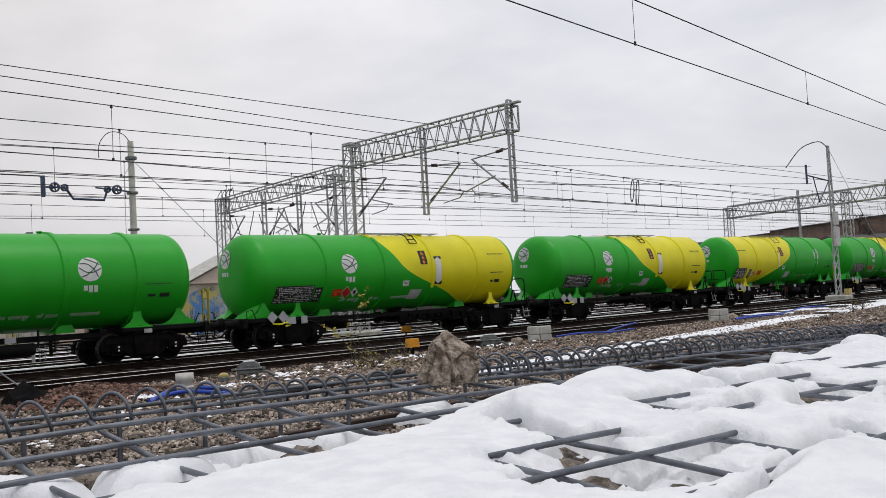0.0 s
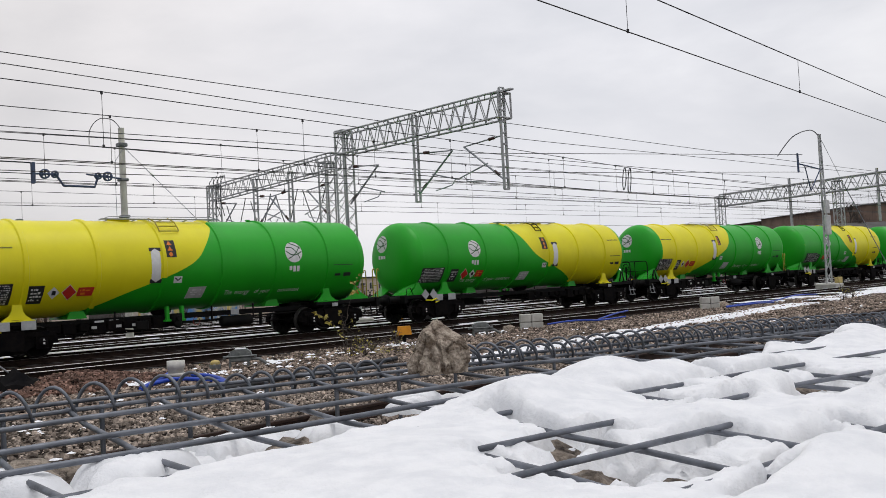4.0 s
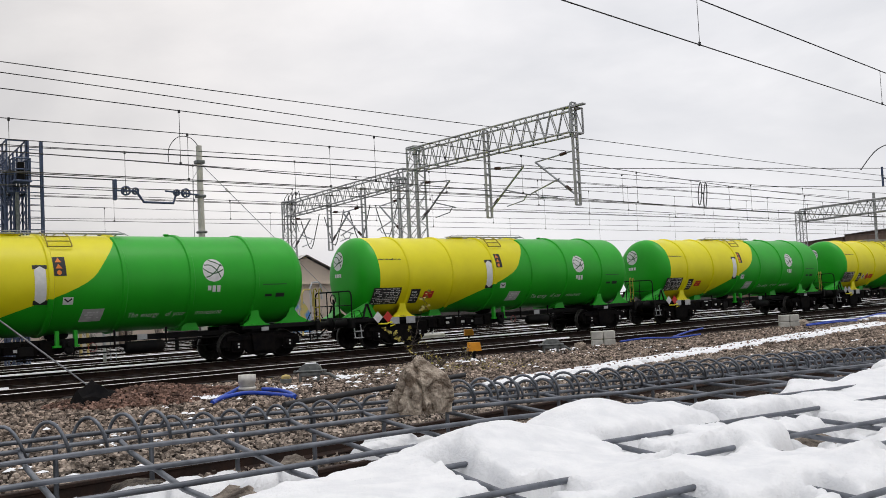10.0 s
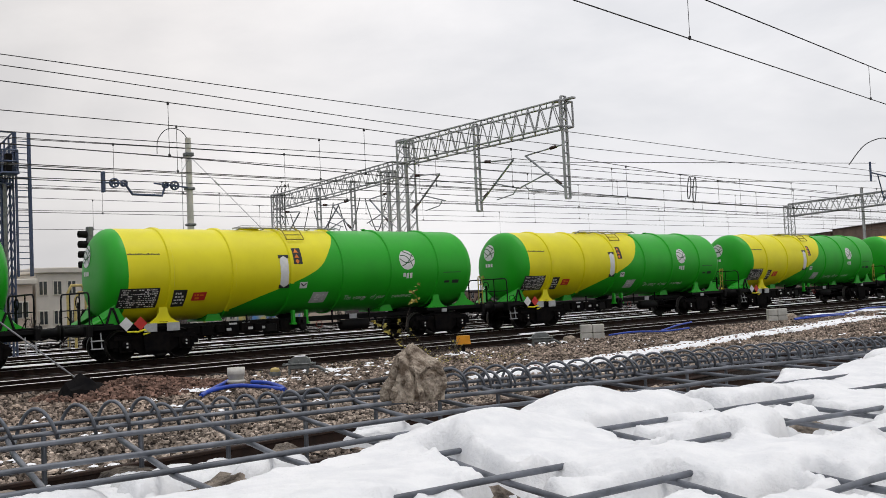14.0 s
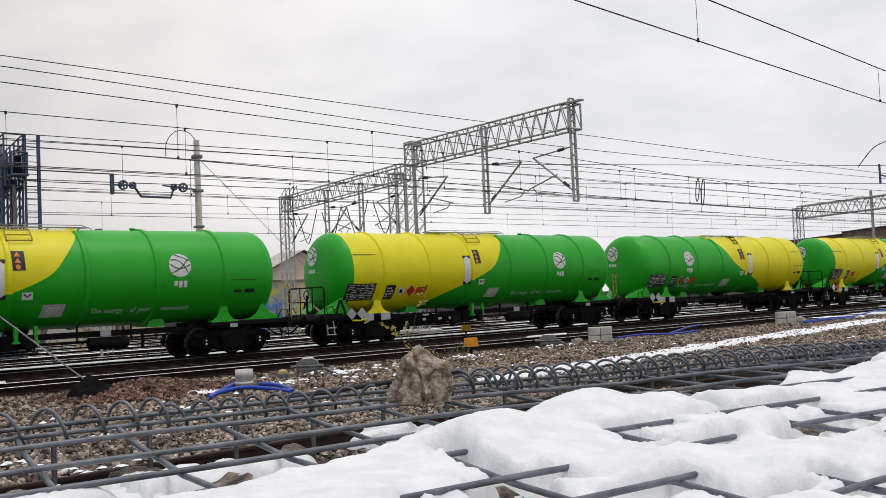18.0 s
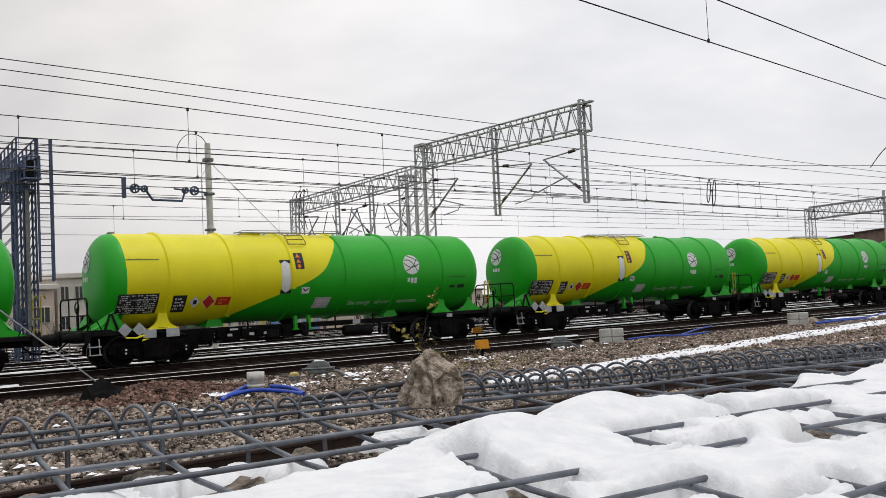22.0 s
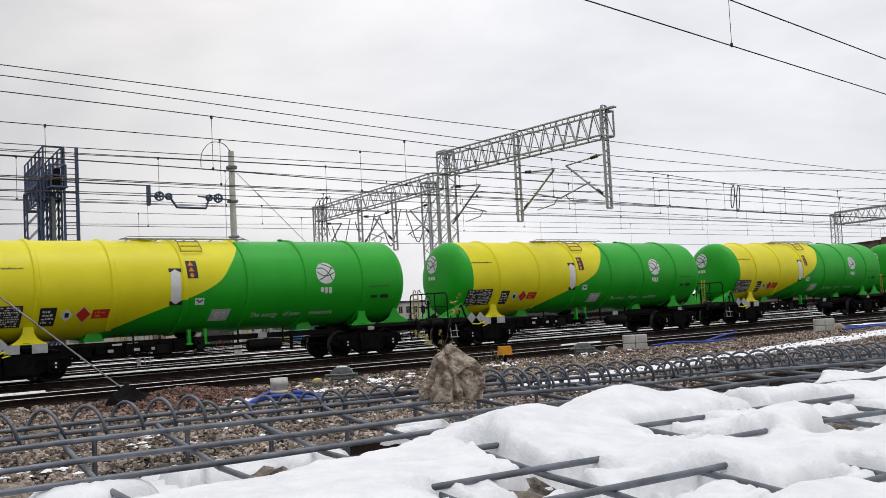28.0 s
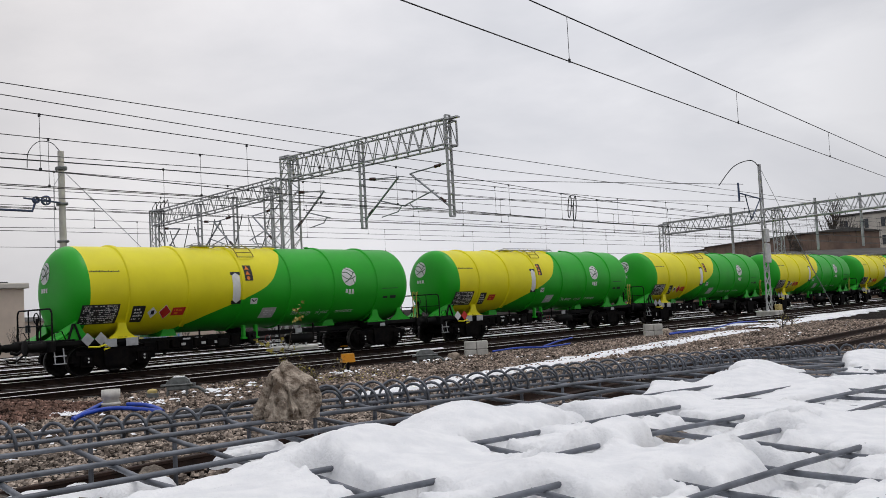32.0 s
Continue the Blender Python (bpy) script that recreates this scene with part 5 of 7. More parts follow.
def wires():
    # feeders, messenger wires and contact wires, with the droppers between them
    for y, places in FEEDERS:
        wire_through("feeder_wire", "thin dark feeder wire high over the tracks", y, places, 0.0145)
    for k, (y, high, low, first, step) in enumerate(CATENARY):
        wire_through("messenger_wire", "dark catenary messenger wire over a track", y, high, 0.0135)
        wire_through("contact_wire", "dark contact wire over a track", y, low, 0.0145 if k < 3 else 0.0125, COPPER)
        if k in (1, 3):
            wire_through("contact_wire", "dark contact wire over a track", y + 0.12, [(x, z - 0.02) for x, z in low], 0.013, COPPER)
        for i in range(-1, 18):
            x = first + step * i
            dropper(x, y, height_on(low, x), height_on(high, x))
    # loose loops of cable on a wire, each a long oval seen nearly from the side
    for x, y, z, h, w in ((40.5, 27.65, 6.22, 0.56, 0.14), (40.95, 27.65, 6.14, 0.66, 0.13)):
        lp = [(x + w * math.sin(a) + 0.10 * math.cos(a), y, z + h * math.cos(a)) for a in [math.pi / 10 * i for i in range(21)]]
        thing("cable_loop", "loose coil of spare cable hanging on a wire", "cable", "cable loops", sh=S().tube(lp, 0.026, 5), mats=CABLE)
    wire_run("feeder_wire", "slanting anchor wire running down to the mast", 27, 33.0, 7.5, 53.0, 24.0, 7.65, 0.016)
    wire_run("feeder_wire", "slanting anchor wire running down to the mast", 27, 33.0, 6.6, 53.0, 24.0, 6.65, 0.016)
    # the tensioning gear's own wires
    for z0, z1 in ((6.78, 6.9), (6.36, 6.5)):
        wire_run("anchor_wire", "anchor wire running from the pulley gear along the tracks", -30, 35.8, z1, 14.1, 35.8, z0, 0.016)
    # line over the siding
    wire_run("messenger_wire", "dark catenary messenger wire over the siding", -40, SIDING_M[0] - 40 * SIDING_M[1], 6.40, 150, SIDING_M[0] + 150 * SIDING_M[1], 6.40, 0.012)
    wire_run("contact_wire", "dark contact wire over the siding", -40, SIDING_C[0] - 40 * SIDING_C[1], 5.6, 150, SIDING_C[0] + 150 * SIDING_C[1], 5.6, 0.011, mat=COPPER)
    for i in range(16):
        x = -12.1 + 8.65 * i
        ym, yc = SIDING_M[0] + SIDING_M[1] * x, SIDING_C[0] + SIDING_C[1] * x
        thing("dropper", "thin dropper wire hanging between catenary wires", "overhead wire", "droppers", S().rod((x, yc, 5.6), (x, ym, 6.4), 0.006, 4).box(x - 0.02, x + 0.02, yc - 0.015, yc + 0.015, 5.58, 5.65, 0.003), CABLE)


# ---- signals, far buildings ----
def signal_structures():
    # the signal bridge, seen nearly end on: it runs away over two tracks
    t = thing("signal_gantry", "blue-grey steel signal bridge with railed walkway and ladder", "signal gantry")
    y0, y1 = 36.0, 40.6

    def bx(x, y):
        return x + 0.13 * (y - y0)
    for side, x in ((0, 10.32), (1, 10.98)):
        for k in range(6):
            y = y0 + (y1 - y0) * k / 5
            part("rail_post", S().rod((bx(x, y), y, 6.95), (bx(x, y), y, 8.08), 0.035, 6), BLUESTEEL, t)
        for z in (8.08, 7.72, 7.38):
            part("handrail", S().rod((bx(x, y0), y0, z), (bx(x, y1), y1, z), 0.03, 6), BLUESTEEL, t)
        n = 26
        bars_ = S()
        for k in range(n + 1):
            y = y0 + (y1 - y0) * k / n
            bars_.rod((bx(x, y), y, 6.98), (bx(x, y), y, 7.72), 0.012, 4, caps=False)
        part("infill_bars", bars_, BLUESTEEL, t)
    part("end_rail", S().rod((10.32, y0, 8.08), (10.98, y0, 8.08), 0.03, 6), BLUESTEEL, t)
    part("walkway", S().add([(bx(10.3, y), y, z) for y in (y0, y1) for z in (6.9, 6.97)] + [(bx(11.0, y), y, z) for y in (y0, y1) for z in (6.9, 6.97)], [(0, 1, 3, 2), (4, 6, 7, 5), (0, 4, 5, 1), (2, 3, 7, 6), (1, 5, 7, 3), (0, 2, 6, 4)]), BLUESTEEL, t)
    part("beam", lattice(S(), (10.65, y0, 6.2), (bx(10.65, y1), y1, 6.2), (1, 0, 0), (0, 0, 1), 0.6, 0.68, 7, 0.045, 0.025), BLUESTEEL, t)
    for px, py, w in ((10.42, y0 + 0.15, 0.3), (10.86, y0 + 0.15, 0.26), (bx(10.58, y1), y1 - 0.4, 0.62)):
        part("leg", lattice(S(), (px, py, -0.2), (px, py, 6.9), (1, 0, 0), (0, 1, 0), w, 0.4, 11, 0.04, 0.024), BLUESTEEL, t)
    cab = S()
    for px in (10.42, 10.96):
        for py in (35.45, 35.95):
            cab.rod((px, py, 6.55), (px, py, 7.35), 0.03, 5)
    for z in (6.55, 6.95, 7.35):
        cab.rod((10.42, 35.45, z), (10.96, 35.45, z), 0.03, 5).rod((10.42, 35.45, z), (10.42, 35.95, z), 0.03, 5).rod((10.96, 35.45, z), (10.96, 35.95, z), 0.03, 5)
    cab.box(10.38, 11.0, 35.4, 36.0, 6.5, 6.56, 0.01)
    part("signal_cage", cab, BLUESTEEL, t)
    part("signal_head", S().box(10.6, 10.82, 35.6, 35.85, 6.6, 7.25, 0.03), BLACK, t, "small black signal head")
    part("cable_riser", S().box(10.58, 10.7, 35.95, 36.02, 1.0, 6.2, 0.01), BOXGREY, t)
    for px in (11.05, 11.5):
        part("ladder_stile", S().box(px - 0.035, px + 0.035, y0 - 0.05, y0 + 0.05, 2.85, 8.1, 0.008), BLUESTEEL, t)
    part("cage_stile", S().box(11.36, 11.4, y0 - 0.6, y0 - 0.55, 2.85, 8.0, 0.006), BLUESTEEL, t)
    for i in range(22):
        part("rung", S().rod((11.05, y0, 3.05 + 0.225 * i), (11.5, y0, 3.05 + 0.225 * i), 0.016, 5), BLUESTEEL, t)
    s = thing("colour_light_signal", "slim post with a black four-lamp signal head", "railway signal")
    x, y = 12.9, 34.0
    part("post", S().rod((x, y, -0.2), (x, y, 4.2), 0.06, 8), MASTPAINT, s)
    part("backboard", S().box(x - 0.1, x + 0.1, y - 0.12, y + 0.12, 2.95, 4.5, 0.02), BOXGREY, s)
    for i in range(4):
        part("lamp_hood", S().lathe([(0, 0.13), (0.28, 0.12), (0.29, 0.1), (0.02, 0.1)], 12, 0, Matrix.Translation((x - 0.12, y, 3.15 + 0.36 * i)) @ Matrix.Rotation(math.pi, 4, "Z")), BLACK, s)
    part("ladder", S().rod((x + 0.22, y, 0), (x + 0.22, y, 4.2), 0.02, 5).rod((x + 0.42, y, 0), (x + 0.42, y, 4.2), 0.02, 5), GALV, s)
    # pipes and posts of a small depot seen between the wagons
    for i, (x, y, h, m) in enumerate(((14.3, 40.3, 2.6, DIRTY_YELLOW), (14.6, 40.3, 2.3, DIRTY_YELLOW), (21.2, 41.8, 2.4, DIRTY_YELLOW), (21.6, 41.8, 2.1, PLATE), (30.0, 47.2, 3.0, PLATE), (29.4, 47.2, 2.6, DIRTY_YELLOW), (17.2, 42.7, 2.2, RUST))):
        thing("standpipe", "bent standpipe beside the tracks", "pipe", "standpipes", S().tube([(x, y, -0.2), (x, y, h - 0.3), (x + 0.15, y, h), (x + 0.6, y, h), (x + 0.75, y, h - 0.3), (x + 0.75, y, h - 1.0)], 0.06, 7), m)
    rnd = random.Random(7)
    for i in range(14):
        x = 8 + 2.1 * i
        thing("bare_shrub", "bare brown shrub beyond the tracks", "shrub", "shrubs beyond the tracks", twigs(rnd, 26, 1.9, 0.9), BARK, pose(x, 51.5 + rnd.uniform(-1, 2), GZ, 0, 0, rnd.uniform(0, 360)))


def twigs(rnd, n, h, w):
    sh = S()
    for i in range(n):
        a, l = rnd.uniform(0, 6.28), rnd.uniform(0.5, 1.0) * h
        lean = rnd.uniform(0.05, 0.6) * w
        p = [(0.05 * math.cos(a), 0.05 * math.sin(a), 0), (lean * 0.4 * math.cos(a), lean * 0.4 * math.sin(a), l * 0.5), (lean * math.cos(a + 0.3), lean * math.sin(a + 0.3), l)]
        sh.tube(p, [0.014, 0.009, 0.004], 4, caps=False)
        for k in range(2):
            q = Vector(p[1]).lerp(Vector(p[2]), rnd.uniform(0.1, 0.8))
            sh.rod(q, q + Vector((rnd.uniform(-0.25, 0.25), rnd.uniform(-0.25, 0.25), rnd.uniform(0.1, 0.3))), 0.005, 3, 0.002, caps=False)
    return sh


def house(name, label, x, y, w, d, h, wall, roof, roofh, cols, rows, ridge="x", win=(0.9, 1.3), yaw=0.0, chimneys=0, base=-0.3, flat=False):
    """A building with its front towards the tracks (-y)."""
    hs = thing(name, label, "building", "buildings beyond the yard", at=pose(x, y, 0, 0, 0, yaw))
    part("wall", S().box(0, w, 0, d, base, h, 0.02), wall, hs)
    sh = S()
    if flat:
        sh.box(-0.25, w + 0.25, -0.25, d + 0.25, h, h + 0.35, 0.05)
    elif ridge == "x":
        v = [(-0.3, -0.4, h), (w + 0.3, -0.4, h), (w + 0.3, d / 2, h + roofh), (-0.3, d / 2, h + roofh), (-0.3, d + 0.4, h), (w + 0.3, d + 0.4, h)]
        sh.add(v, [(0, 1, 2, 3), (3, 2, 5, 4), (0, 3, 4), (1, 5, 2), (0, 4, 5, 1)])
    else:
        v = [(-0.4, -0.3, h), (w / 2, -0.3, h + roofh), (w + 0.4, -0.3, h), (-0.4, d + 0.3, h), (w / 2, d + 0.3, h + roofh), (w + 0.4, d + 0.3, h)]
        sh.add(v, [(0, 1, 4, 3), (1, 2, 5, 4), (3, 4, 5), (0, 3, 5, 2)])
        sh.add([(0, 0.02, h), (w, 0.02, h), (w / 2, 0.02, h + roofh - 0.15)], [(0, 1, 2)], 1)
    rf = part("roof", sh, [roof, wall], hs)
    for i in range(chimneys):
        cx = w * (i + 0.6) / (chimneys + 0.2)
        part("chimney", S().box(cx - 0.35, cx + 0.35, d * 0.3, d * 0.3 + 0.6, h, h + roofh + 1.1, 0.03), PALEPLASTER, rf)
    for j in range(rows):
        for i in range(cols):
            cx = w * (i + 0.5) / cols
            cz = h - (j + 0.5) * (h / max(rows, 1)) * 0.92
            wn = part("window", S().box(cx - win[0] / 2 - 0.07, cx + win[0] / 2 + 0.07, -0.06, 0.0, cz - win[1] / 2 - 0.07, cz + win[1] / 2 + 0.07, 0.02), PALEPLASTER, hs)
            part("pane", S().box(cx - win[0] / 2, cx - 0.03, -0.075, -0.05, cz - win[1] / 2, cz + win[1] / 2, 0.005).box(cx + 0.03, cx + win[0] / 2, -0.075, -0.05, cz - win[1] / 2, cz + win[1] / 2, 0.005), GLASS, wn)
    return hs


def buildings():
    house("town_house", "beige plastered town house with red dormer roof and chimneys", 37.5, 150, 17, 14, 6.3, PLASTER, REDROOF, 1.3, 7, 3, chimneys=6, win=(1.0, 1.5))
    house("depot_hall", "pale plastered depot hall with a low roof", 30.5, 60, 2.4, 2, 2.6, PALEPLASTER, CONCRETE, 0.4, 3, 1, ridge="y", win=(0.35, 1.7))
    house("depot_hall", "long pale plastered hall with a shallow gable", 33.8, 60.5, 8.6, 3, 3.3, PLASTER, CONCRETE, 2.2, 0, 0, ridge="y")
    house("depot_hall", "beige depot house with small windows and a snowy flat roof", 13.0, 60, 6.2, 5, 3.3, PLASTER, PALEPLASTER, 0.2, 5, 1, win=(0.6, 0.9), flat=True)
    house("depot_hall", "plain beige rendered end wall of a depot hall", 24.3, 60, 2.7, 5, 4.05, PLASTER, PALEPLASTER, 0.2, 0, 0, flat=True)
    house("depot_hall", "pale depot house with two rows of small windows", 19.7, 61, 4.4, 5, 4.0, PALEPLASTER, PALEPLASTER, 0.2, 5, 2, win=(0.45, 0.8), flat=True)
    thing("graffiti_panel", "blue and yellow graffiti painted on the hall's gable wall", "graffiti", sh=S().add([(35.6 + 3.0 * math.cos(a), 60.46, -0.2 + 3.3 * math.sin(a)) for a in [math.pi * i / 16 for i in range(17)]], [tuple(range(17))]), mats=GRAFFITI)
    house("warehouse", "sooty brick warehouse with a low dark gable roof", 119, 60, 22, 9, 7.6, BRICKRED, ROOF, 0.5, 6, 1, win=(1.6, 1.8), yaw=-120)
    house("warehouse", "lower brick shed with a grey roof", 138, 92, 36, 16, 7.4, BRICKRED, ROOF, 0.6, 8, 1, win=(1.2, 1.2), yaw=-120)
    house("goods_shed", "long low goods shed with snow along its roof", 97, 40, 40, 8, 4.6, BRICKRED, ROOF, 0.9, 9, 1, win=(1.4, 1.4), yaw=-30)
    house("apartment_block", "pale apartment block with rows of windows", 173, 62, 30, 14, 13.6, PALEPLASTER, ROOF, 0.4, 8, 4, win=(1.5, 1.6), yaw=-100, flat=True)
    house("apartment_block", "beige apartment block with rows of small windows", 32.1, 92, 4.5, 8, 5.4, PLASTER, ROOF, 0.2, 4, 4, win=(0.45, 0.6), flat=True)
    house("apartment_block", "blank beige end wall of an apartment block", 36.65, 92, 2.9, 8, 5.75, PLASTER, ROOF, 0.2, 0, 0, flat=True)
    rnd = random.Random(12)
    for i in range(16):
        x = -6 + 5.2 * i + rnd.uniform(-1, 1)
        house("distant_block", "distant hazy town building on the skyline", x * 1.9 + 10, 150 + rnd.uniform(0, 40), rnd.uniform(7, 14), 10, rnd.uniform(1.8, 3.6), rnd.choice((PALEPLASTER, PLASTER, BRICKRED)), ROOF, 0.8, 4, 1, flat=rnd.random() < 0.5)


def bare_tree(x, y, h, seed, label):
    rnd = random.Random(seed)
    t = thing("bare_tree", label, "tree", "bare trees", at=pose(x, y, GZ))
    tr = S()
    tr.tube([(0, 0, 0), (0.1, 0, h * 0.3), (0.05, 0.1, h * 0.6), (0, 0, h * 0.95)], [h * 0.03, h * 0.022, h * 0.012, h * 0.003], 7)
    part("trunk", tr, BARK, t)
    cr = S()
    for i in range(58):
        z0 = h * rnd.uniform(0.25, 0.9)
        a = rnd.uniform(0, 6.28)
        l = (h - z0) * rnd.uniform(0.35, 0.6) + 0.4
        p0 = Vector((0, 0, z0))
        p1 = p0 + Vector((math.cos(a) * l * 0.35, math.sin(a) * l * 0.35, l * 0.6))
        p2 = p1 + Vector((math.cos(a + 0.4) * l * 0.2, math.sin(a + 0.4) * l * 0.2, l * 0.55))
        cr.tube([p0, p1, p2], [h * 0.006, h * 0.0035, h * 0.001], 4, caps=False)
        for k in range(5):
            q = p0.lerp(p1, rnd.uniform(0.3, 1)) if k < 3 else p1.lerp(p2, rnd.uniform(0, 1))
            cr.rod(q, q + Vector((rnd.uniform(-1, 1), rnd.uniform(-1, 1), rnd.uniform(0.2, 1.2))) * h * 0.07, h * 0.0018, 3, h * 0.0007, caps=False)
    part("crown", cr, BARK, t, "bare twiggy crown")


def trees():
    bare_tree(119, 42.6, 12.6, 3, "tall bare tree beside the warehouse")
    bare_tree(106, 43, 8.0, 5, "bare bushy tree in front of the warehouse")
    bare_tree(103, 41, 6.8, 8, "bare bushy tree in front of the warehouse")
    bare_tree(122, 41, 9.0, 9, "bare tree beside the warehouse")


# ---- small things on the ballast ----
def lineside():
    for i, (x, y) in enumerate(((23.65, 20.1), (34.7, 20.0))):
        b = thing("concrete_block", "stack of pale concrete cable-duct blocks on the ballast", "concrete block", "concrete blocks", at=pose(x, y, GZ - 0.03, 0, 0, -42))
        for dx in (-0.19, 0.19):
            for dz in (0, 1):
                part("block", S().box(dx - 0.18, dx + 0.18, -0.14, 0.14, dz * 0.27 + 0.003, dz * 0.27 + 0.262, 0.02), CONCRETE, b)
    # amber marker on a short post
    for x, y in ((18.0, 20.0), (26.4, 29.6)):
        m = thing("marker_box", "amber-yellow plastic marker box on a short stake", "marker", "amber markers", at=pose(x, y, GZ, 0, 0, -35))
        part("hood", S().plate([(-0.2, -0.12, 0.26), (0.2, -0.12, 0.26), (0.17, -0.12, 0.5), (-0.17, -0.12, 0.5)], 0.24), SIGNAL_YELLOW, m)
        part("stake", S().box(-0.04, 0.04, -0.04, 0.04, -0.1, 0.27, 0.01).box(-0.1, 0.1, -0.08, 0.08, 0.0, 0.06, 0.01), BLACK, m)
    for x, y, yaw in ((11.6, 18.4, -36), (20.5, 19.4, -40)):
        m = thing("trackside_box", "grey cast trackside connection box with rounded lid", "connection box", "trackside boxes", at=pose(x, y, GZ + 0.06, 0, 0, yaw))
        part("body", S().box(-0.24, 0.24, -0.15, 0.15, 0.10, 0.20, 0.02), BOXGREY, m)
        part("flange", S().box(-0.30, 0.30, -0.18, 0.18, 0.20, 0.235, 0.012), BOXGREY, m)
        part("lid", S().plate([(u, -0.14, z) for u, z in ((-0.26, 0.235), (0.26, 0.235), (0.24, 0.31), (0.16, 0.37), (-0.12, 0.37), (-0.22, 0.31))], 0.28), BOXGREY, m, "rounded lid")
        for u in (-0.2, 0.0, 0.2):
            part("hinge_rib", S().box(u - 0.015, u + 0.015, -0.165, 0.165, 0.235, 0.30, 0.006), BOXGREY, m)
        part("snow_cap", S().box(-0.10, 0.14, -0.11, 0.11, 0.372, 0.392, 0.009), SNOW, m)
        for dx in (-0.22, 0.18):
            for dy in (-0.13, 0.13):
                part("leg", S().box(dx - 0.02, dx + 0.02, dy - 0.02, dy + 0.02, -0.1, 0.11, 0.005), BOXGREY, m)
        part("cable_entry", S().tube([(0.24, 0, 0.15), (0.42, 0, 0.13), (0.58, 0.05, 0.02)], 0.035, 8), BOXGREY, m)
        for u in (-0.37, 0.30):
            part("lug", S().box(u, u + 0.07, -0.05, 0.05, 0.18, 0.235, 0.008), BOXGREY, m)
    m = thing("connection_stub", "faded yellow capped connection stub with snow on it", "connection box", "trackside boxes", at=pose(11.15, 18.7, GZ))
    part("stub", S().box(-0.1, 0.1, -0.1, 0.1, -0.1, 0.14, 0.02), BOXGREY, m)
    part("cap", S().lathe([(0, 0.10), (0.05, 0.11), (0.08, 0.08), (0.10, 0.0)], 14, 0, Matrix.Translation((0, 0, 0.13)) @ Matrix.Rotation(-math.pi / 2, 4, "Y")), DIRTY_YELLOW, m)
    for x, y in ((22.4, 20.0), (36.2, 20.2)):
        thing("field_stone", "pale rounded stone lying on the ballast", "stone", "loose stones", rock(3, 0.22, 5 + int(x)), ROCK, pose(x, y, GZ + 0.08))
    # upright grey pipe with blue hoses
    p = thing("drain_pipe", "upright grey plastic pipe end standing in the ballast", "pipe", at=pose(9.45, 17.35, GZ - 0.10))
    part("pipe", S().lathe([(-0.2, 0.155), (0.34, 0.155), (0.35, 0.175), (0.50, 0.175), (0.50, 0.15), (0.3, 0.14)], 24, 0, Matrix.Rotation(-math.pi / 2, 4, "Y")), ENDGREY, p)
    part("collar", S().lathe([(0.20, 0.16), (0.21, 0.178), (0.25, 0.178), (0.26, 0.16)], 24, 0, Matrix.Rotation(-math.pi / 2, 4, "Y")), ENDGREY, p)
    for pts in ([(9.56, 17.87, -0.09), (9.1, 17.3, -0.10), (8.5, 16.6, -0.12), (8.0, 16.0, -0.15)], [(8.1, 16.2, -0.15), (8.5, 16.4, -0.10), (9.0, 16.45, -0.08), (9.3, 15.9, -0.12), (9.35, 15.4, -0.15)], [(9.6, 17.0, -0.09), (9.65, 16.5, -0.09), (9.55, 15.9, -0.12), (9.4, 15.45, -0.15)]):
        thing("blue_hose", "bright blue plastic hose lying on the ballast", "hose", "blue hoses", S().tube(soft_line(pts), 0.040, 9), BLUE)
    for k, pts in enumerate(([(24.6, 20.2, -0.1), (25.6, 19.9, -0.05), (27.0, 19.8, -0.12), (28.2, 19.6, -0.08)], [(27.0, 19.9, -0.1), (28.5, 20.3, 0.0), (29.8, 20.6, 0.05)], [(35.3, 19.6, -0.12), (37.0, 19.3, -0.06), (39.5, 19.6, -0.1), (43.0, 20.3, -0.02), (46, 20.6, -0.1)], [(34.6, 19.2, -0.12), (36.5, 18.9, -0.08), (38.2, 19.0, -0.12)])):
        thing("blue_hose", "bright blue plastic hose lying on the ballast", "hose", "blue hoses", S().tube(soft_line(pts), 0.03, 7), BLUE)
    thing("black_pipe", "long dark pipe lying on the ballast", "pipe", sh=S().tube([(8.0, 13.5, -0.06), (10.0, 14.1, -0.06), (13.2, 15.0, -0.07)], 0.05, 9), mats=CABLE)
    # torn black sheet with a guy wire
    g = thing("black_sheet", "crumpled black rubber sheet at the foot of a guy wire", "sheet", at=pose(6.9, 18.5, GZ))
    sh = S()
    n = 9
    v = []
    for j in range(n):
        for i in range(n):
            u, w = i / (n - 1) - 0.5, j / (n - 1) - 0.5
            v.append((u * 1.15, w * 0.9, 0.05 + 0.42 * max(0, 1 - 1.9 * math.hypot(u * 0.8 + 0.1, w)) + 0.12 * noise.noise((u * 4, w * 4, 2)) - 0.25 * (abs(w) > 0.49 or abs(u) > 0.49)))
    sh.add(v, [(j * n + i, j * n + i + 1, (j + 1) * n + i + 1, (j + 1) * n + i) for j in range(n - 1) for i in range(n - 1)])
    part("sheet", sh, BLACKSTUFF, g)
    thing("guy_wire", "pale guy wire slanting down to the ballast", "guy wire", sh=S().rod((6.8, 18.5, 0.1), (2.0, 19.5, 4.4), 0.018, 6), mats=GALV)
    # leafy sapling and dry weeds behind the mesh
    for (x, y, h, seed) in ((14.95, 18.9, 1.8, 2), (14.1, 17.6, 0.8, 5), (14.9, 18.0, 0.7, 9), (15.6, 18.6, 0.8, 11), (17.0, 19.2, 0.6, 10), (39.5, 16.6, 0.9, 14), (41.5, 17.0, 1.0, 15)):
        weed(x, y, h, seed)


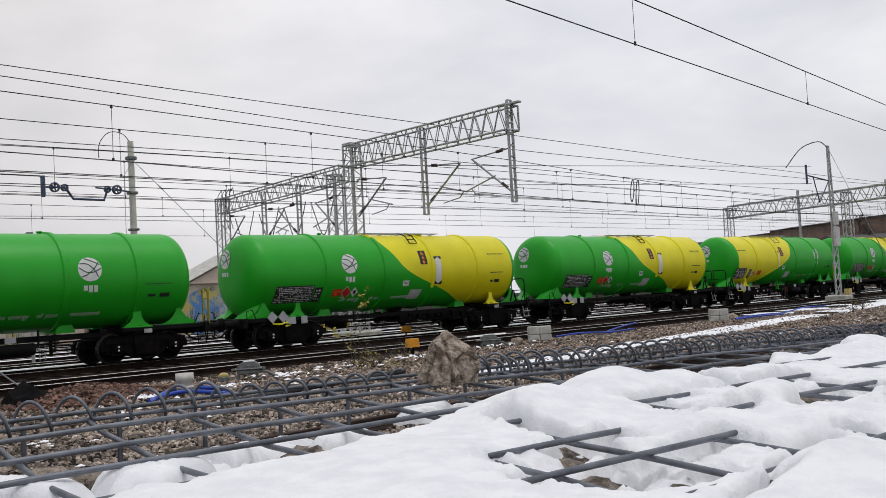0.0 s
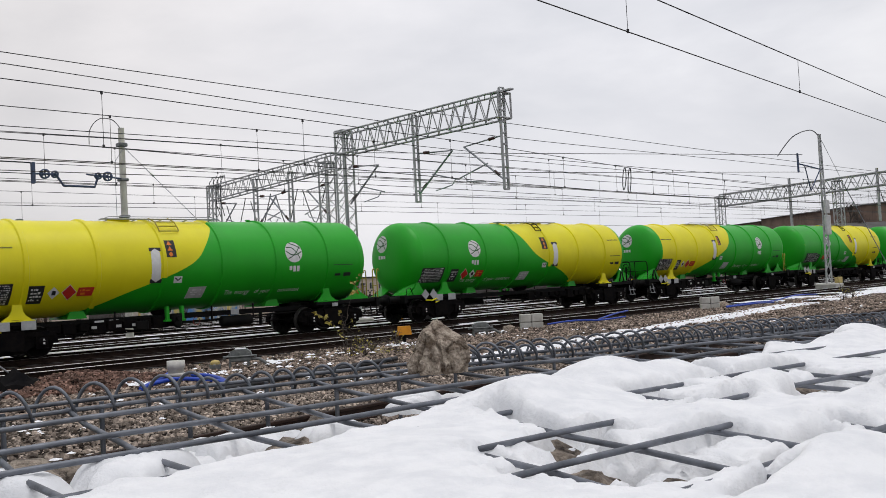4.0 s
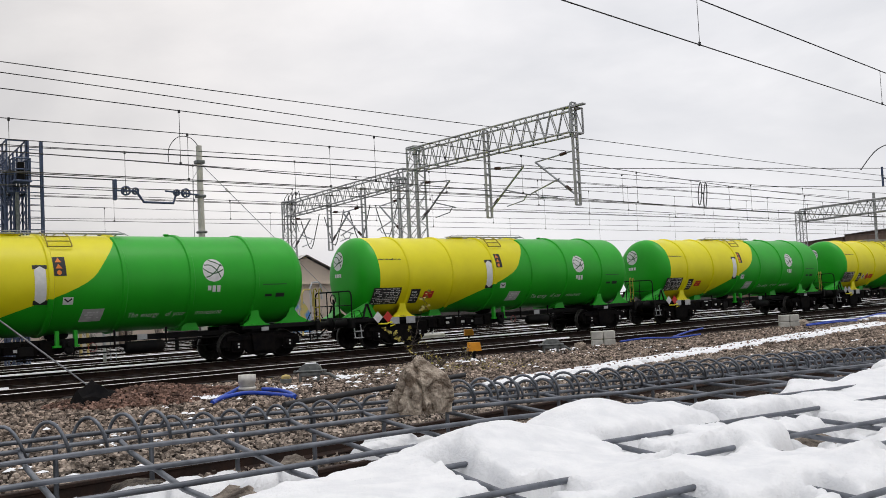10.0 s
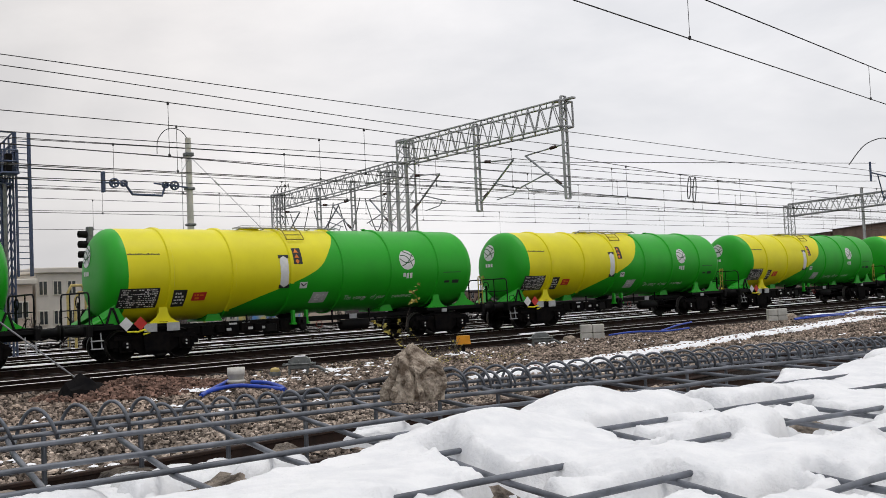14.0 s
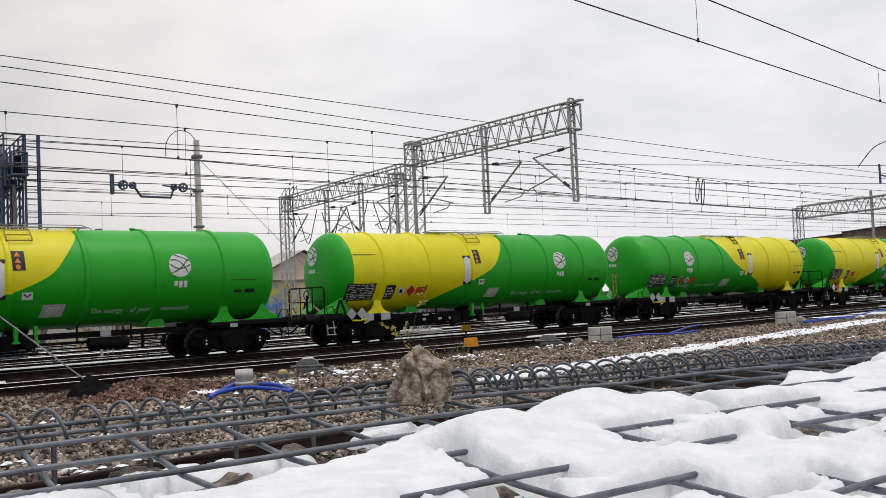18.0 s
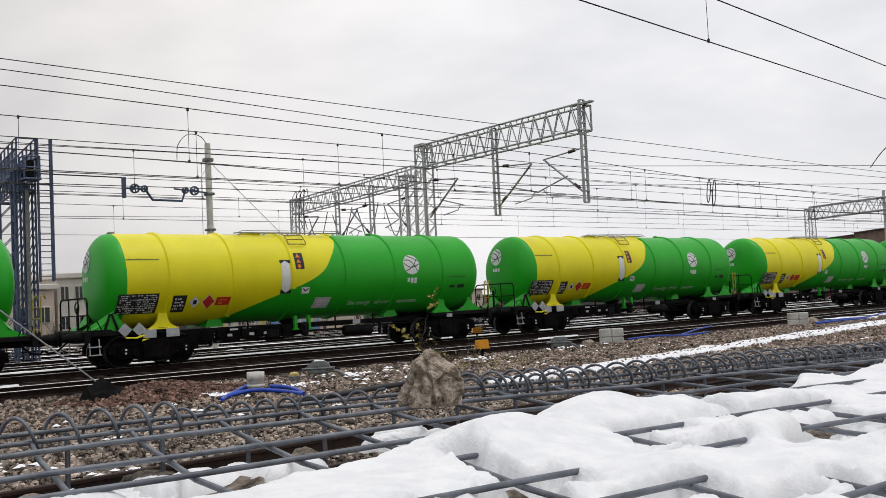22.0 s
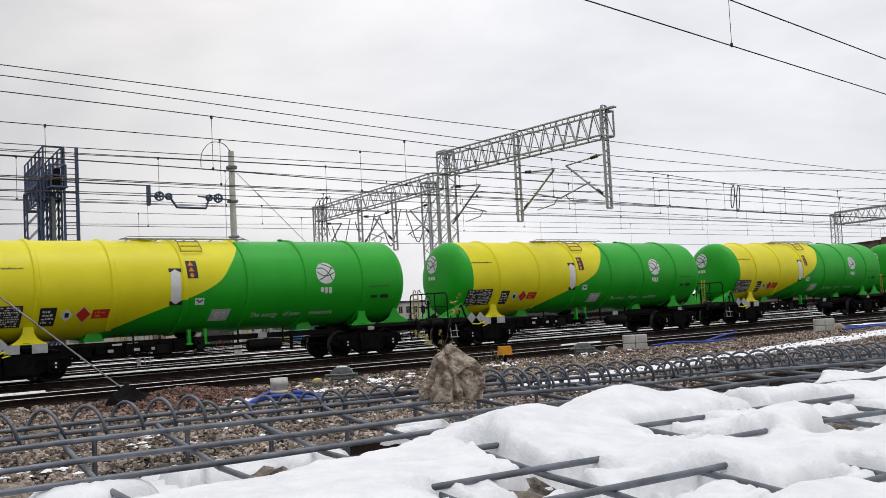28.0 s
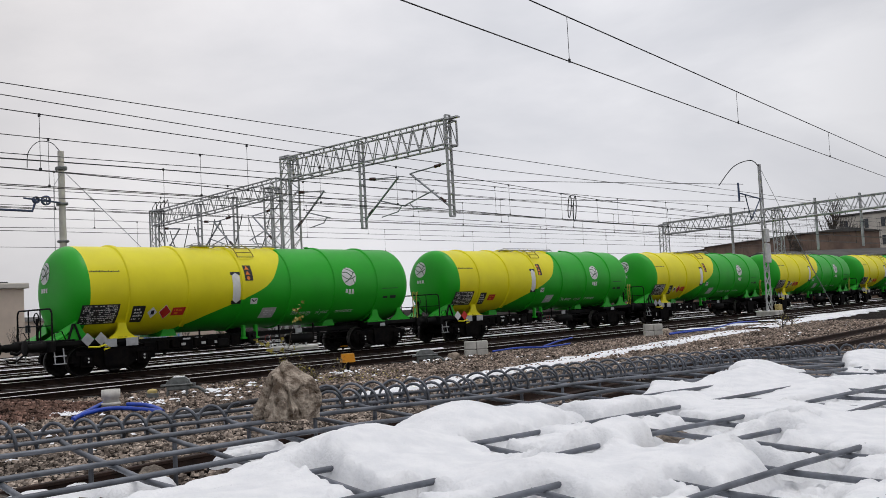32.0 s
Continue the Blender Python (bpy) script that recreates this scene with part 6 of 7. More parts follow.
def leaf_litter():
    """Fallen yellow leaves scattered on the ballast under the sapling."""
    rnd = random.Random(31)
    sh = S()
    for k in range(420):
        x, y = rnd.gauss(16.2, 1.5), rnd.gauss(18.2, 1.1)
        if y > 20.3:
            continue
        c, a, r, t = Vector((x, y, GZ + rnd.uniform(0.035, 0.08))), rnd.uniform(0, 6.28), rnd.uniform(0.02, 0.045), rnd.uniform(-0.5, 0.5)
        u, w = Vector((math.cos(a), math.sin(a), t)) * r, Vector((-math.sin(a), math.cos(a), rnd.uniform(-0.4, 0.4))) * r * 0.5
        sh.add([c - u, c + w, c + u, c - w], [(0, 1, 2, 3)])
    thing("leaf_litter", "fallen yellow leaves on the ballast", "leaves", sh=sh, mats=LEAF, kind="stuff")


def weed(x, y, h, seed):
    """A crooked stem with side shoots; leaves hang in tufts from the shoots."""
    rnd = random.Random(seed)
    w = thing("dry_weed", "thin dry weed with a few yellowed leaves", "weed", "weeds in the ballast", at=pose(x, y, GZ))
    stems, lf = S(), S()

    def leaf(p, size):
        u = Vector((rnd.uniform(-1, 1), rnd.uniform(-1, 1), rnd.uniform(-1.2, 0.3))).normalized() * size
        q = u.cross(Vector((rnd.uniform(-1, 1), rnd.uniform(-1, 1), 0.6))).normalized() * size * 0.42
        lf.add([p, p + u * 0.45 + q, p + u, p + u * 0.45 - q], [(0, 1, 2, 3)])
    for i in range(3 if h > 1.2 else 7):
        a = rnd.uniform(0, 6.28)
        top = h * (1.0 if i == 0 else rnd.uniform(0.35, 0.75))
        spread = (0.25 if h > 1.2 else 0.7) * h
        p, pts = Vector((0, 0, -0.05)), [Vector((0, 0, -0.05))]
        n = 6
        for j in range(n):
            u = (j + 1) / n
            p = Vector((math.cos(a) * spread * u * u, math.sin(a) * spread * u * u, top * u)) + Vector((rnd.uniform(-1, 1), rnd.uniform(-1, 1), 0)) * 0.035 * h
            pts.append(p)
        stems.tube(pts, [0.013 * (1 - 0.75 * k / n) for k in range(n + 1)], 5, caps=False)
        for j in range(2, n + 1):
            for k in range(2):
                q = pts[j]
                e = q + Vector((rnd.uniform(-1, 1), rnd.uniform(-1, 1), rnd.uniform(-0.1, 0.7))) * 0.17 * h ** 0.5
                stems.rod(q, e, 0.005, 3, 0.002, caps=False)
                # tufts at the top of the tall shoot, and here and there below
                if rnd.random() < (0.9 if j > n - 2 and h > 1.2 else 0.22):
                    for m in range(8 if j > n - 2 and h > 1.2 else 2):
                        leaf(q.lerp(e, rnd.uniform(0.3, 1.05)), rnd.uniform(0.06, 0.13) if h > 1.2 else rnd.uniform(0.04, 0.075))
    part("stem_tuft", stems, BARK, w)
    part("foliage", lf, LEAF, w, "yellowed leaves")


def rock(level, size, seed, squash=(1, 1, 0.75), rough=0.28):
    """A broken stone: flat facets cut by planes, with a rough skin."""
    rnd = random.Random(seed * 13 + 5)
    cuts = []
    for a in range(15):
        n = Vector((rnd.gauss(0, 1), rnd.gauss(0, 1), rnd.gauss(0, 1))).normalized()
        cuts.append((n, rnd.uniform(0.68, 0.98)))
    bm = bmesh.new()
    bmesh.ops.create_icosphere(bm, subdivisions=level, radius=1.0)
    o = Vector((seed * 7.3, seed * 3.1, seed * 1.7))
    for v in bm.verts:
        d = v.co.normalized()
        k = 1.12
        for n, h in cuts:
            c = d.dot(n)
            if c > 0.2:
                k = min(k, h / c)
        k *= 1 + rough * (0.35 * noise.noise(d * 1.6 + o) + 0.22 * noise.noise(d * 4.5 + o) + 0.12 * noise.noise(d * 11 + o))
        v.co = Vector((d.x * squash[0], d.y * squash[1], d.z * squash[2])) * k * size
    sh = S()
    sh.add([tuple(v.co) for v in bm.verts], [tuple(w.index for w in q.verts) for q in bm.faces], 0, False)
    bm.free()
    return sh


def ballast_stones():
    """Loose ballast in front of the tracks, denser where it lies nearer, and a heap."""
    rng = np.random.default_rng(5)
    base = np.array([(-1, -1, -1), (1, -1, -1), (1, 1, -1), (-1, 1, -1), (-0.7, -0.8, 1), (0.75, -0.7, 1), (0.7, 0.8, 1), (-0.8, 0.7, 1)], float)
    faces = np.array([(0, 3, 2, 1), (4, 5, 6, 7), (0, 1, 5, 4), (1, 2, 6, 5), (2, 3, 7, 6), (3, 0, 4, 7)])

    def field(step, x0, x1, y0, y1):
        """Stones lie side by side with gaps, as they were tipped."""
        X, Y = np.meshgrid(np.arange(x0, x1, step), np.arange(y0, y1, step))
        p = np.stack([X.ravel(), Y.ravel()], 1)
        p = (p + rng.uniform(-0.45, 0.45, p.shape) * step)[rng.random(len(p)) < 0.86]
        keep = (p[:, 0] > p[:, 1] * 0.25 - 1.0) & (p[:, 0] < p[:, 1] * 3.3 + 3)
        return p[keep]
    for step, x0, x1, y0, y1, near in ((0.066, 1, 13, 8.6, 14, 1), (0.078, 1, 24, 14, 18, 0), (0.088, 3, 46, 18, 20.6, 0), (0.088, 24, 46, 12, 18, 0), (0.07, 13, 24, 9.8, 14, 1), (0.066, 0.4, 21, 3.4, 8.6, 1), (0.08, 21, 38, 6.0, 9.8, 0), (0.08, 24, 38, 9.8, 12, 0)):
        p = field(step, x0, x1, y0, y1)
        z = np.array([GZ + (0.05 * noise.noise((a * 0.35, b * 0.35, 3)) + 0.02 * noise.noise((a * 1.3, b * 1.3, 8)) if 4 < b < 23 else 0) for a, b in p])
        stones(p, z + step * rng.uniform(-0.25, 0.55, len(p)), step * 0.345, rng, base, faces, "loose_ballast", "loose pale grey gravel stones" if near else "loose brown and grey ballast stones", GREYSTONES if near else STONES)
    # stones that stand out of the thin snow beside the siding
    x = rng.uniform(13, 46, 260)
    p = np.stack([x, 14.05 + 0.15 * (x - 16) + rng.normal(0, 0.3, len(x)) * (0.24 + 0.012 * x)], 1)
    stones(p, np.full(len(x), GZ + 0.085), 0.024, rng, base, faces, "snow_stones", "dark stones standing out of the thin snow", HEAPSTONES)
    # the heap
    q = field(0.070, 4.8, 11.0, 16.2, 20.9)
    u = np.stack([(q[:, 0] - 7.95) / 0.9, (q[:, 1] - 18.5) / 0.65], 1)
    d = (u ** 2).sum(1)
    q, d = q[d < 5.5], d[d < 5.5]
    z = GZ + 0.27 * np.exp(-d * 0.5) + rng.uniform(-0.02, 0.05, len(d))
    stones(q, z, 0.029, rng, base, faces, "ballast_heap", "low heap of brown ballast stones", HEAPSTONES)
    sh = S()
    m = 24
    v = []
    for j in range(m + 1):
        for i in range(m + 1):
            a, b = (i / m - 0.5) * 6, (j / m - 0.5) * 6
            v.append((7.95 + a * 0.9, 18.5 + b * 0.65, GZ - 0.04 + 0.27 * math.exp(-(a * a + b * b) * 0.5)))
    sh.add(v, [(j * (m + 1) + i, j * (m + 1) + i + 1, (j + 1) * (m + 1) + i + 1, (j + 1) * (m + 1) + i) for j in range(m) for i in range(m)], 0, True)
    # the core's near-black colour stands in for shade between the heap's stones
    thing("heap_core", "packed core of the ballast heap, coloured as shade between its stones", "ballast", sh=sh, mats=BALLAST, kind="stuff")


def stones(p, z, size, rng, base, faces, name, label, mats=None):
    n = len(p)
    sc = rng.uniform(0.6, 1.35, (n, 1, 3)) * size * np.array([1.15, 1.0, 0.75])
    v = base[None] * sc + rng.uniform(-0.3, 0.3, (n, 8, 3)) * size
    a, b = rng.uniform(0, 6.28, n), rng.uniform(-0.6, 0.6, n)
    ca, sa, cb, sb = np.cos(a)[:, None], np.sin(a)[:, None], np.cos(b)[:, None], np.sin(b)[:, None]
    x, y, w = v[..., 0], v[..., 1], v[..., 2]
    y, w = y * cb - w * sb, y * sb + w * cb
    x, y = x * ca - y * sa, x * sa + y * ca
    v = np.stack([x + p[:, :1], y + p[:, 1:], w + z[:, None]], -1).reshape(-1, 3)
    f = (faces[None] + (np.arange(n) * 8)[:, None, None]).reshape(-1, 4)
    me = bpy.data.meshes.new(name)
    me.from_pydata(v.tolist(), [], f.tolist())
    me.materials.append(mats or STONES)
    me.update()
    tagged(new(name, me), label, "ballast", kind="stuff")


# ---- the gabion in front of the camera ----
LID = 1.3291                   # the lid's height at the corner node
ORIGIN, ALONG, BACK = Vector((0.2958, 1.0129, LID)), Vector((0.09465, -0.0082, 0.00036)), Vector((-0.01703, -0.09583, -0.00689))
ROW_SHIFT = (0.370, 0.126, 0.129, -0.126, -0.097, -0.043, -0.218, -0.135, -0.10)   # the rows are not quite evenly spaced
ROW_SLIP = (-0.029, -0.059, -0.036, -0.014, 0.133, 0.033, 0.047, -0.082, -0.05)


def lid_sag(i, r):
    """The lid sags a little towards its far end."""
    c, r = np.clip(i, -6, 8), np.clip(r, -2, 9)
    return -0.000213 * c * c - 0.0012 * np.maximum(i - 8, 0) - 0.00015 * np.maximum(i - 8, 0) ** 2 + 0.000308 * r * r + 0.000251 * np.clip(i, -6, 10) * r


def lid_z(x, y):
    """The lid's height over a place."""
    u, v = x - ORIGIN.x, y - ORIGIN.y
    d = ALONG.x * BACK.y - ALONG.y * BACK.x
    i, r = (u * BACK.y - v * BACK.x) / d, (v * ALONG.x - u * ALONG.y) / d
    return LID + i * ALONG.z + r * BACK.z + lid_sag(i, r)


def node_at(i, r):
    """A crossing of the lid's wires: i counts along the edge, r counts rows back from it."""
    rows = range(9)
    p = ORIGIN + ALONG * (i + float(np.interp(r, rows, ROW_SLIP))) + BACK * (r + float(np.interp(r, rows, ROW_SHIFT)))
    p.z = LID + i * ALONG.z + r * BACK.z + float(lid_sag(i, r))
    return p


PIT_ROCKS = ((0.43, 0.445, 0.045), (0.474, 0.504, 0.03), (0.44, 0.372, 0.04), (0.40, 0.385, 0.03), (0.59, 0.355, 0.04), (0.434, 0.312, 0.035), (0.505, 0.336, 0.03), (0.80, 0.452, 0.04), (0.915, 0.505, 0.05), (0.868, 0.425, 0.045), (0.84, 0.345, 0.045), (0.65, 0.272, 0.05), (0.72, 0.262, 0.04), (0.37, 0.44, 0.03), (1.02, 0.50, 0.05))


def gabion():
    g = thing("gabion_basket", "gabion basket of welded galvanised wire mesh", "gabion")
    WR = 0.0026
    for r in range(9):
        if r == 0:
            pts = [node_at(i, 0) + Vector((0, 0.012, 0.002)) for i in range(-6, 26)]
            part("edge_wire", S().tube(pts, 0.0024, 7), WIRE, g)
            pts = [node_at(i, 0) + Vector((0, -0.012, -0.004)) for i in range(-6, 26)]
            part("edge_wire", S().tube(pts, 0.0024, 7), WIRE, g)
        else:
            pts = [node_at(i, r) + Vector((0, 0, 0.0009 * math.sin(i * 1.3 + r))) for i in range(-8, 28)]
            part("long_wire", S().tube(pts, WR, 8), WIRE, g)
    for i in range(-6, 27):
        pts = [node_at(i, r) - Vector((0, 0, 0.0048)) for r in (-0.05, 1, 2, 3, 4, 5, 6, 7, 8.2)]
        part("cross_wire", S().tube(pts, WR, 8), WIRE, g)
    # front panel hanging from the edge
    for i in range(-6, 26):
        p = node_at(i + 0.35, 0)
        part("front_upright", S().rod(p, p - Vector((0, 0, 1.45)), WR, 6), WIRE, g)
    for k in range(1, 14):
        pts = [node_at(i, 0) - Vector((0, -0.002, 0.105 * k)) for i in range(-6, 26)]
        part("front_wire", S().tube(pts, WR, 6), WIRE, g)
    # the lacing spirals
    for i0, i1, rad, pitch, dz in ((-6, 1.55, 0.0158, 0.0365, 0.004), (1.5, 4.2, 0.0118, 0.031, 0.0), (5.0, 19.8, 0.0168, 0.0385, 0.005), (5.15, 19.6, 0.0135, 0.030, 0.001)):
        pts = []
        p0, p1 = node_at(i0, 0), node_at(i1, 0)
        L = (p1 - p0).length
        turns = L / pitch
        n = int(turns * 16)
        for j in range(n + 1):
            u = j / n
            c = node_at(i0 + (i1 - i0) * u, 0)
            th = 2 * math.pi * turns * u
            pts.append(c + Vector((0.006 * math.sin(th * 0.13), rad * math.cos(th), rad * math.sin(th) + dz)))
        part("lacing_spiral", S().tube(pts, 0.0019, 6), WIRE, g, "coiled lacing wire along the edge")
    for i in (20.2, 21.0, 21.9, 22.3, 22.9):
        c = node_at(i, 0)
        part("clip_ring", S().tube([c + Vector((0.002 * math.sin(a), 0.016 * math.cos(a), 0.020 * math.sin(a))) for a in [math.pi / 8 * k for k in range(17)]], 0.0024, 6), WIRE, g, "closed wire clip round the edge wires")
    # rock fill
    rnd = random.Random(21)
    k = 0
    for gx in range(-2, 14):
        for gy in range(-3, 7):
            x = gx * 0.155 + rnd.uniform(-0.03, 0.03)
            y = gy * 0.14 + rnd.uniform(-0.03, 0.03)
            if y > 0.86 - 0.06 * x:
                continue
            s = rnd.uniform(0.085, 0.115)
            thing("fill_rock", "rough brown rock filling the gabion", "rock", "gabion fill rocks", rock(3, s, 30 + k, (1.0, 0.9, 0.55), 0.6), FILL, pose(x, y, lid_z(x, y) - (0.075 if y < 0.66 else 0.105) - rnd.uniform(0, 0.02), 0, 0, rnd.uniform(0, 360)))
            k += 1
    thing("fill_core", "packed rock core of the gabion", "rock", sh=S().box(-0.6, 3.2, -1.2, 0.70, -0.4, 1.14, 0.03), mats=FILL, kind="stuff")
    # the stone left on the lid
    st = rock(6, 0.0345, 8, (1.0, 1.0, 1.0), 0.22)
    shape = []
    for x, y, z in st.v:
        u = max(0.0, min(1.0, (z + 0.031) / 0.062))
        # steep on one side, with a shoulder on the other
        w = float(np.interp(u, (0, 0.35, 0.6, 0.82, 1), (1.14, 1.16, 1.0, 0.72, 0.45) if x > 0 else (1.12, 0.98, 0.82, 0.70, 0.55)))
        c = noise.noise((x * 38 + 3, y * 38, z * 26))
        c2 = noise.noise((x * 75 + 8, y * 75, z * 55))
        n1 = noise.noise((x * 80, y * 80, z * 80)) * 0.05 + noise.noise((x * 210, y * 210, z * 150)) * 0.03 - 0.20 * max(0.0, 0.12 - abs(c)) / 0.12 - 0.07 * max(0.0, 0.12 - abs(c2)) / 0.12
        shape.append((x * 1.16 * w * (1 + n1) - 0.009 * u, y * 1.05 * w * (1 + n1), max(-0.024, z * 1.12)))
    st.v = shape
    thing("loose_stone", "pale grey-brown pointed stone lying on the wire mesh", "stone", sh=st, mats=ROCK, at=pose(0.703, 0.864, float(lid_z(0.703, 0.864)) + 0.0255, 0, 0, -35))
    for k, (x, y, s) in enumerate(((0.20, 0.895, 0.07), (0.13, 0.89, 0.06), (0.06, 0.86, 0.09), (0.405, 0.940, 0.050), (0.265, 0.925, 0.058), (0.487, 0.925, 0.022), (0.56, 0.93, 0.032), (0.28, 0.76, 0.06), (0.15, 0.74, 0.08), (0.42, 0.76, 0.06), (0.55, 0.77, 0.05), (0.85, 0.86, 0.05), (1.05, 0.86, 0.05), (1.13, 0.85, 0.05), (1.3, 0.82, 0.06), *PIT_ROCKS)):
        thing("fill_rock", "rough brown rock filling the gabion", "rock", "gabion fill rocks", rock(4, s, 70 + k, (1.15, 0.75, 0.6), 0.5), FILL, pose(x, y, lid_z(x, y) - (0.045 if y > 0.9 else 0.030 if y > 0.7 else 0.016) - 0.52 * s, 0, 0, 40 * k))


# mounds: x, y, half widths, height over the lid
MOUNDS = ((0.565, 0.630, 0.050, 0.052, 0.020), (0.610, 0.638, 0.050, 0.050, 0.022), (0.655, 0.630, 0.045, 0.045, 0.012), (0.775, 0.672, 0.062, 0.055, 0.024), (0.730, 0.660, 0.040, 0.045, 0.010), (0.860, 0.650, 0.050, 0.045, 0.015), (0.940, 0.625, 0.045, 0.034, 0.013), (1.005, 0.608, 0.060, 0.036, 0.014), (1.110, 0.600, 0.090, 0.036, 0.013), (1.170, 0.700, 0.060, 0.026, 0.012), (1.240, 0.705, 0.060, 0.026, 0.013), (1.420, 0.665, 0.11, 0.050, 0.014), (1.540, 0.700, 0.10, 0.040, 0.016), (1.720, 0.58, 0.13, 0.035, 0.009), (2.05, 0.68, 0.16, 0.05, 0.016), (2.45, 0.75, 0.25, 0.06, 0.010), (0.795, 0.492, 0.062, 0.036, 0.019), (0.735, 0.490, 0.040, 0.028, 0.011), (0.745, 0.362, 0.050, 0.032, 0.017), (0.690, 0.385, 0.060, 0.034, 0.008), (0.495, 0.292, 0.085, 0.036, 0.017), (0.615, 0.455, 0.070, 0.045, 0.008), (0.570, 0.560, 0.070, 0.040, 0.007), (0.960, 0.395, 0.070, 0.040, 0.016), (1.180, 0.470, 0.12, 0.045, 0.010), (1.45, 0.50, 0.18, 0.06, 0.008), (0.330, 0.545, 0.100, 0.060, 0.006), (0.300, 0.470, 0.070, 0.050, 0.008), (0.250, 0.340, 0.090, 0.060, 0.008))
# stretches of wire that show, by their place in the mesh: i0, r0, i1, r1
BARE = ((2.72, 5, 3.38, 5), (3, 3.95, 3, 6.8), (2, 5.2, 2, 6.5), (1.65, 6, 4.0, 6), (4, 6.0, 4, 6.85), (4.07, 7, 6.9, 7), (5.1, 4, 5.68, 4), (5, 3.9, 5, 4.6), (4.7, 5, 5.5, 5), (6.55, 4, 8.3, 4), (7, 3.4, 7, 4.05), (6.5, 5, 8.15, 5), (7, 4.5, 7, 5.8), (8, 4.0, 8, 4.8), (5, 6.6, 5, 6.95), (6, 6.6, 6, 7.7), (7, 6.2, 7, 6.95), (6.8, 6, 7.5, 6), (8, 5.1, 8, 5.9), (9.4, 3, 10.3, 3), (11.2, 2, 12.7, 2), (9.7, 5, 11.0, 5), (15.2, 2, 16.6, 2), (13.5, 3, 14.8, 3))
# hollows where the snow has sunk between the wires, and holes down to the rocks: x, y, half widths, depth
HOLLOWS = ((0.445, 0.430, 0.062, 0.052, 0.016), (0.425, 0.480, 0.030, 0.022, 0.010), (0.590, 0.365, 0.030, 0.016, 0.012), (0.910, 0.505, 0.050, 0.024, 0.020), (0.860, 0.428, 0.045, 0.024, 0.018), (0.835, 0.348, 0.045, 0.022, 0.016), (0.660, 0.272, 0.050, 0.026, 0.016), (0.690, 0.545, 0.020, 0.016, 0.010), (0.84, 0.600, 0.035, 0.010, 0.010), (1.64, 0.55, 0.13, 0.06, 0.030), (1.35, 0.44, 0.09, 0.035, 0.022))
HOLES = ((0.44, 0.447, 0.038, 0.018), (0.415, 0.417, 0.02, 0.012), (0.474, 0.504, 0.019, 0.013), (0.416, 0.378, 0.023, 0.011), (0.452, 0.366, 0.029, 0.012), (0.592, 0.358, 0.032, 0.011), (0.434, 0.312, 0.032, 0.007), (0.503, 0.336, 0.023, 0.009), (0.802, 0.453, 0.029, 0.012), (0.65, 0.277, 0.032, 0.013), (0.93, 0.505, 0.043, 0.011), (0.84, 0.345, 0.026, 0.009))


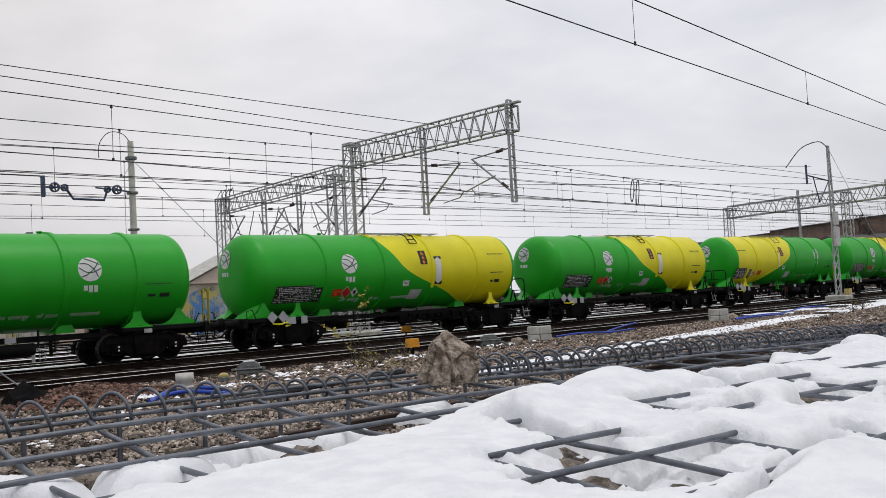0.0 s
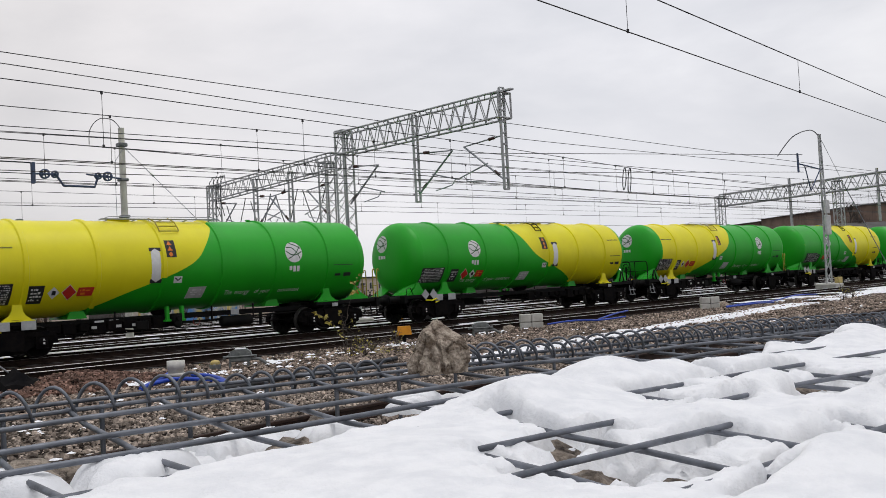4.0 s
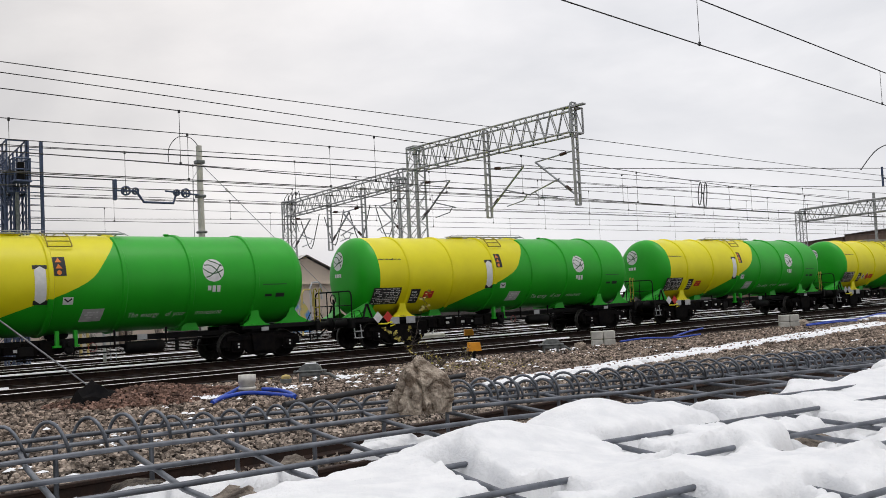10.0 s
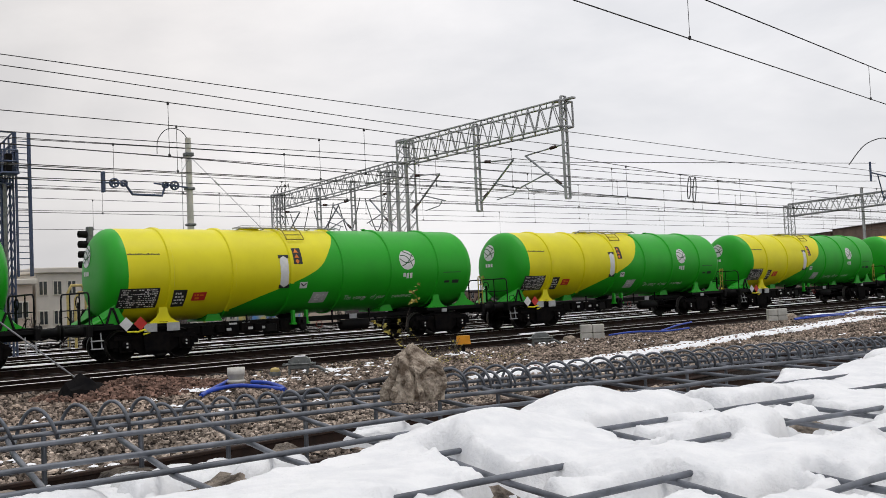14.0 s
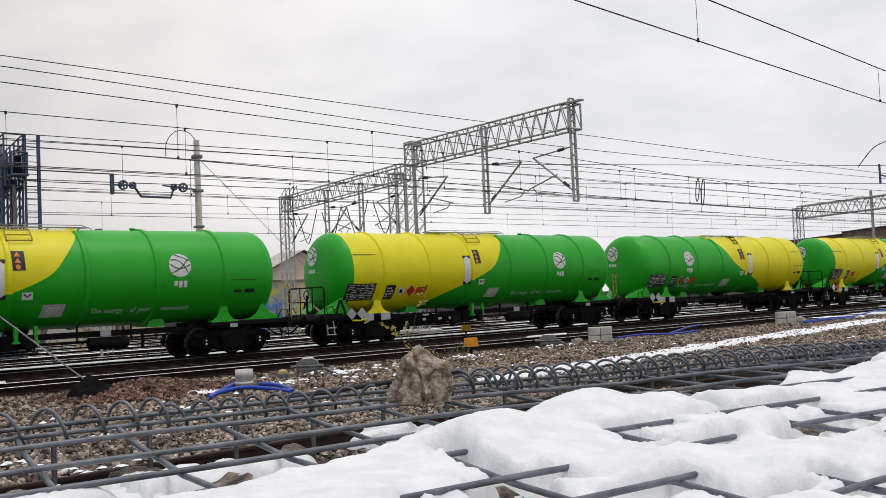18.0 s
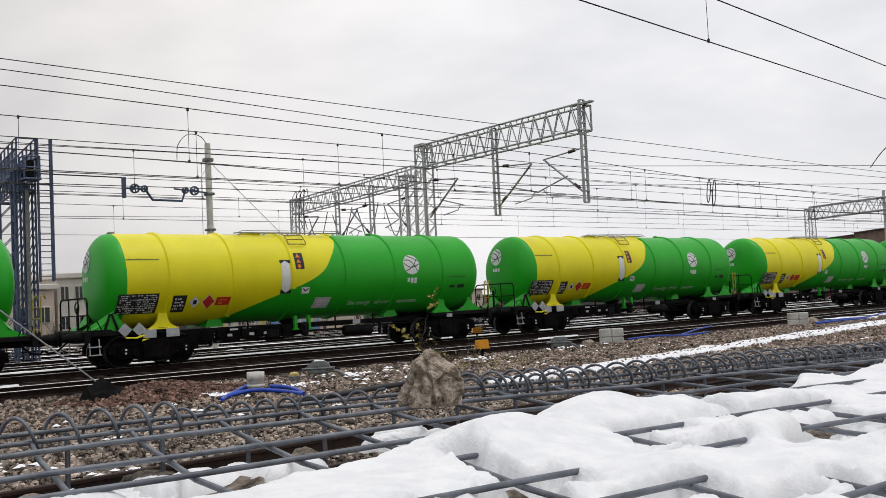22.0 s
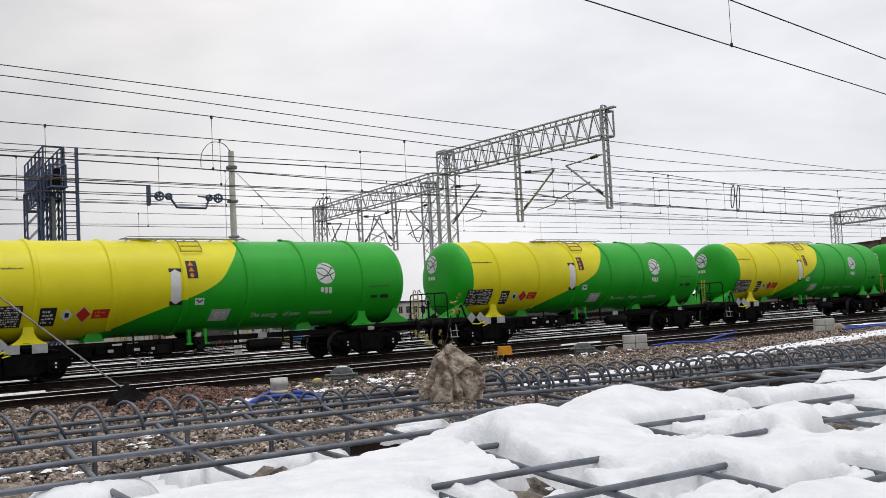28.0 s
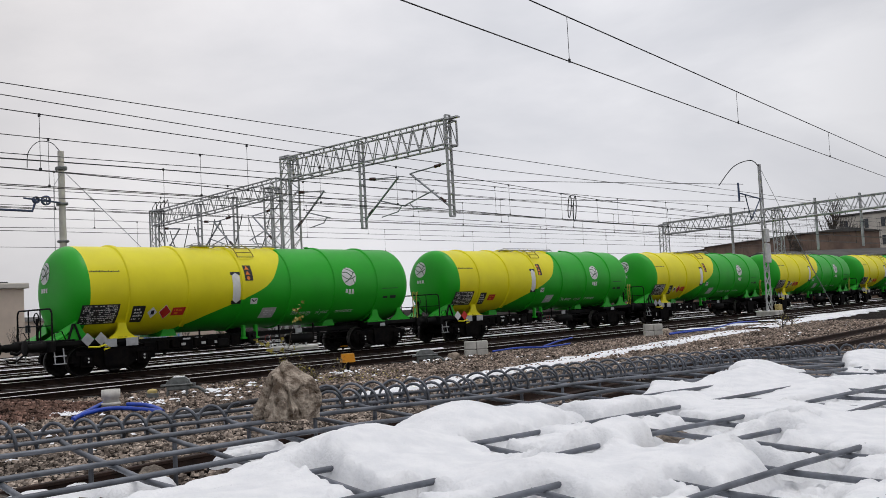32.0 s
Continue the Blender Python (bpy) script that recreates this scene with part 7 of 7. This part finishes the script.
def snow_cover():
    """Snow lying on the mesh: soft mounds, melted back along the stretches of wire that show, with holes down to the rocks."""
    xs = np.concatenate([np.arange(-0.58, 0.0, 0.02), np.arange(0.0, 1.15, 0.0027), np.arange(1.15, 3.18, 0.009)])
    ys = np.concatenate([np.arange(-1.18, -0.12, 0.02), np.arange(-0.12, 0.84, 0.0032)])
    X, Y = np.meshgrid(xs, ys)

    def field(s, o):
        return np.array([[noise.noise((a * s, b * s, o)) for a in xs] for b in ys])
    n8, n24, n70, n190 = field(8, 1), field(24, 4), field(75, 5), field(190, 9)
    Z = np.zeros_like(X)
    for cx, cy, rx, ry, h in MOUNDS:
        d = ((X - cx) / rx) ** 2 + ((Y - cy) / ry) ** 2
        Z += (h * np.exp(-d * (1 + 0.12 * n24))) ** 2.5
    Z = 0.0028 - 0.006 * np.clip((X - 1.0) / 0.15, 0, 1) + 0.0095 * np.clip((X - 1.25) / 0.25, 0, 1) + Z ** 0.4 + 0.0014 * n8 + 0.0011 * n24
    lump = np.zeros_like(X)
    for cx, cy, rx, ry, h in HOLLOWS:
        d = (((X - cx) / rx) ** 2 + ((Y - cy) / ry) ** 2) * (1 + 0.5 * n24 + 0.3 * n70)
        k = 1 / (1 + np.maximum(d, 0.0) ** 2.5)
        Z -= (h + np.maximum(Z, 0) * 0.6) * k
        lump = np.maximum(lump, 0.8 * k)
    for i0, r0, i1, r1 in BARE:
        p, q = node_at(i0, r0), node_at(i1, r1)
        u = np.clip(((X - p.x) * (q.x - p.x) + (Y - p.y) * (q.y - p.y)) / ((q.x - p.x) ** 2 + (q.y - p.y) ** 2), 0, 1)
        dy = Y - p.y - u * (q.y - p.y)
        d = np.hypot(X - p.x - u * (q.x - p.x), np.where(dy < 0, dy * 0.55, dy)) * (1 + 0.3 * n24 + 0.25 * n70)
        k = np.clip(1.52 - d / 0.0125, 0, 1)
        k = k * k * (3 - 2 * k)
        Z = Z * (1 - k) + np.minimum(Z, -0.0145) * k
        lump = np.maximum(lump, k)
        for e in (p, q):
            lump = np.maximum(lump, 0.95 * np.exp(-((X - e.x) ** 2 + (Y - e.y) ** 2) / 0.0009) * np.clip(0.75 + n24, 0, 1))
    for cx, cy, rx, ry in HOLES:
        d = (((X - cx) / rx) ** 2 + ((Y - cy) / ry) ** 2) * (1 + 0.45 * n24 + 0.35 * n70)
        k = 1 / (1 + np.maximum(d, 0.0) ** 3)
        Z = Z * (1 - k) - 0.075 * k
        lump = np.maximum(lump, np.exp(-(d - 1.2) ** 2))
    lump = np.maximum(lump, np.exp(-(((X - 0.541) / 0.03) ** 2 + ((Y - 0.635) / 0.012) ** 2)))
    Z += (0.0009 + 0.0055 * lump) * n70 + (0.0004 + 0.0060 * lump) * n190 - 0.024 * lump * np.clip(n190 - 0.12, 0, 0.5)
    # the far edge of the snow
    edge = np.interp(X, [0.0, 0.20, 0.28, 0.35, 0.42, 0.48, 0.53, 0.56, 0.60, 0.66, 0.70, 0.76, 0.84, 0.90, 0.95, 1.05, 1.18, 1.30, 1.42, 1.55, 1.62, 1.75, 1.85, 2.05, 2.3, 3.0], [0.655, 0.655, 0.662, 0.672, 0.678, 0.688, 0.688, 0.690, 0.695, 0.69, 0.715, 0.735, 0.712, 0.685, 0.675, 0.672, 0.70, 0.735, 0.725, 0.73, 0.63, 0.62, 0.67, 0.74, 0.70, 0.68]) + 0.012 * n24 + 0.005 * n70 + 0.006 * n8
    fall = np.clip((Y - edge + 0.020) / 0.032, 0, 1)
    Z -= fall ** 2.2 * 0.10
    Z += lid_z(X, Y)
    w = len(xs)
    v = np.stack([X, Y, Z], -1).reshape(-1, 3).tolist()
    f = [(j * w + i, j * w + i + 1, (j + 1) * w + i + 1, (j + 1) * w + i) for j in range(len(ys) - 1) for i in range(w - 1)]
    sh = S()
    sh.add(v, f, 0, True)
    thing("snow_cover", "soft melting snow lying in mounds over the wire mesh", "snow", sh=sh, mats=SNOW, kind="stuff")


def snow_lump(size, seed):
    """A low soft pillow of snow with an uneven outline."""
    sh = S()
    n, m = 48, 12
    v = [(0.0, 0.0, size * 0.34)]
    for j in range(1, m + 1):
        u = j / m
        for i in range(n):
            a = 2 * math.pi * i / n
            w = size * u * (1 + 0.45 * noise.noise((math.cos(a) * 1.4, math.sin(a) * 1.4, seed)) + 0.15 * noise.noise((math.cos(a) * 5, math.sin(a) * 5, seed)))
            x, y = 1.35 * w * math.cos(a), 0.85 * w * math.sin(a)
            v.append((x, y, size * (0.36 * (1 - u ** 4) - 0.25 * u ** 8) + size * 0.10 * noise.noise((x * 30, y * 30, seed)) + 0.002 * noise.noise((x * 160, y * 160, seed))))
    f = [(0, 1 + i, 1 + (i + 1) % n) for i in range(n)]
    f += [(1 + j * n + i, 1 + (j + 1) * n + i, 1 + (j + 1) * n + (i + 1) % n, 1 + j * n + (i + 1) % n) for j in range(m - 1) for i in range(n)]
    return sh.add(v, f, 0, True)


def snow_scraps():
    """Scraps of snow caught among the rocks under the bare mesh."""
    for k, (x, y, s, dz) in enumerate(((0.365, 0.858, 0.056, 0.050), (0.435, 0.845, 0.046, 0.046), (0.655, 0.80, 0.034, 0.026), (0.30, 0.80, 0.05, 0.042), (0.625, 0.83, 0.024, 0.018), (0.585, 0.80, 0.024, 0.018), (0.24, 0.74, 0.05, 0.020), (0.34, 0.79, 0.035, 0.026), (0.14, 0.78, 0.05, 0.022), (0.06, 0.74, 0.05, 0.02), (0.45, 0.76, 0.03, 0.022))):
        thing("snow_scrap", "small scrap of melting snow lying on the rocks", "snow", "snow scraps among the rocks", snow_lump(s, 140 + k), SNOW, pose(x, y, lid_z(x, y) - dz, 0, 0, 37 * k))


# ---- build ----
ground()
tracks()
snow_patches()
WAGONS = train()
gantries()
tower_masts()
wires()
signal_structures()
buildings()
trees()
lineside()
leaf_litter()
gabion()
snow_cover()
snow_scraps()
ballast_stones()


def motions():
    times = [t for t, _ in RUN]
    for k, wg in WAGONS:
        turn = 180 if k in REVERSED else 0
        walk(wg, [(t, pose(wagon_place(k, t), TRAIN_Y, 0, 0, 0, turn)) for t in times])
    # the wheels roll with the train; wagons that stand the same way round share the keys of one wheelset for each axle
    shared = {}
    for k, wg in WAGONS:
        s = -1 if k in REVERSED else 1
        wheels = [w for b in wg.children if b.name.startswith("bogie") for w in b.children if w.name.startswith("wheelset")]
        for w in wheels:
            key = (s, round(w.location.x, 2))
            if key not in shared:
                rows = []
                for i in range(641):
                    t = i / 20
                    turn = s * math.degrees((train_place(t) - train_place(0)) / 0.435)
                    rows.append((t, pose(w.location.x, 0, 0.435, 0, turn, 0)))
                walk(w, rows)
                shared[key] = w
            else:
                src = shared[key].animation_data
                w.rotation_mode = "QUATERNION"
                w.animation_data_create()
                w.animation_data.action = src.action
                w.animation_data.action_slot = src.action_slot


motions()
